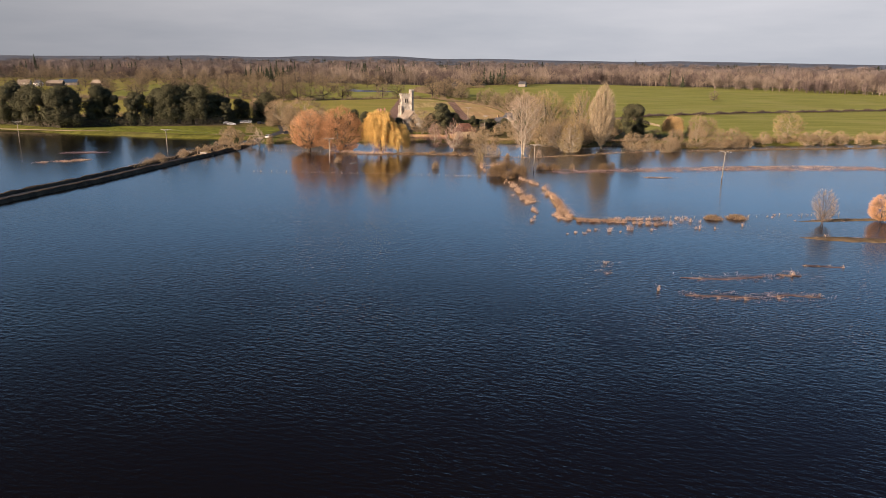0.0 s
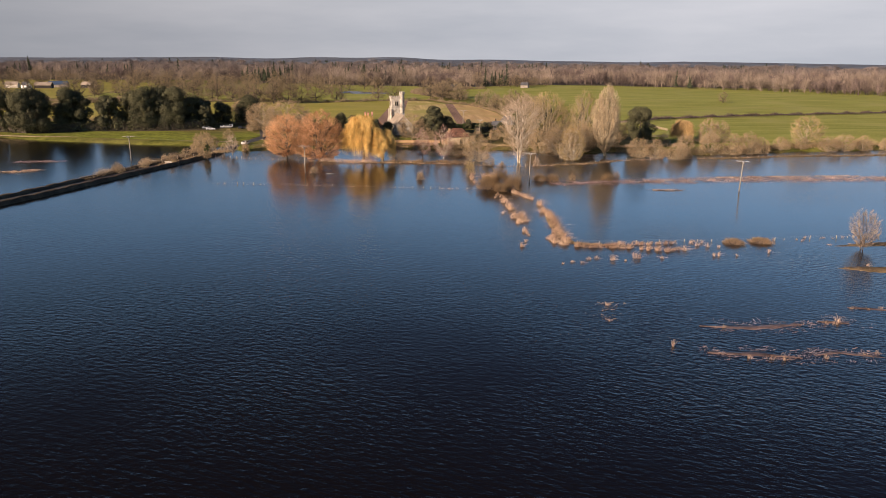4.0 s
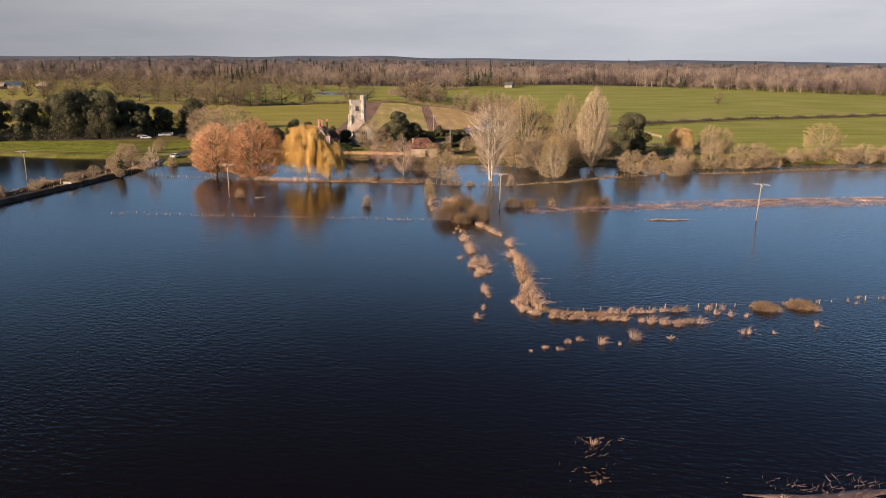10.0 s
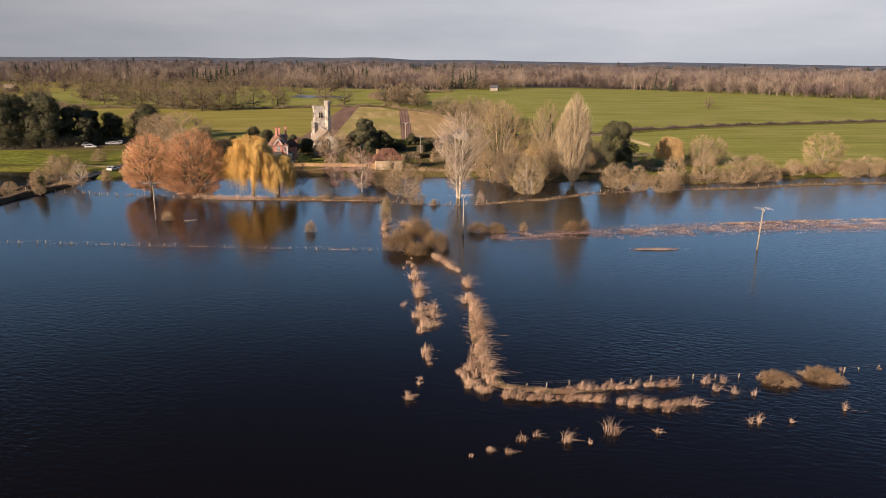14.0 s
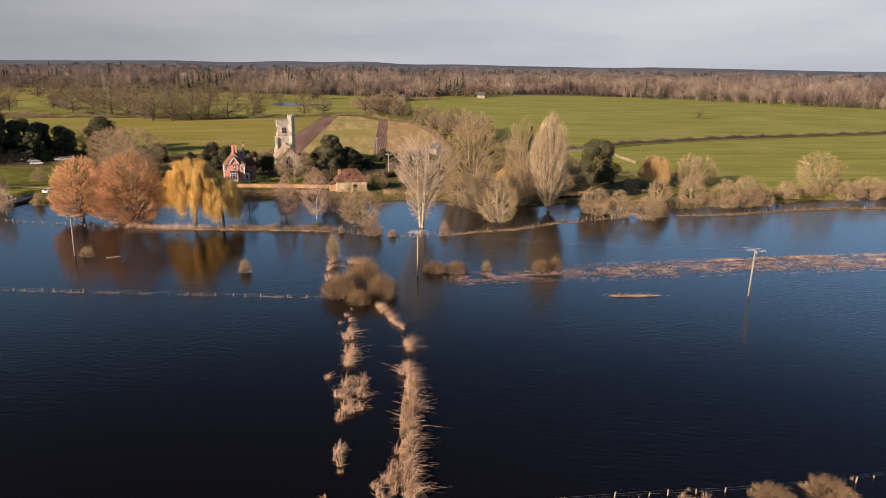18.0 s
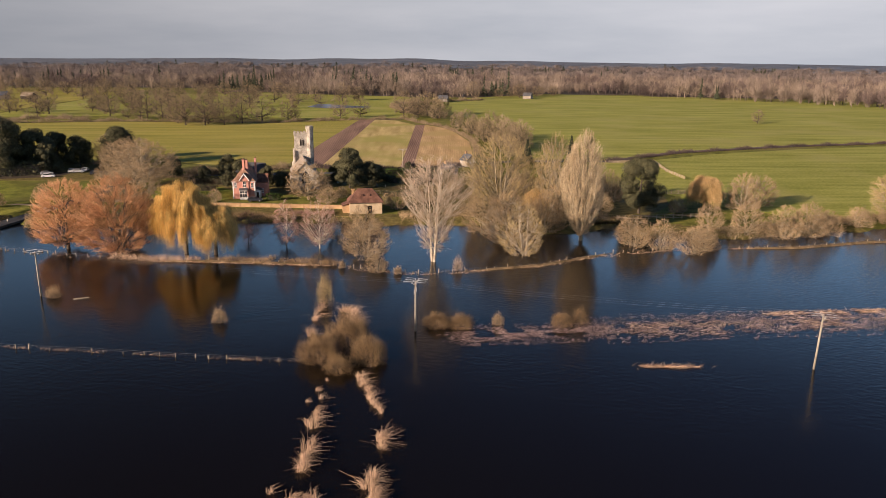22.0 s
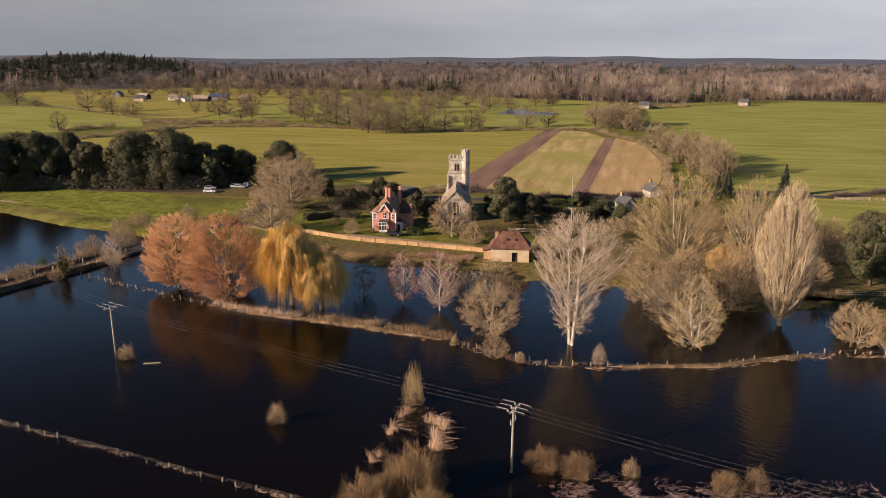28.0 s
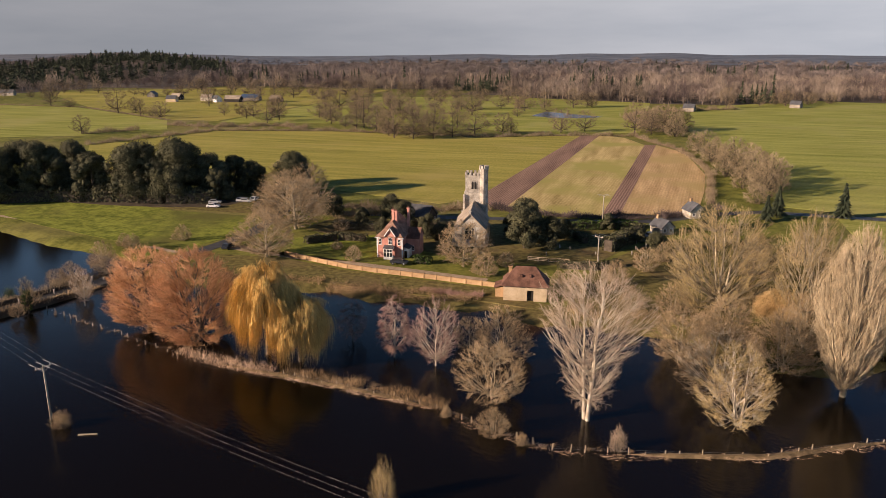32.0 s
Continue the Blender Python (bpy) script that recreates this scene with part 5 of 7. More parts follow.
reeds("reeds", along([(-9.4, -116.2), (0.2, -116), (6.1, -115.8), (11, -115.5)], 0.7, 0.7, 0.7, 8, 0.25) + along([(-10.2, -116.7), (-3.6, -118.2), (0.6, -118.8), (4.9, -120.2), (10.8, -120.8)], 0.5, 0.85, 0.8, 28, 0.4), REED, "two lines of pale dry reeds beside drowned fence posts", 1.7, 64, 0.028, 8, lean=(0.6, 0.1))
reeds("reeds", along([(-8.6, -74), (-8.5, -77)], 0.5, 0.8, 1.0, 9, 0.3) + along([(-12.2, -57.5), (-10.6, -63), (-8.9, -68.6)], 0.6, 0.7, 0.8, 10, 0.3), REED, "tufts of pale dry reed along the ditch", 1.9, 60, 0.028, 9)
reeds("reeds", along([(-17.4, -60), (-17.1, -66)], 1.2, 0.6, 0.6, 11, 0.7) + along([(-16.9, -68.5), (-16.7, -72.5)], 0.5, 0.9, 0.9, 31, 0.4) + along([(-16.5, -76), (-16.7, -82)], 0.45, 0.9, 1.0, 12, 0.4) + along([(-16.6, -86), (-15.9, -91), (-16.3, -96.5)], 0.5, 1.1, 0.85, 13, 0.9) + along([(-16.9, -102), (-17.4, -107.5)], 0.9, 0.9, 0.7, 14, 0.5) + along([(-18.5, -111.5), (-20.4, -117.5)], 1.3, 0.6, 0.55, 29, 0.5), REED, "separate tufts of pale dry reed in the flood", 2.0, 50, 0.03, 11)
reeds("reeds", [(-0.2, -125.8, 1.5, 1.0), (-5.2, -127, 1.0, 0.7), (-8, -125.7, 1.0, 0.6), (-9.6, -126.4, 0.9, 0.6), (-11.3, -128.6, 1.3, 0.45), (-13, -128, 0.8, 0.4), (-15, -129, 0.8, 0.35), (4.5, -126, 0.6, 0.7), (14.9, -117.2, 0.9, 0.7), (16.8, -118, 0.9, 0.7), (18.7, -118.8, 0.8, 0.6), (14.5, -115.2, 0.9, 0.6), (16.7, -115.4, 0.9, 0.6), (15, -125, 0.6, 0.6), (15.9, -124.9, 0.4, 0.9), (19.3, -125.2, 0.5, 0.4), (26.8, -123, 0.5, 0.7), (-3, -127.6, 0.5, 0.3)], REED, "small tufts of dry reed in open flood", 1.8, 60, 0.025, 15)
reeds("reeds", along([(-20.5, -29.1), (-20.7, -32.1)], 0.8, 0.9, 1.0, 16, 0.3) + along([(-20.7, -34.6), (-20.9, -36.6)], 0.7, 0.9, 1.0, 18, 0.3) + along([(-21, -41.1), (-21.2, -43.1)], 0.8, 0.8, 0.9, 19, 0.3) + along([(-16, -30.2), (-14.9, -34.2), (-13.9, -39.2)], 0.7, 1.1, 1.1, 17, 0.5), REED, "tall pale reeds beside a big flooded bush", 2.4, 70, 0.03, 16)
for nm, pts, sd in (("mud_bank", [(-6.2, -170.2), (-0.3, -170.8), (4.9, -172.4)], 21), ("mud_bank", [(7, -171.7), (10.6, -170.9), (15.6, -172.9)], 22), ("mud_bank", [(-3.3, -160.8), (3.6, -161.9), (11.5, -161)], 23), ("mud_bank", [(14.5, -160), (18.5, -161)], 24), ("mud_bank", [(22.4, -154.5), (29.3, -156.1)], 25)):
    mound(nm, pts, 2.6, 0.15, MUD, "drowned mud bank with flattened brown reed", "bank", sd)
reeds("reeds", along([(-5.3, -170.6), (4.7, -172.4)], 2.6, 0.7, 0.6, 21) + along([(7.7, -171.7), (15.6, -173.1)], 2.6, 0.7, 0.6, 22) + along([(-2.3, -161.2), (0.6, -161.9)], 2.0, 0.6, 0.5, 23) + along([(14.5, -159.8), (18.5, -161.2)], 1.0, 0.8, 0.8, 24) + along([(22.4, -154.6), (29.3, -156.3)], 1.6, 0.7, 0.6, 25)
      + [(-13.7, -151.7, 0.7, 0.5), (-15.3, -158.2, 0.7, 0.4), (-9.8, -167.8, 0.5, 0.7)], REED, "sparse dry reeds on drowned mud banks", 1.6, 34, 0.024, 26)
mound("bank_5", [(34, -133.8), (41.9, -135.4), (60, -139), (90, -142)], 6, 0.22, BANK, "tawny grass bank rising from the flood", seed=26)
mound("bank_6", [(42.7, -118.6), (54.4, -117.3), (69, -117.1), (100, -114)], 3.5, 0.22, BANK, "tawny bank below small willows", seed=27)


def flattened(name, line, half, mat, label, n=2500, seed=1, length=(0.7, 2.2), r=0.035):
    """Reed stems that lie matted on the water in drifts."""
    rng = np.random.default_rng(seed)
    lx, ly = zip(*line)
    seg = np.concatenate(([0], np.cumsum(np.hypot(np.diff(lx), np.diff(ly)))))
    P0, P1 = [], []
    while len(P0) < n:
        t = rng.uniform(0, seg[-1])
        x, y = np.interp(t, seg, lx) + rng.normal(0, 1.2), np.interp(t, seg, ly) + np.clip(rng.normal(0, 0.5), -1, 1) * half
        if noise.noise(Vector((x * 0.22, y * 0.5, seed))) < -0.16:
            continue
        a = rng.normal(0.25, 0.7) + noise.noise(Vector((x * 0.1, y * 0.1, 9))) * 2.0
        ln = rng.uniform(*length)
        z = rng.uniform(0.0, 0.14)
        P0.append((x, y, z))
        P1.append((x + math.cos(a) * ln, y + math.sin(a) * ln, z + rng.uniform(0, 0.28)))
    v, f = spike_arrays(P0, P1, r * rng.uniform(0.6, 1.5, len(P0)))
    return tagged(link(name, mesh_data(name, v, f, mat)), label, "reeds", kind="stuff")


flattened("flattened_reeds", [(-70, 3.0), (-61.9, 0.6), (-50, -0.4), (-39, -1.5), (-30.5, -2.5), (-22.6, -3.2)], 0.5, REED, "pale straw washed against the drowned bank", 900, 39, (0.4, 1.2), 0.02)
flattened("flattened_reeds", [(-16.4, -5.8), (-8.9, -8.5), (-3.7, -9.9), (4.2, -9), (14.2, -5.7), (22.6, -3.9), (27.5, -0.5), (40.9, 5), (57, 9), (90, 11.5)], 0.45, REED, "pale straw caught along the drowned fence", 1200, 40, (0.3, 1.0), 0.02)
flattened("flattened_reeds", [(2.1, -43), (13.9, -42.8), (25.7, -41.5)], 4.2, REED_WET, "flattened purple-brown reed on the flooded marsh", 2400, 31, (0.3, 1.0), 0.017)
flattened("flattened_reeds", [(25.7, -41), (44.1, -39.4), (58.7, -38.7), (78.1, -37.9), (121, -37.3)], 6.0, REED_WET, "wide drift of flattened purple-brown reed on the flooded marsh", 6000, 32, (0.3, 1.1), 0.02)
flattened("flattened_reeds", [(25.6, -40.6), (44.1, -38.9), (58.7, -38.2), (78.1, -37.5), (121, -36.7)], 4.4, REED, "scattered pale reed stems on the flooded marsh", 4000, 38, (0.3, 1.0), 0.017)
flattened("flattened_reeds", [(56.7, -34), (78.1, -32.5), (106.9, -31.8)], 1.2, REED, "narrow drift of flattened pale reed", 420, 33)
flattened("flattened_reeds", [(28.5, -55.7), (35.9, -56)], 0.35, REED, "small raft of tawny reed", 160, 34)
flattened("flattened_reeds", [(-6.2, -170.2), (-0.3, -170.8), (4.9, -172.4), (9.6, -171.3), (15.6, -172.9)], 2.4, REED_WET, "flattened reed on drowned mud banks", 420, 35, (0.3, 1.0), 0.015)
flattened("flattened_reeds", [(-3.3, -160.8), (3.6, -161.9), (11.5, -161), (18.5, -160.5)], 2.6, REED_WET, "flattened reed on drowned mud banks", 320, 36, (0.3, 1.0), 0.015)
flattened("flattened_reeds", [(-13.3, -150.8), (-15.3, -158.7)], 1.2, REED_DARK, "small drowned reed clump", 60, 37, (0.3, 0.8), 0.02)


reeds("reeds", along([(12, -114.3), (19, -114.4), (30, -114), (41, -112.7), (56, -111.2)], 2.4, 0.6, 0.6, 51, 0.5) + along([(34, -134), (42, -135.4), (60, -139)], 1.5, 0.9, 0.5, 52, 1.6) + along([(43, -118.6), (54, -117.3), (69, -117)], 1.4, 0.9, 0.5, 53, 0.9), REED, "tufts of pale sedge along the drowned fence and banks", 1.1, 30, 0.024, 54)
hedge("scrub", [(44, 28), (50, 25.5), (58, 21.5), (72, 21), (88, 24), (103, 29)], 5, 2.6, TW_THORN, "tangled brown scrub along the shore", 40, 0.035, 64)
for x, y, s in ((-119.5, -2, 0.36), (-116.5, 6, 0.42), (-113, 14, 0.4), (-124.5, -14, 0.34), (-110, 8, 0.3), (-107, 22, 0.42), (-128, -26, 0.3)):
    put_copy((bushy, bushy2)[int(-x) % 2], x, y, x * 7, s, z=0.4)


def shrub(x, y, w, h, seed, mat=None, label="rounded bare brown bush standing in the flood", z=0.0):
    """A bare bush: stems that fan out from the base, and fine twigs over a rounded, lumpy dome."""
    rng = np.random.default_rng(seed)
    n = int(3400 * max(0.5, w * 0.35) ** 1.6)
    a = rng.uniform(0, 6.28, n)
    t = np.arccos(rng.uniform(0.0, 1, n))
    lumpy = 0.86 + 0.16 * np.sin(a * 3 + seed) * np.sin(t * 4) + 0.12 * np.sin(a * 7 + t * 5 + seed)
    d = np.stack((np.cos(a) * np.sin(t) * w, np.sin(a) * np.sin(t) * w, np.cos(t) * h), axis=1) * lumpy[:, None]
    P0 = d * rng.uniform(0.3, 0.96, (n, 1)) ** 0.6
    out = d / (np.linalg.norm(d, axis=1, keepdims=True) + 1e-6)
    P1 = P0 + (out * 0.7 + rng.normal(0, 0.45, (n, 3)) + np.array([0, 0, 0.4])) * (0.10 + 0.055 * (w + h)) * rng.uniform(0.6, 1.3, (n, 1))
    P1[:, 2] = np.maximum(P1[:, 2], 0.05)
    root = thing("bush", Matrix.Translation((x, y, z)), label=label, category="bush", group="flood bushes")
    v, f = spike_arrays(P0, P1, np.full(n, 0.009 + 0.0022 * w))
    tagged(link("crown", mesh_data("crown", v, f, mat or TW_GREY), root), kind="stuff")
    k = 26
    sa, st = rng.uniform(0, 6.28, k), np.arccos(rng.uniform(0.1, 1, k))
    tip = np.stack((np.cos(sa) * np.sin(st) * w, np.sin(sa) * np.sin(st) * w, np.cos(st) * h), axis=1) * 0.85
    foot = np.stack((np.cos(sa) * 0.12 * w, np.sin(sa) * 0.12 * w, np.full(k, -0.6)), axis=1)
    f3 = np.linspace(0, 1, 4)[None, :, None]
    path = foot[:, None] * (1 - f3) ** 2 + 2 * (foot * 0.6 + tip * 0.4 + np.array([0, 0, 0.25 * h]))[:, None] * f3 * (1 - f3) + tip[:, None] * f3 ** 2
    v, f = polytube(path, np.tile((0.05, 0.04, 0.03, 0.015), (k, 1)), 4)
    tagged(link("branchwork", mesh_data("branchwork", v, f, BARK, True), root), kind="stuff")
    return root


BROWN_B = "dense round brown bush standing in the flood"
shrub(-18.4, -52.1, 3.6, 4.4, 1, TW_BUSH, BROWN_B)
shrub(-14.3, -47.7, 4.2, 6.0, 2, TW_BUSH, BROWN_B)
shrub(-11.1, -52.7, 3.2, 4.2, 3, TW_BUSH, BROWN_B)
shrub(-15.2, -56.1, 2.4, 2.6, 4, TW_BUSH, BROWN_B)
shrub(-36.6, -36.5, 1.5, 3.0, 5)
shrub(-69.6, -23.3, 1.6, 2.6, 6)
shrub(-20.3, -26.7, 1.7, 6.4, 7, TW_OLIVE, "tall narrow willow shrub standing in the flood")
shrub(-0.7, -38.7, 2.6, 2.4, 8, TW_BUSH, BROWN_B)
shrub(3.3, -39, 2.8, 2.2, 9, TW_BUSH, BROWN_B)
shrub(9.5, -38.3, 1.2, 2.2, 10)
shrub(20.1, -38.8, 2.2, 2.4, 11, TW_BUSH, BROWN_B)
shrub(23.3, -37.7, 1.6, 3.0, 12, TW_BUSH, BROWN_B)
shrub(23.3, -115.6, 2.5, 1.0, 13, REED_DARK, "low tawny sedge clump on the drowned fence")
shrub(29.3, -115.0, 2.8, 0.95, 14, REED_DARK, "low tawny sedge clump on the drowned fence")
shrub(-7.5, -9.2, 1.0, 1.8, 15)
shrub(4.8, -6.8, 1.3, 3.6, 16, TW_PALE, "thin pale shrub beside the drowned fence")
shrub(-19.3, -4.8, 0.9, 2.0, 17)
shrub(-120.9, 16.3, 1.6, 3.2, 18, LEAF_IVY, "ivy-green shrub beside the causeway")
shrub(-124.2, 6.1, 1.4, 2.6, 19)
shrub(-126.8, -4, 1.8, 2.8, 20)
shrub(-131.9, -17.6, 2.2, 3.0, 21, TW_OAK)
shrub(-101, 31.9, 2.0, 4.2, 22)

hedge("scrub", [(-134.9, -37.6), (-128.8, -17.7), (-123, -2.1), (-119.3, 14.2), (-114.1, 28.4)], 2.6, 2.2, TW_OAK, "brown scrub along the causeway bank", 34, 0.035, 92, base=0.4)
hedge("scrub", [(-121.7, -12.2), (-116.8, 1.8), (-112.5, 14), (-107.8, 28.1)], 1.8, 1.4, TW_GREY, "low scrub along the causeway bank", 30, 0.03, 93, base=0.4)

# ---- causeway lane ----
LANE = [(-190, -178), (-165, -130), (-147.3, -80.3), (-139.1, -60.5), (-131.9, -37.7), (-124.7, -15.8), (-119.4, -0.2), (-115.6, 13.1), (-110.9, 28.3), (-106.8, 42.5), (-103.2, 58.7), (-100.7, 76.9), (-106.1, 106), (-118.8, 119.1)]


def ribbon(name, line, width, z, mat, label, category, thick=0.6):
    V, F = [], []
    for i, (x, y) in enumerate(line):
        a, b = line[max(0, i - 1)], line[min(len(line) - 1, i + 1)]
        dx, dy = b[0] - a[0], b[1] - a[1]
        ln = math.hypot(dx, dy)
        zz = z[i] if isinstance(z, (list, tuple)) else z
        for u, h in ((-0.5, -thick), (-0.5, 0), (0.5, 0), (0.5, -thick)):
            V.append((x - dy / ln * u * width, y + dx / ln * u * width, zz + h))
    F = [(i * 4 + j, i * 4 + j + 1, i * 4 + j + 5, i * 4 + j + 4) for i in range(len(line) - 1) for j in range(3)]
    return tagged(link(name, mesh_data(name, V, F, mat)), label, category, kind="structure")


ribbon("road", LANE, 4.2, [0.30] * 8 + [0.5, 0.95, 1.06, 1.06, 1.06, 1.06], ROADM, "narrow wet lane on a causeway", "road")
for s, sd in ((-1, 41), (1, 42)):
    side = []
    for i, (x, y) in enumerate(LANE[:9]):
        a, b = LANE[max(0, i - 1)], LANE[i + 1]
        dx, dy = b[0] - a[0], b[1] - a[1]
        ln = math.hypot(dx, dy)
        side.append((x - dy / ln * 3.1 * s, y + dx / ln * 3.1 * s))
    mound("lane_bank", side, 3.2, 1.1, EARTH, "dark earth bank beside the causeway lane", "bank", sd)
    reeds("grass", along(side, 1.6, 0.9, 0.5, sd), REED_DARK, "rough brown grass on the causeway bank", 1.3, 30, 0.03, sd, category="grass")
ribbon("footpath", [(-234.4, 82.3), (-201.4, 76.1), (-174.9, 72.7), (-152.1, 66.6), (-131.2, 60.5), (-107.9, 54.8)], 1.6, LAND + 0.03, GRAVEL, "pale trodden path across the meadow", "path", 0.2)
ribbon("lane", [(-102.7, 64.8), (-91.2, 62.1), (-72.6, 59.6), (-58.2, 57.9), (-45, 56.7), (-27.9, 54.8)], 3.6, LAND + 0.05, GRAVEL, "gravel drive in front of the house", "drive", 0.2)
ribbon("village_road", [(-118, 112), (-90, 109), (-62, 112), (-30, 117), (-8, 121), (8, 127), (22, 141), (40, 150), (77.7, 149.3), (117.4, 180.5), (184.9, 207.4), (244.4, 222.9), (600, 324), (1000, 480)], 4.5, LAND + 0.03, ROADM, "narrow tarmac lane through the village", "road", 0.2)


# ---- buildings ----
def window(parent, x, z, w, h, y, bars=(1, 1), mat=WHITE):
    """A sash in a wall that faces -y: frame, sill, pane and glazing bars."""
    fr = part("window", boxes((x - w / 2, y - 0.06, z, x - w / 2 + 0.09, y + 0.06, z + h), (x + w / 2 - 0.09, y - 0.06, z, x + w / 2, y + 0.06, z + h), (x - w / 2 + 0.09, y - 0.06, z + h - 0.09, x + w / 2 - 0.09, y + 0.06, z + h), (x - w / 2 + 0.09, y - 0.06, z, x + w / 2 - 0.09, y + 0.06, z + 0.09)), mat, parent, "white painted window frame")
    part("pane", boxes((x - w / 2 + 0.09, y - 0.01, z + 0.09, x + w / 2 - 0.09, y + 0.02, z + h - 0.09)), GLASS, fr, "dark window glass")
    bm = bmesh.new()
    for i in range(bars[0]):
        bx = x - w / 2 + w * (i + 1) / (bars[0] + 1)
        box(bm, bx - 0.035, y - 0.05, z + 0.09, bx + 0.035, y - 0.012, z + h - 0.09)
    for i in range(bars[1]):
        bz = z + h * (i + 1) / (bars[1] + 1)
        box(bm, x - w / 2 + 0.09, y - 0.045, bz - 0.03, x + w / 2 - 0.09, y - 0.015, bz + 0.03)
    part("glazing_bars", bm, mat, fr)
    part("sill", boxes((x - w / 2 - 0.1, y - 0.16, z - 0.1, x + w / 2 + 0.1, y + 0.05, z)), STONE, fr)
    return fr


def church():
    root = thing("church", pose(-42.3, 99.9, LAND, 0, 0, 11), label="old stone parish church with a battlemented tower", category="church")
    w = 2.55                                   # half width of the tower
    part("tower", boxes((-w, -w, -0.5, w, w, 7.0), (-w + 0.15, -w + 0.15, 7.0, w - 0.15, w - 0.15, 15.4)), STONE, root, "tall square limestone tower")
    for z, e in ((7.0, 0.12), (11.6, 0.06), (14.9, -0.3)):
        part("string_course", boxes((-w - e, -w - e, z - 0.12, w + e, w + e, z + 0.14), bevel=0.04), STONE, root)
    part("parapet", boxes((-w, -w, 15.4, w, -w + 0.4, 16.1), (-w, w - 0.4, 15.4, w, w, 16.1), (-w, -w + 0.4, 15.4, -w + 0.4, w - 0.4, 16.1), (w - 0.4, -w + 0.4, 15.4, w, w - 0.4, 16.1)), STONE, root)
    part("tower_roof", boxes((-w + 0.4, -w + 0.4, 15.3, w - 0.4, w - 0.4, 15.5)), LEAD, root)
    for k in range(5):
        c = -w + 0.35 + k * (2 * w - 0.7) / 4
        part("merlon", boxes((c - 0.35, -w, 16.1, c + 0.35, -w + 0.4, 16.75), bevel=0.03), STONE, root)
        part("merlon", boxes((c - 0.35, w - 0.4, 16.1, c + 0.35, w, 16.75), bevel=0.03), STONE, root)
        if 0 < k < 4:
            part("merlon", boxes((-w, c - 0.35, 16.1, -w + 0.4, c + 0.35, 16.75), bevel=0.03), STONE, root)
            part("merlon", boxes((w - 0.4, c - 0.35, 16.1, w, c + 0.35, 16.75), bevel=0.03), STONE, root)
    for sx in (-1, 1):
        for sy in (-1, 1):
            if (sx, sy) == (1, -1):
                continue
            part("buttress", boxes((sx * w - 0.45 + sx * 0.35, sy * w - 0.45 + sy * 0.35, -0.5, sx * w + 0.45 + sx * 0.35, sy * w + 0.45 + sy * 0.35, 6.2), (sx * w - 0.3 + sx * 0.15, sy * w - 0.3 + sy * 0.15, 6.2, sx * w + 0.3 + sx * 0.15, sy * w + 0.3 + sy * 0.15, 10.8), bevel=0.08), STONE, root)
    # stair turret
    bm = bmesh.new()
    bmesh.ops.create_cone(bm, cap_ends=True, segments=8, radius1=1.25, radius2=1.2, depth=18.6, matrix=Matrix.Translation((w + 0.1, -w + 0.7, 8.7)))
    tur = part("stair_turret", bm, STONE, root, "eight-sided stone stair turret")
    bm = bmesh.new()
    bmesh.ops.create_cone(bm, cap_ends=True, segments=8, radius1=1.4, radius2=1.4, depth=0.3, matrix=Matrix.Translation((w + 0.1, -w + 0.7, 17.9)))
    part("string_course", bm, STONE, tur)
    for k in range(8):
        a = (k + 0.5) * math.pi / 4
        bm = bmesh.new()
        box(bm, -0.2, -0.3, 18.0, 0.2, 0.3, 18.85, bevel=0.03)
        bmesh.ops.transform(bm, matrix=Matrix.Translation((w + 0.1 + math.cos(a) * 1.05, -w + 0.7 + math.sin(a) * 1.05, 0)) @ Matrix.Rotation(a, 4, "Z"), verts=bm.verts)
        part("merlon", bm, STONE, tur)
    # belfry openings
    for ang in (0, 90, 180, 270):
        for sx in (-0.42, 0.42):
            bm = prism([(sx - 0.28, 12.3), (sx + 0.28, 12.3), (sx + 0.28, 13.9), (sx, 14.4), (sx - 0.28, 13.9)], -w + 0.05, -w + 0.35)
            bmesh.ops.transform(bm, matrix=Matrix.Rotation(radians(ang), 4, "Z"), verts=bm.verts)
            part("belfry_louvre", bm, DARK, root, "dark louvred belfry opening")
        bm = boxes((-0.85, -w + 0.08, 12.0, -0.72, -w + 0.2, 14.2), (0.72, -w + 0.08, 12.0, 0.85, -w + 0.2, 14.2), (-0.85, -w + 0.06, 14.4, 0.85, -w + 0.2, 14.6), (-0.07, -w + 0.06, 12.3, 0.07, -w + 0.2, 14.3))
        bmesh.ops.transform(bm, matrix=Matrix.Rotation(radians(ang), 4, "Z"), verts=bm.verts)
        part("belfry_tracery", bm, STONE, root)
    # nave and chancel, towards the water
    part("nave_wall", prism([(-3.9, -0.5), (3.9, -0.5), (3.9, 4.6), (0, 8.6), (-3.9, 4.6)], -18.5, -w - 0.01), STONE, root, "pale stone nave wall with a gable end")
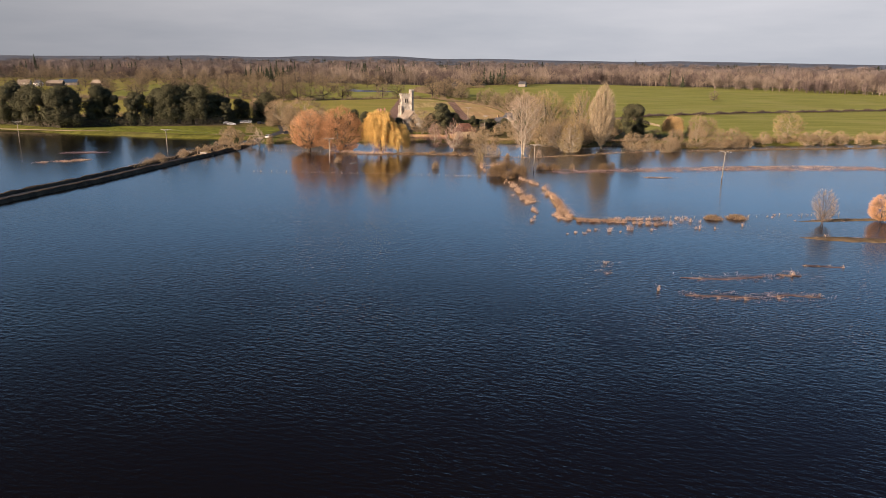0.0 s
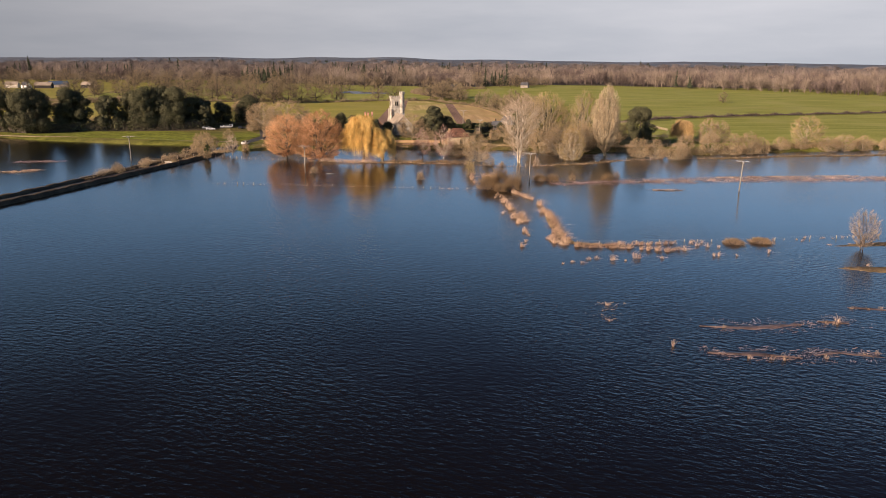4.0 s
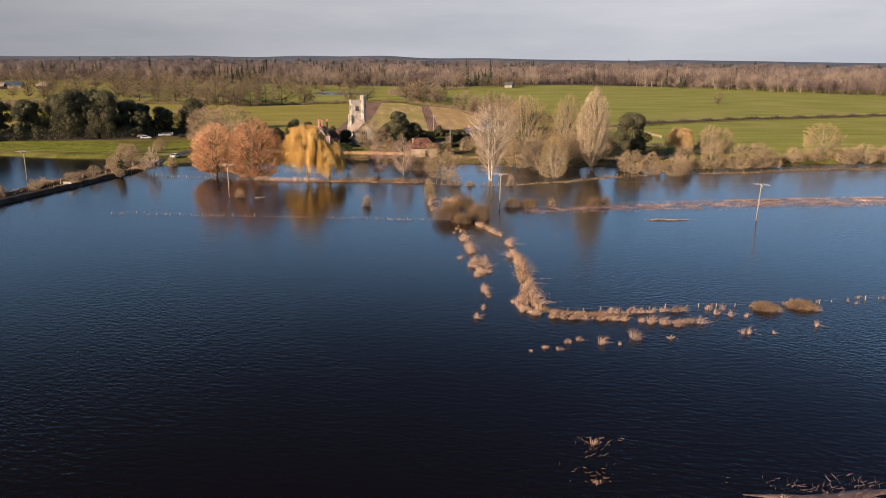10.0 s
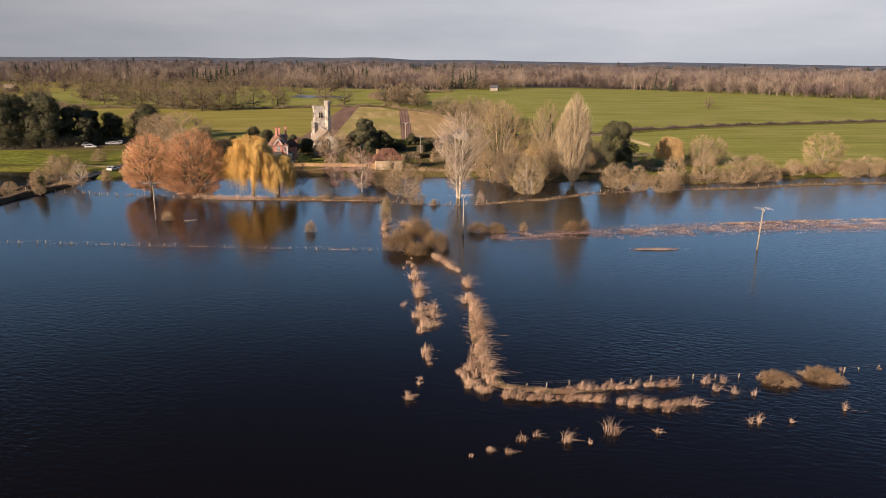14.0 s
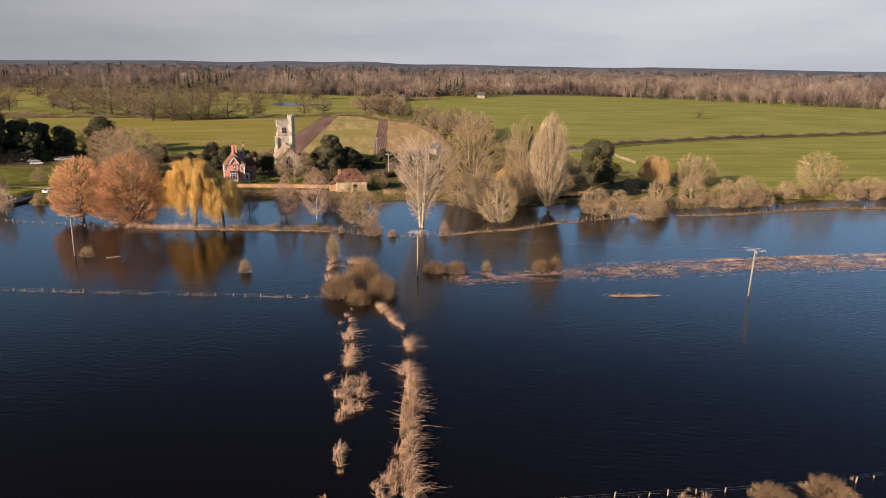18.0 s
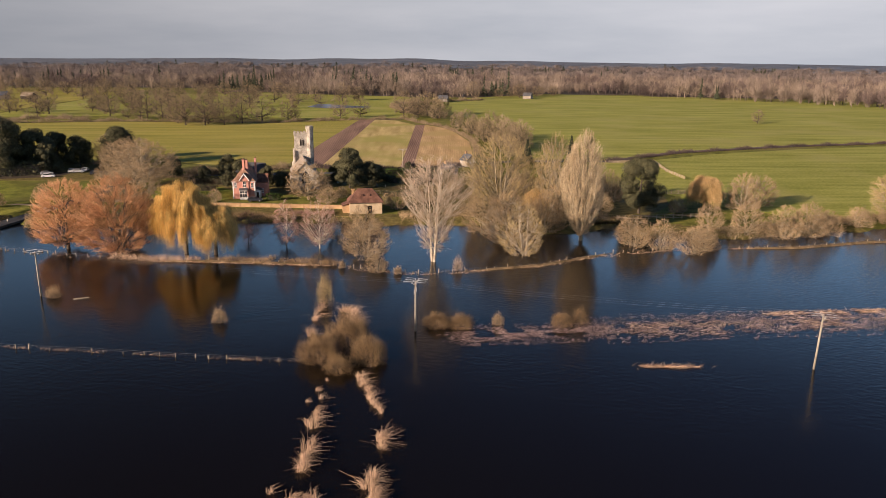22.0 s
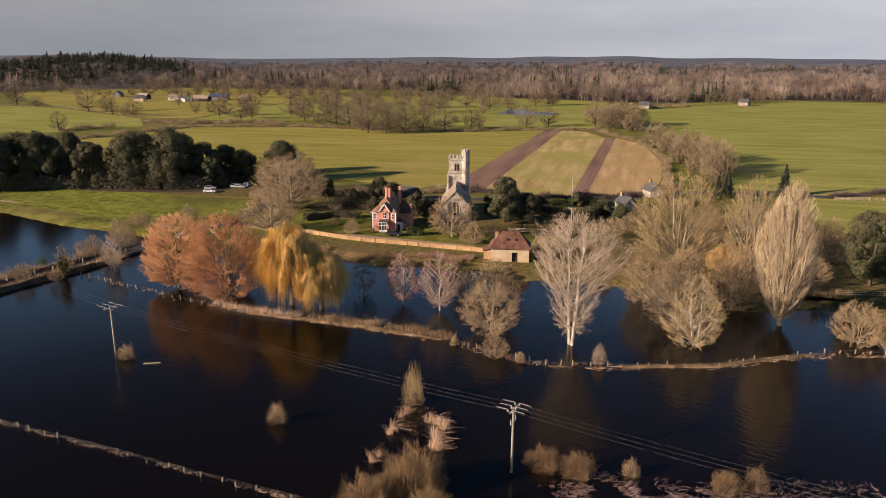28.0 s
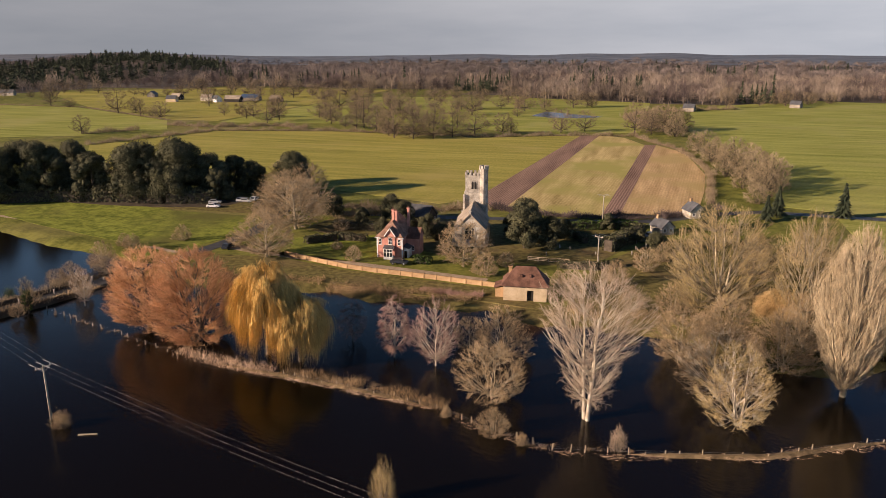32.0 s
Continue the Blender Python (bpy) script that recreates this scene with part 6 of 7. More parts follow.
    for s in (-1, 1):
        part("nave_roof", slab([(0, -18.8, 9.0), (s * 4.4, -18.8, 4.5), (s * 4.4, -w, 4.5), (0, -w, 9.0)], 0.22), LEAD, root, "weathered brown-grey nave roof")
        for k in range(3):
            y = -17.4 + k * 5.6
            part("buttress", boxes((s * 3.9 + min(0, s * 0.8), y - 0.3, -0.5, s * 3.9 + max(0, s * 0.8), y + 0.3, 3.6), bevel=0.06), STONE, root)
            bm = prism([(y + 2.0, 1.6), (y + 3.4, 1.6), (y + 3.4, 3.4), (y + 2.7, 4.2), (y + 2.0, 3.4)], 3.86, 3.93)
            bmesh.ops.transform(bm, matrix=Matrix(((0, s, 0, 0), (1, 0, 0, 0), (0, 0, 1, 0), (0, 0, 0, 1))), verts=bm.verts)
            part("side_window", bm, GLASS, root, "dark pointed side window")
    win = part("east_window", prism([(-1.2, 2.0), (1.2, 2.0), (1.2, 4.4), (0.7, 5.5), (0, 6.0), (-0.7, 5.5), (-1.2, 4.4)], -18.56, -18.45), GLASS, root, "large pointed east window")
    part("mullion", boxes((-0.45, -18.64, 2.0, -0.35, -18.57, 5.3), (0.35, -18.64, 2.0, 0.45, -18.57, 5.3), (-1.2, -18.64, 4.3, -0.45, -18.57, 4.4), (0.45, -18.64, 4.3, 1.2, -18.57, 4.4)), STONE, win)
    for s in (-1, 1):
        part("hood_mould", prism([(s * 1.2, 1.9), (s * 1.45, 1.9), (s * 1.45, 4.5), (s * 0.8, 5.85), (0, 6.35), (0, 6.02), (s * 0.7, 5.5), (s * 1.2, 4.4)], -18.66, -18.5), STONE, win)
    part("gable_coping", boxes((-0.18, -18.9, 8.9, 0.18, -18.6, 10.0), (-0.45, -18.85, 9.45, 0.45, -18.65, 9.65)), STONE, root, "stone gable cross")
    return root


church()


def house():
    root = thing("house", pose(-54.9, 65.4, LAND, 0, 0, 4) @ Matrix.Diagonal((0.74, 0.95, 0.97, 1)), label="two-storey pink-red brick house with gables and chimneys", category="house")
    part("wall", boxes((-4.4, 0.6, -0.4, 4.4, 9.5, 5.6)), BRICK, root, "pink-red brick wall")
    part("gable_wall", prism([(-1.3, 3.2), (1.9, 3.2), (1.9, 5.9), (0.3, 7.6), (-1.3, 5.9)], 0.35, 2.6), BRICK, root, "pink brick dormer gable")
    for x in (-4.46, 4.1):
        part("quoin", boxes((x, 0.54, -0.4, x + 0.36, 0.9, 5.6)), WHITE, root, "pale painted corner")
    # hipped main roof
    bm = bmesh.new()
    c = [bm.verts.new(p) for p in ((-4.9, 0.1, 5.45), (4.9, 0.1, 5.45), (4.9, 10.0, 5.45), (-4.9, 10.0, 5.45))]
    r = [bm.verts.new(p) for p in ((0, 3.4, 8.9), (0, 7.0, 8.9))]
    for f in ((c[0], c[1], r[0]), (c[1], c[2], r[1], r[0]), (c[2], c[3], r[1]), (c[3], c[0], r[0], r[1]), c[::-1]):
        bm.faces.new(f)
    part("roof", bm, TILE_PALE, root, "weathered tan-brown tiled hipped roof")
    part("rear_wall", boxes((-3.4, 6.2, -0.4, 2.6, 12.5, 6.6)), BRICK, root, "taller brick rear wing")
    bm = bmesh.new()
    c = [bm.verts.new(p) for p in ((-3.8, 5.8, 6.5), (3.0, 5.8, 6.5), (3.0, 12.9, 6.5), (-3.8, 12.9, 6.5))]
    r = [bm.verts.new(p) for p in ((-0.4, 7.9, 9.9), (-0.4, 10.8, 9.9))]
    for f in ((c[0], c[1], r[0]), (c[1], c[2], r[1], r[0]), (c[2], c[3], r[1]), (c[3], c[0], r[0], r[1]), c[::-1]):
        bm.faces.new(f)
    part("rear_roof", bm, TILE_PALE, root, "weathered tan-brown tiled rear roof")
    for s in (-1, 1):
        part("gable_roof", slab([(0.3, 0.0, 7.95), (0.3 + s * 2.05, 0.0, 5.75), (0.3 + s * 2.05, 3.2, 5.75), (0.3, 3.2, 7.95)], 0.18), TILE_PALE, root)
        part("bargeboard", slab([(0.3, -0.08, 8.02), (0.3 + s * 2.05, -0.08, 5.82), (0.3 + s * 2.05, 0.05, 5.82), (0.3, 0.05, 8.02)], 0.24), WHITE, root, "white painted bargeboard")
    part("hip_tiles", boxes((-0.14, 3.4, 8.82, 0.14, 7.0, 9.02)), TILE_PALE, root)
    window(root, 0.3, 3.6, 1.3, 1.8, 0.33, (1, 1))
    window(root, 3.3, 3.4, 1.0, 1.6, 0.58, (1, 1))
    window(root, -3.3, 3.4, 1.0, 1.6, 0.58, (1, 1))
    bay = part("bay_window", boxes((-1.5, -1.1, -0.3, 1.5, 0.59, 0.7)), WHITE, root, "white painted bay window")
    part("head", boxes((-1.6, -1.2, 2.7, 1.6, 0.59, 2.95)), WHITE, bay)
    for x0, x1 in ((-1.5, -1.38), (-0.56, -0.44), (0.44, 0.56), (1.38, 1.5)):
        part("post", boxes((x0, -1.1, 0.7, x1, -0.98, 2.7)), WHITE, bay)
    part("pane", boxes((-1.38, -1.06, 0.7, 1.38, -1.02, 2.7)), GLASS, bay)
    part("transom", boxes((-1.4, -1.13, 1.9, 1.4, -1.03, 2.0)), WHITE, bay)
    part("bay_roof", slab([(-1.7, 0.58, 3.45), (1.7, 0.58, 3.45), (1.7, -1.3, 2.95), (-1.7, -1.3, 2.95)], 0.1), SLATE, bay)
    for x, y in ((0.7, 5.2), (-0.9, 6.6), (3.4, 9.6)):
        st = part("chimney", boxes((x - 0.42, y - 0.42, 6.0, x + 0.42, y + 0.42, 11.3), (x - 0.52, y - 0.52, 11.0, x + 0.52, y + 0.52, 11.35), bevel=0.03), BRICK, root, "tall red brick chimney stack")
        for s in (-0.2, 0.2):
            bm = bmesh.new()
            bmesh.ops.create_cone(bm, cap_ends=True, segments=8, radius1=0.14, radius2=0.11, depth=0.5, matrix=Matrix.Translation((x + s, y, 11.6)))
            part("chimney_pot", bm, TILE, st)
    part("porch", boxes((4.41, 1.5, -0.4, 6.2, 4.5, 2.5), bevel=0.03), WHITE, root, "white side porch")
    part("porch_roof", slab([(4.4, 1.2, 3.2), (6.5, 1.2, 2.5), (6.5, 4.8, 2.5), (4.4, 4.8, 3.2)], 0.12), SLATE, root)
    part("side_wing", boxes((4.41, 4.6, -0.4, 8.6, 9.5, 4.6)), BRICK, root, "lower brick side wing")
    for s in (-1, 1):
        part("wing_roof", slab([(4.3, 7.05, 6.9), (8.9, 7.05, 6.9), (8.9, 7.05 + s * 2.8, 4.5), (4.3, 7.05 + s * 2.8, 4.5)], 0.18), TILE, root)
    bm = prism([(4.6, 4.6), (9.5, 4.6), (7.05, 6.75)], 8.4, 8.58)
    bmesh.ops.transform(bm, matrix=Matrix(((0, 1, 0, 0), (1, 0, 0, 0), (0, 0, 1, 0), (0, 0, 0, 1))), verts=bm.verts)
    part("wing_gable", bm, BRICK, root)
    window(root, 6.6, 1.2, 1.0, 1.3, 4.58, (1, 1))
    part("front_door", boxes((4.7, 1.44, -0.2, 5.6, 1.49, 1.85)), DARK, root)
    part("gutter", boxes((-4.95, 0.02, 5.3, -3.02, 0.14, 5.42), (3.02, 0.02, 5.3, 4.95, 0.14, 5.42)), WHITE, root)


house()


def hut():
    root = thing("boathouse", pose(-17.6, 47.1, LAND - 0.2, 0, 0, 8), label="small cream-walled building with a hipped brown tiled roof", category="building")
    part("wall", boxes((-4.4, -2.9, -0.8, 0.4, 2.9, 3.5), (1.75, -2.9, -0.8, 4.4, 2.9, 3.5), (0.4, -2.9, 2.5, 1.75, 2.9, 3.5), (0.4, -2.3, -0.8, 1.75, 2.9, 2.5)), RENDER_CREAM, root, "cream rendered wall")
    bm = bmesh.new()
    c = [bm.verts.new(p) for p in ((-4.9, -3.4, 3.4), (4.9, -3.4, 3.4), (4.9, 3.4, 3.4), (-4.9, 3.4, 3.4))]
    r = [bm.verts.new(p) for p in ((-2.1, 0, 6.7), (2.1, 0, 6.7))]
    for f in ((c[0], c[1], r[1], r[0]), (c[1], c[2], r[1]), (c[2], c[3], r[0], r[1]), (c[3], c[0], r[0]), c[::-1]):
        bm.faces.new(f)
    part("roof", bm, TILE, root, "hipped roof of brown clay tiles")
    part("ridge", boxes((-2.1, -0.13, 6.62, 2.1, 0.13, 6.82), bevel=0.04), TILE, root)
    part("doorway", boxes((0.42, -2.42, -0.6, 1.73, -2.32, 2.48)), DARK, root, "dark open doorway")
    part("plinth", boxes((-4.46, -2.96, -0.8, 0.4, -2.9, 0.2), (1.75, -2.96, -0.8, 4.46, -2.9, 0.2)), STONE_DARK, root)
    part("chimney", boxes((-3.6, 0.5, 3.6, -2.9, 1.2, 6.6), (-3.7, 0.4, 6.3, -2.8, 1.3, 6.6)), BRICK_TAN, root, "small tan brick chimney")
    for x in (-0.9, 0.9):
        part("roof_vent", boxes((x - 0.3, -1.95, 5.0, x + 0.3, -1.2, 5.5), bevel=0.04), TILE, root)
    part("lean_to", boxes((-6.2, -1.0, -0.8, -4.41, 2.5, 2.4)), BRICK_TAN, root)
    part("lean_to_roof", slab([(-4.42, -1.3, 3.1), (-6.5, -1.3, 2.3), (-6.5, 2.8, 2.3), (-4.42, 2.8, 3.1)], 0.12), TILE, root)


hut()


def cottage(name, m, w, d, h, ridge, wall, roof, label, chimney=True, category="house"):
    root = thing(name, m, label=label, category=category)
    part("wall", prism([(-d / 2, -0.4), (d / 2, -0.4), (d / 2, h), (0, ridge), (-d / 2, h)], -w / 2, w / 2), wall, root)
    for s in (-1, 1):
        part("roof", slab([(0, -w / 2 - 0.3, ridge + 0.2), (s * (d / 2 + 0.4), -w / 2 - 0.3, h - 0.1), (s * (d / 2 + 0.4), w / 2 + 0.3, h - 0.1), (0, w / 2 + 0.3, ridge + 0.2)], 0.18), roof, root)
    if chimney:
        part("chimney", boxes((-0.4, w * 0.3, h, 0.4, w * 0.3 + 0.8, ridge + 1.0), bevel=0.03), BRICK_TAN, root)
    for k in (-0.25, 0.25):
        window(root, d * k, h * 0.35, 0.9, 1.1, -w / 2 - 0.01, (1, 0))
    return root


cottage("cottage", pose(9, 112, LAND, 0, 0, 40), 5.0, 4.2, 2.2, 4.0, STONE, SLATE, "pale single-storey cottage with a grey slate roof")
cottage("cottage", pose(18, 136, LAND, 0, 0, 25), 5.5, 4.6, 2.3, 4.6, STONE, SLATE, "pale cottage with a steep slate gable")
cottage("barn", pose(-60.4, 104, LAND, 0, 0, 80), 9, 6.5, 2.6, 5.4, DARK, SLATE, "dark boarded outbuilding behind the house", False, "outbuilding")
for x, y, t, w, d_, wl, rf, lb in ((-521, 573, 20, 12, 8, STONE_DARK, SLATE, "grey stone farmhouse among trees"), (-453, 515, 100, 10, 6, RENDER_CREAM, SLATE, "small pale farm building with a slate roof"), (-470, 546, 80, 12, 7, DARK, LEAD, "dark farm shed among trees"), (-430, 540, 95, 12, 7, STONE, LEAD, "pale farm shed with a weathered roof"), (-411, 528, 60, 8, 6, WHITE, SLATE, "white rendered farm building with a slate roof"), (-396, 533, 95, 16, 9, DARK, LEAD, "low farm barn with a weathered roof"), (-392, 558, 100, 18, 11, STONE_DARK, BLUE_SHEET, "farm barn with a blue steel roof"), (-358, 548, 70, 12, 8, DARK, LEAD, "dark barn with a weathered roof"), (26, 553, 75, 9, 6, STONE_DARK, SLATE, "dark stone house beside the far lane"), (118, 622, 60, 9, 6, STONE_DARK, SLATE, "brown stone house by the far field"), (-690, 545, 100, 20, 5, STONE, SLATE, "pale polytunnel beside the pasture")):
    cottage("farm_building", pose(x, y, LAND, 0, 0, t), w, d_, 3.2, 6.2, wl, rf, lb, False, "farm building")


def cyl(bm, p0, p1, r0, r1, n=8):
    v, f = tube_arrays([p0], [p1], [r0], [r1], n)
    vs = [bm.verts.new(p) for p in v]
    for q in f:
        bm.faces.new([vs[i] for i in q])
    bm.faces.new(vs[:n][::-1])
    bm.faces.new(vs[n:])
    return bm


# ---- garden wall, fences, posts ----
wall_line = [(-80.8, 60.6), (-70.2, 57.2), (-61.3, 54.7), (-53.4, 53.6), (-44.7, 53.1), (-38.8, 52.6), (-31.7, 51.9), (-24.3, 51.3)]
gw = thing("garden_wall", label="low tan brick garden wall along the drive", category="wall")
for (x0, y0), (x1, y1) in zip(wall_line, wall_line[1:]):
    n = max(1, round(math.hypot(x1 - x0, y1 - y0) / 3.2))
    for k in range(n):
        a, b = Vector((x0 + (x1 - x0) * k / n, y0 + (y1 - y0) * k / n, 0)), Vector((x0 + (x1 - x0) * (k + 1) / n, y0 + (y1 - y0) * (k + 1) / n, 0))
        ang, ln = math.atan2(b.y - a.y, b.x - a.x), (b - a).length
        m = Matrix.Translation((a.x, a.y, LAND - 0.3)) @ Matrix.Rotation(ang, 4, "Z")
        ob = part("panel", boxes((0.16, -0.12, 0, ln - 0.16, 0.12, 1.25), (0.16, -0.17, 1.25, ln - 0.16, 0.17, 1.37)), BRICK_TAN, gw)
        ob.matrix_basis = m
        ob = part("pier", boxes((-0.16, -0.2, 0, 0.16, 0.2, 1.5), bevel=0.03), BRICK_TAN, gw)
        ob.matrix_basis = m


def post_mesh(h, r):
    bm = bmesh.new()
    cyl(bm, (0, 0, -0.8), (0.02, 0.01, h), r, r * 0.85, 6)
    me = bpy.data.meshes.new("post")
    bm.to_mesh(me)
    bm.free()
    me.materials.append(FENCE)
    return me


POST, STAKE = post_mesh(1.0, 0.09), post_mesh(0.75, 0.07)


def post_fence(line, step, me, label, z=0.0, wires=True, seed=1):
    rng = random.Random(seed)
    root = thing("fence", label=label, category="fence")
    P0, P1 = [], []
    for (x0, y0), (x1, y1) in zip(line, line[1:]):
        n = max(1, round(math.hypot(x1 - x0, y1 - y0) / step))
        for k in range(n):
            f = k / n
            link("post", me, root, m=Matrix.Translation((x0 + (x1 - x0) * f + rng.uniform(-0.5, 0.5), y0 + (y1 - y0) * f + rng.uniform(-0.25, 0.25), z + rng.uniform(-0.5, 0.05))) @ Euler((rng.uniform(-0.12, 0.12), rng.uniform(-0.12, 0.12), 0)).to_matrix().to_4x4())
        P0.append((x0, y0, z))
        P1.append((x1, y1, z))
    for h in (0.35, 0.6) if wires else ():
        v, f = tube_arrays(P0, P1, [0.006] * len(P0), [0.006] * len(P0), 4)
        link("wire", mesh_data("wire", v + np.array([0, 0, h]), f, WIRE), root)
    return root


post_fence(HEDGEBANK + HEDGEBANK_B[1:], 2.6, POST, "line of drowned wooden fence posts", seed=1)
post_fence([(-9.1, -114.6), (0.5, -114.5), (11.5, -114.2), (18.9, -114.3), (29.9, -113.9), (41.4, -112.5), (60, -111)], 2.7, STAKE, "drowned fence of pale wooden posts", seed=2)
post_fence([(-95.2, -42.3), (-61.7, -47.4), (-52.8, -48.5), (-39.4, -50.7), (-27, -52.2), (-20.6, -53.3)], 2.6, STAKE, "drowned fence with wind-blown debris", wires=True, seed=3)
flattened("flood_debris", [(-95.2, -42.3), (-61.7, -47.4), (-52.8, -48.5), (-39.4, -50.7), (-23, -52.8)], 0.22, REED, "pale straw caught all along the drowned fence", 340, 71, (0.2, 0.7), 0.02)


def rail_fence(line, label, h=1.2):
    root = thing("fence", label=label, category="fence")
    for (x0, y0), (x1, y1) in zip(line, line[1:]):
        n = max(1, round(math.hypot(x1 - x0, y1 - y0) / 2.4))
        for k in range(n + 1):
            f = k / n
            part("post", boxes((-0.09, -0.09, -0.3, 0.09, 0.09, h + 0.1)), FENCE, root).matrix_basis = Matrix.Translation((x0 + (x1 - x0) * f, y0 + (y1 - y0) * f, LAND))
        ang, ln = math.atan2(y1 - y0, x1 - x0), math.hypot(x1 - x0, y1 - y0)
        for z in (0.35, 0.75, 1.12):
            part("rail", boxes((0, -0.14, z - 0.07, ln, -0.095, z + 0.07)), FENCE, root).matrix_basis = Matrix.Translation((x0, y0, LAND)) @ Matrix.Rotation(ang, 4, "Z")
    return root


rail_fence([(76.7, 143.6), (96.7, 147.7), (93.1, 120.9), (93.7, 103.9)], "wooden post-and-rail paddock fence")
rail_fence([(69.6, 74.8), (83, 74.9)], "wooden post-and-rail fence across the paddock")
rail_fence([(50.3, 36.7), (63.9, 38.5), (76.5, 40.2)], "wooden post-and-rail fence by the water")

# ---- power line ----
def power_pole(x, y, h=8.3, turn=0.0, lean=0.0, label="pale wooden power pole with a crossarm standing in water", z=0.0, arms=1):
    root = thing("power_pole", Matrix.Translation((x, y, z)) @ Matrix.Rotation(radians(turn), 4, "Z") @ Matrix.Rotation(radians(lean), 4, "Y"), label=label, category="power pole", group="power poles")
    bm = bmesh.new()
    part("pole", cyl(bm, (0, 0, -1.0), (0, 0, h), 0.17, 0.12, 10), POLE, root, smooth=True)
    part("crossarm", boxes((-0.06, -1.15, h - 0.35, 0.06, 1.15, h - 0.2), bevel=0.015), POLE, root)
    for s in (-1, 1):
        bm = bmesh.new()
        part("brace", cyl(bm, (0.07, s * 0.75, h - 0.35), (0.07, s * 0.05, h - 1.0), 0.03, 0.03, 5), WIRE, root)
    for s in (-1.0, 0.0, 1.0):
        for q in (-0.28, 0.28) if arms > 1 else (0,):
            bm = bmesh.new()
            bmesh.ops.create_cone(bm, cap_ends=True, segments=8, radius1=0.10, radius2=0.05, depth=0.34, matrix=Matrix.Translation((q, s, h - 0.03)))
            part("insulator", bm, PORCELAIN, root, "pale porcelain insulator")
    for s in (-1.0, 0.0, 1.0):
        for q in (-1, 1):
            bm = bmesh.new()
            part("conductor_sleeve", cyl(bm, (q * 0.35, s, h + 0.12), (q * 1.75, s, h + 0.08), 0.03, 0.03, 6), PORCELAIN, root, "pale sleeve on the wire")
    if arms > 1:
        part("bracket", boxes((-0.05, -0.75, h - 2.0, 0.05, 0.75, h - 1.9)), WIRE, root)
        for s in (-0.7, 0.7):
            bm = bmesh.new()
            part("fuse", cyl(bm, (0, s, h - 1.89), (0, s, h - 1.3), 0.06, 0.04, 6), PORCELAIN, root)
    return root


LINE = [(-203.1, 36.2), (-135.5, 6.2), (-72.5, -22.1), (-4.2, -41), (53, -56.9), (120, -73)]
TURN = math.degrees(math.atan2(LINE[3][1] - LINE[2][1], LINE[3][0] - LINE[2][0]))
for i, (x, y) in enumerate(LINE[1:5]):
    power_pole(x, y, 8.3 if i != 2 else 8.5, TURN, (0, 0, 0, 1.5)[i], arms=2 if i == 2 else 1)
power_pole(-203.1, 36.2, 8.3, TURN)
WP = []
for (x0, y0), (x1, y1) in zip(LINE[1:4], LINE[2:5]):
    for s in (-1.0, 0, 1.0):
        ox, oy = -math.sin(radians(TURN)) * s, math.cos(radians(TURN)) * s
        pts = [Vector((x0 + (x1 - x0) * t + ox, y0 + (y1 - y0) * t + oy, 8.45 - 4 * 0.6 * t * (1 - t))) for t in np.linspace(0, 1, 13)]
        WP.append(pts)
pw = thing("power_line", label="three sagging wires between power poles", category="power line")
for pts in WP:
    v, f = polytube(np.array([[p[:] for p in pts]]), np.full((1, 13), 0.005), 4)
    link("wire", mesh_data("wire", v, f, WIRE), pw)
power_pole(-7.9, 118, 8.6, 20, label="wooden power pole with a transformer by the lane", z=LAND)
power_pole(-5.1, 71.6, 8.0, 60, label="slim wooden pole in the churchyard", z=LAND)


# ---- cars ----
def car(name, m, paint, label):
    root = thing(name, m, label=label, category="car", group="parked cars")
    body = [(-2.1, 0.35), (2.1, 0.35), (2.15, 0.7), (1.95, 0.85), (1.0, 0.95), (0.45, 1.42), (-1.3, 1.45), (-1.95, 0.95), (-2.15, 0.8)]
    bm = prism(body, -0.85, 0.85)
    bmesh.ops.bevel(bm, geom=bm.edges[:], offset=0.06, segments=2, affect="EDGES")
    part("body", bm, paint, root)
    for s in (-1, 1):
        part("side_glass", prism([(0.75, 0.98), (0.38, 1.36), (-1.2, 1.38), (-1.6, 0.98)], s * 0.865 - 0.01, s * 0.865 + 0.01), GLASS, root)
        for x in (-1.35, 1.35):
            bm = bmesh.new()
            bmesh.ops.create_cone(bm, cap_ends=True, segments=14, radius1=0.33, radius2=0.33, depth=0.2, matrix=Matrix.Translation((x, s * 0.82, 0.33)) @ Matrix.Rotation(radians(90), 4, "X"))
            wh = part("wheel", bm, TYRE, root)
            bm = bmesh.new()
            bmesh.ops.create_cone(bm, cap_ends=True, segments=10, radius1=0.2, radius2=0.18, depth=0.03, matrix=Matrix.Translation((x, s * 0.93, 0.33)) @ Matrix.Rotation(radians(90), 4, "X"))
            part("rim", bm, WIRE, wh)
        part("headlight", boxes((2.1, s * 0.6 - 0.18, 0.62, 2.17, s * 0.6 + 0.18, 0.76), bevel=0.02), PORCELAIN, root)
    part("windscreen", slab([(0.98, -0.7, 0.99), (0.98, 0.7, 0.99), (0.5, 0.62, 1.41), (0.5, -0.62, 1.41)], 0.02), GLASS, root)
    part("rear_window", slab([(-1.92, -0.7, 1.0), (-1.92, 0.7, 1.0), (-1.35, 0.62, 1.45), (-1.35, -0.62, 1.45)], 0.02), GLASS, root)
    return root


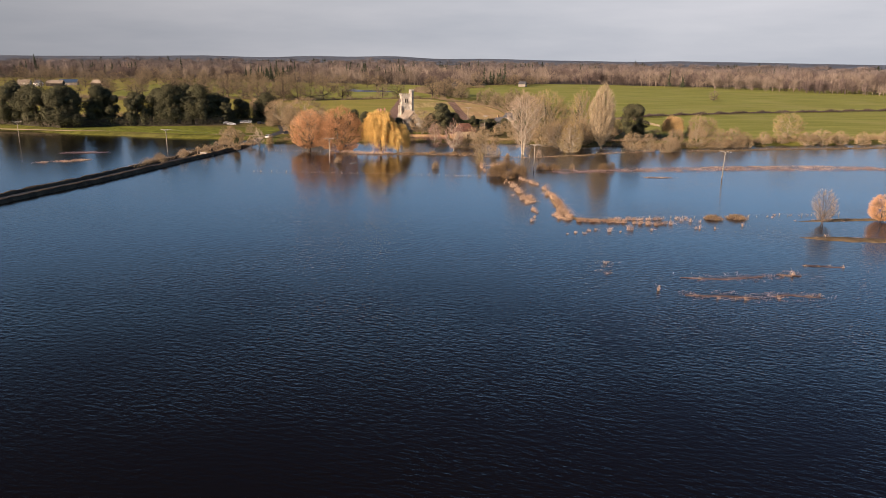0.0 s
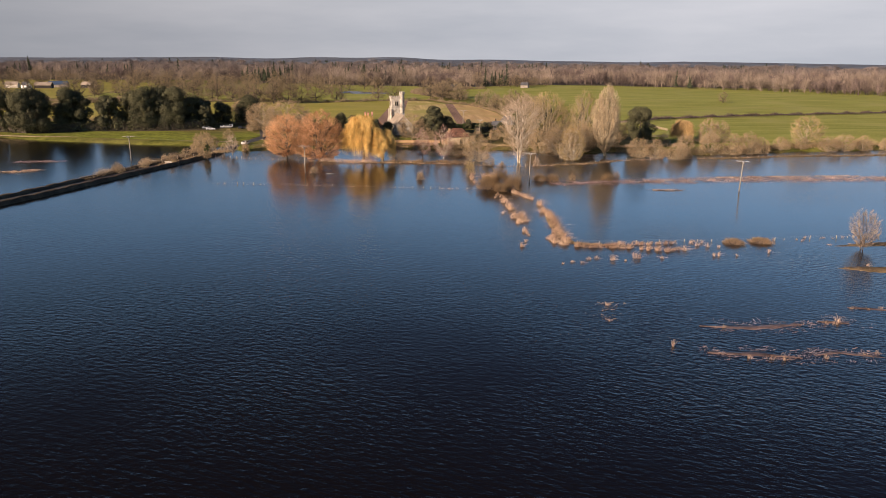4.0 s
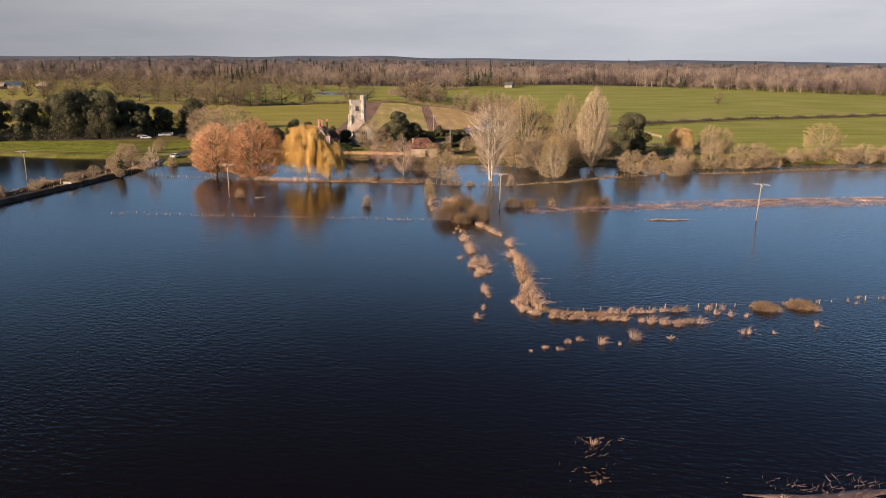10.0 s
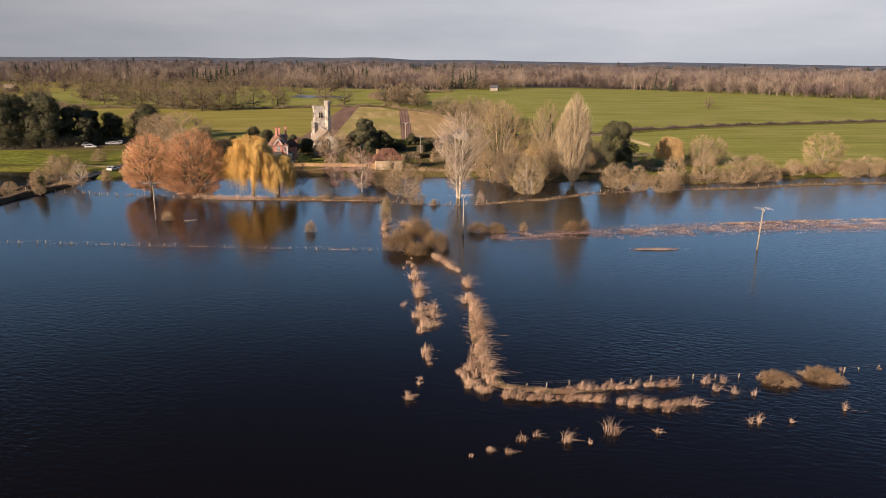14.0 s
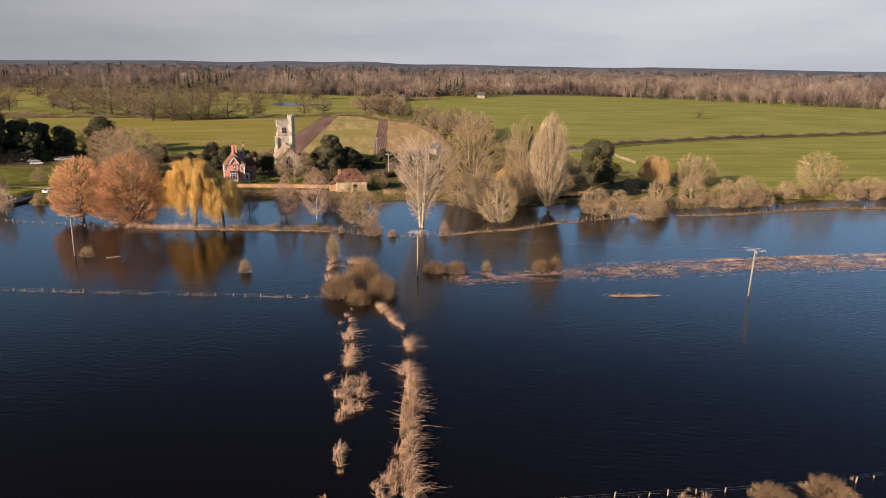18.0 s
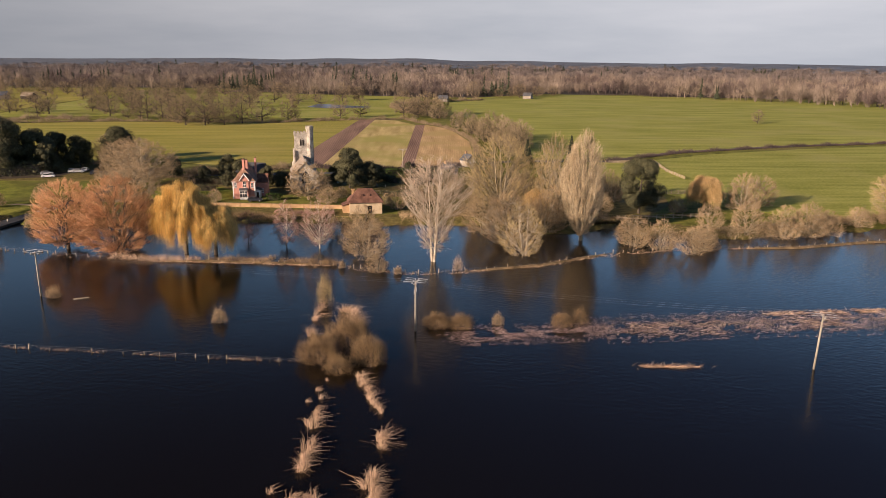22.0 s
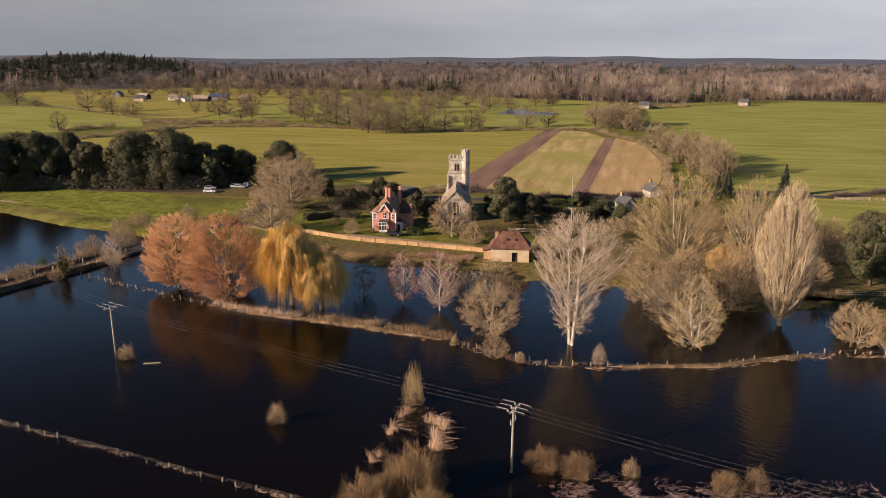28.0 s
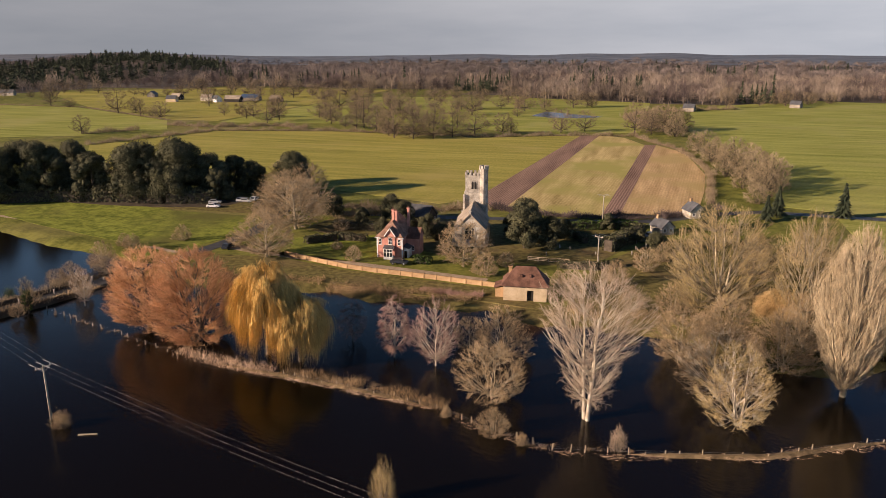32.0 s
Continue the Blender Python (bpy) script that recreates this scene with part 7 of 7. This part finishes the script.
P_DARK, P_SILVER, P_WHITE = car_paint("dark_blue_paint", (0.02, 0.025, 0.035)), car_paint("silver_paint", (0.4, 0.41, 0.42)), car_paint("white_car_paint", (0.75, 0.75, 0.74))
c0 = car("car", pose(-50.9, 61.6, LAND + 0.05, 0, 0, 5), P_DARK, "dark car parked in front of the house")
c1 = car("car", pose(-125.2, 114.8, LAND, 0, 0, 10), P_SILVER, "silver car parked among dark trees")
c2 = car("car", pose(-103.5, 45.4, LAND + 0.05, 0, 0, 75), P_WHITE, "white car parked by the lane")
c3 = car("car", pose(6.2, 106.6, LAND, 0, 0, 60), P_SILVER, "silver car parked beside the cottage")
for x, y, t, c in ((-130.7, 104, 15, c2), (-127.9, 115.8, 100, c1), (-118, 111, 95, c0), (-124, 118, 100, c2), (-134, 110, 20, c1), (-98, 62, 95, c0)):
    copy_thing(c, pose(x, y, LAND, 0, 0, t))

# ---- churchyard ----
rg = random.Random(4)
for k in range(34):
    x, y = rg.uniform(-20, 8), rg.uniform(78, 104)
    if k < 9:
        x, y = -33 + k * 0.9, 109 + rg.uniform(-0.4, 0.4)
    w, h = rg.uniform(0.5, 0.75), rg.uniform(0.7, 1.2)
    ob = part("gravestone", prism([(-w / 2, -0.2), (w / 2, -0.2), (w / 2, h * 0.75), (w * 0.25, h), (-w * 0.25, h), (-w / 2, h * 0.75)], -0.07, 0.07), STONE if k % 3 else STONE_DARK)
    ob.matrix_basis = pose(x, y, LAND, rg.uniform(-6, 6), rg.uniform(-4, 4), 90 + rg.uniform(-15, 15) if k >= 9 else -10)
    tagged(ob, "weathered upright gravestone in the churchyard grass", "gravestone", "gravestones")
leaf_hedge([(-80.9, 71.8), (-74.7, 78.5), (-66.5, 79.1)], 1.6, 1.9, LEAF_DARK, "clipped dark green garden hedge", 110, 81)
leaf_hedge([(-47.7, 63.5), (-43.6, 63.9)], 1.4, 1.8, LEAF_IVY, "clipped green hedge beside the house", 150, 82)
leaf_hedge([(-4.1, 87.4), (-0.2, 98.1), (3.7, 108.8)], 3.0, 3.4, LEAF_DARK, "tall dark clipped churchyard hedge", 120, 83)
leaf_hedge([(-16.1, 108.1), (-6.1, 112.4), (1.7, 114.8)], 2.4, 2.4, LEAF_IVY, "green hedge beside the village lane", 110, 86)
leaf_hedge([(-78.9, 89.9), (-66.5, 91.2)], 2.0, 2.2, LEAF_DARK, "dark clipped hedge behind the lawn", 110, 94)
leaf_hedge([(-66.6, 97.3), (-52.3, 98.4)], 2.2, 2.6, LEAF_DARK, "dark clipped hedge beside the outbuilding", 110, 95)
leaf_hedge([(-14, 70.1), (-6, 70.6), (-0.1, 75.2)], 1.6, 1.6, LEAF_DARK, "low dark hedge by the churchyard", 100, 96)
leaf_hedge([(-24, 104.7), (-14.1, 101), (-10.1, 93.7)], 2.0, 2.0, LEAF_DARK, "dark hedge among the graves", 100, 97)
hedge("scrub", [(-112.4, 102.3), (-97.7, 117.7), (-70.8, 115.9), (-58.4, 111)], 4, 3.0, TW_OAK, "brown hedge and scrub behind the lawns", 40, 0.045, 84)
hedge("scrub", [(-25.9, 44.7), (-33.9, 44.1), (-39.9, 45.4)], 2.5, 1.8, TW_BIRCH, "red-brown dogwood scrub below the wall", 80, 0.026, 85)
sheet("lawn", [(-90, 74), (-82, 80), (-67, 86), (-60, 78), (-59.5, 66), (-63, 60), (-80, 59.5), (-90, 64)], LAWN, 0.05, "bright green garden lawn", "lawn")

leaf_hedge([(-262, 112), (-236, 104), (-206, 88), (-188, 98), (-168, 104), (-150, 106), (-136, 112)], 6.0, 4.2, LEAF_DARK, "dark evergreen undergrowth below the grove", 60, 99, 0.4)
hedge("scrub", [(-60, 42), (-50, 42.5), (-38, 43.5), (-26, 44)], 4.5, 1.3, TW_BUSH, "tangled red-brown scrub on the shore below the wall", 70, 0.024, 65)
hedge("scrub", [(-96, 40), (-84, 40), (-72, 43), (-62, 44)], 4, 1.4, TW_BUSH, "tangled red-brown scrub on the shore by the willows", 60, 0.024, 66)
# village planting
for i, (x, y, sz) in enumerate(((-62.5, 97.1, 0.5), (-68.6, 103.5, 0.55), (-74.8, 95.8, 0.45), (-46.1, 81.9, 0.4), (-64.5, 85, 0.35), (-30, 93, 0.6), (-19, 86.3, 0.55), (-16, 96.1, 0.4), (3.7, 98.8, 0.3), (7.7, 90.6, 0.35), (-52.2, 86.3, 0.45), (-6.1, 111.4, 0.4), (21.3, 119.4, 0.45), (-87.3, 102.7, 0.5))):
    put_copy(evg[i % 3], x, y, i * 51, sz * 0.78)
for i, (x, y, sz) in enumerate(((-77.9, 87.8, 0.45), (-70.6, 69.2, 0.3), (-62.3, 60.6, 0.42), (-28.9, 58.9, 0.6), (-25.9, 66.7, 0.4), (-12, 56, 0.4), (-9, 49.9, 0.55), (-0.1, 61.4, 0.6), (5.8, 72.9, 0.6), (9.7, 82.6, 0.55), (3.9, 45.3, 0.5), (11.7, 45.9, 0.7), (-101.8, 89.3, 0.5), (-110.2, 98, 0.55), (-97.5, 64.5, 0.45), (17.4, 97.9, 0.5), (25.2, 105.3, 0.6), (31, 89.2, 0.8), (42.6, 88.5, 0.9), (50.3, 74.3, 0.9), (48.4, 58.8, 0.9), (29.1, 75.5, 0.7), (56, 62.3, 0.8), (59.8, 79.6, 0.8), (46.5, 41.3, 0.7), (-114.3, 65.4, 0.5), (-120.6, 53.4, 0.45), (-124.9, 55.6, 0.4))):
    put_copy((bushy, bushy2)[i % 2], x, y, i * 67, sz)


def spruce(x, y, h, seed):
    root = thing("spruce_tree", at(x, y), label="dark green garden spruce with tiered boughs", category="tree", group="spruces")
    v, f = tube_arrays([(0, 0, -0.3)], [(0, 0, h)], [0.22], [0.03], 6)
    link("trunk", mesh_data("trunk", v, f, BARK_DARK, True), root)
    v, f = spruce_template(seed, 300, h * 0.34, h)
    tagged(link("crown", mesh_data("crown", v, f, LEAF_CON), root), kind="stuff")


spruce(42.5, 142.5, 10, 501)
spruce(61.6, 147.7, 11, 502)
spruce(38.7, 135.8, 8, 503)
rail_fence([(-21.9, 73.5), (-12, 73.9)], "pale post-and-rail fence in the churchyard", 1.0)
hedge("scrub", [(-8, 39.9), (3.9, 41.4), (15.6, 42.8), (29.2, 40.2), (42.7, 37.6), (54.2, 37.1)], 6, 1.5, TW_GREY, "rough brown scrub on the garden shore", 60, 0.022, 89)
hedge("scrub", [(-60.2, 42.3), (-44, 40.6), (-27.9, 41.8)], 3, 0.8, REED_DARK, "rough dry grass below the garden wall", 90, 0.022, 90)
tree("ash_tree", at(-103, 17.7), crown_tree(91, 9.0, wide(2.4, [(0.15, 0.4), (0.4, 1.0), (0.7, 0.9), (1.0, 0.2)]), 1, 0.16, 0.2, 1.3, 20, 140, 1400, 0.9, 0.018, 0.4), BARK_WHITE, TW_PALE, "small pale bare tree in shallow water by the lane", group="lane trees")
put_copy(bushy, -115.2, 37.7, 20, 0.6)
put_copy(bushy2, -119.4, 31.7, 90, 0.5)
part_rail = thing("bridge_parapet", label="low white parapet of a small lane bridge", category="bridge")
for (x0, y0, x1, y1) in ((-126.4, -3, -124.0, -3.6), (-120.4, -5.9, -118.0, -6.6)):
    ang, ln = math.atan2(y1 - y0, x1 - x0), math.hypot(x1 - x0, y1 - y0)
    part("parapet", boxes((0, -0.18, -0.5, ln, 0.18, 1.15), (-0.1, -0.25, 1.15, ln + 0.1, 0.25, 1.3), bevel=0.03), STONE, part_rail).matrix_basis = Matrix.Translation((x0, y0, 0.2)) @ Matrix.Rotation(ang, 4, "Z")
ivy_stem = tree("ash_tree", at(-110.4, 11.0), crown_tree(95, 8.0, [(0.1, 0.5), (0.3, 1.2), (0.6, 1.7), (0.85, 1.3), (1.0, 0.4)], 1, 0.22, 0.1, 1.6, 14, 90, 700, 0.8, 0.02, 0.4), BARK_DARK, TW_OLIVE, "dead tree wrapped in dark ivy beside the causeway", group="lane trees")
v, f = leafy(96, 5.6, 1.3, 12, 160, 0.2, 0.05)
tagged(link("ivy", mesh_data("ivy", v, f, LEAF_IVY), ivy_stem), kind="stuff")
put_copy(bushy, -118.0, 25.9, 80, 0.42, z=0.3)
put_copy(bushy2, -118.9, 41.0, 20, 0.7, z=0.3)
mound("reed_heap", [(-121, 26.8), (-118.8, 28.9), (-116.6, 31.2), (-115.4, 33.4)], 4.2, 1.5, BANK, "long heap of cut reed and brushwood beside the causeway", "heap", 97)
hedge("brushwood", [(-120.6, 27.2), (-118.6, 29.1), (-115.8, 32.6)], 3.0, 1.7, REED_DARK, "cut brown reed and brushwood heaped on the bank", 110, 0.025, 98, base=0.4)
flattened("flattened_reeds", [(-126, 2), (-123.5, 9), (-121.5, 17)], 1.6, REED, "pale straw drifting beside the causeway", 260, 45, (0.5, 1.6), 0.03)


def marker_post(x, y, h, mat, label):
    root = thing("marker_post", Matrix.Translation((x, y, 0.25)), label=label, category="post", group="lane posts")
    part("post", boxes((-0.13, -0.13, -0.6, 0.13, 0.13, h), bevel=0.03), mat, root)
    part("cap", boxes((-0.16, -0.16, h, 0.16, 0.16, h + 0.08), bevel=0.02), mat, root)


for x, y, h, mt in ((-112.2, 27.4, 1.0, STONE), (-110.4, 31.6, 1.0, STONE), (-108.9, 36.2, 1.0, STONE), (-114.2, 21.3, 1.0, STONE), (-116.2, 14.2, 1.0, STONE), (-115.2, 26.6, 1.0, STONE), (-113.6, 31.5, 0.9, STONE), (-118.2, 11.0, 1.0, STONE), (-120.4, 3.2, 1.0, STONE)):
    marker_post(x, y, h, mt, "pale stone marker post beside the causeway lane")
marker_post(-114.4, 31.6, 1.6, BARK_DARK, "dark wooden gatepost beside the causeway lane")
rail_fence([(-121.8, -4.5), (-119.8, 2.2), (-117.9, 8.6)], "low rail fence along the causeway lane", 0.9)
flattened("flattened_reeds", [(-169.6, -22.5), (-163.4, -19.8), (-157.5, -15.6)], 1.6, REED, "tawny reed islet in the flood beyond the causeway", 900, 46, (0.5, 1.5), 0.04)
flattened("flattened_reeds", [(-171.5, 2.4), (-158.9, 4.1)], 1.6, REED_WET, "dark sodden reed islet beyond the causeway", 600, 47, (0.5, 1.5), 0.04)
bm = bmesh.new()
tagged(part("driftwood_log", cyl(bm, (-65.6, -24.5, 0.02), (-63.2, -23.6, 0.1), 0.16, 0.11, 8), BARK_PALE), "pale driftwood log floating in the dark flood", "log")
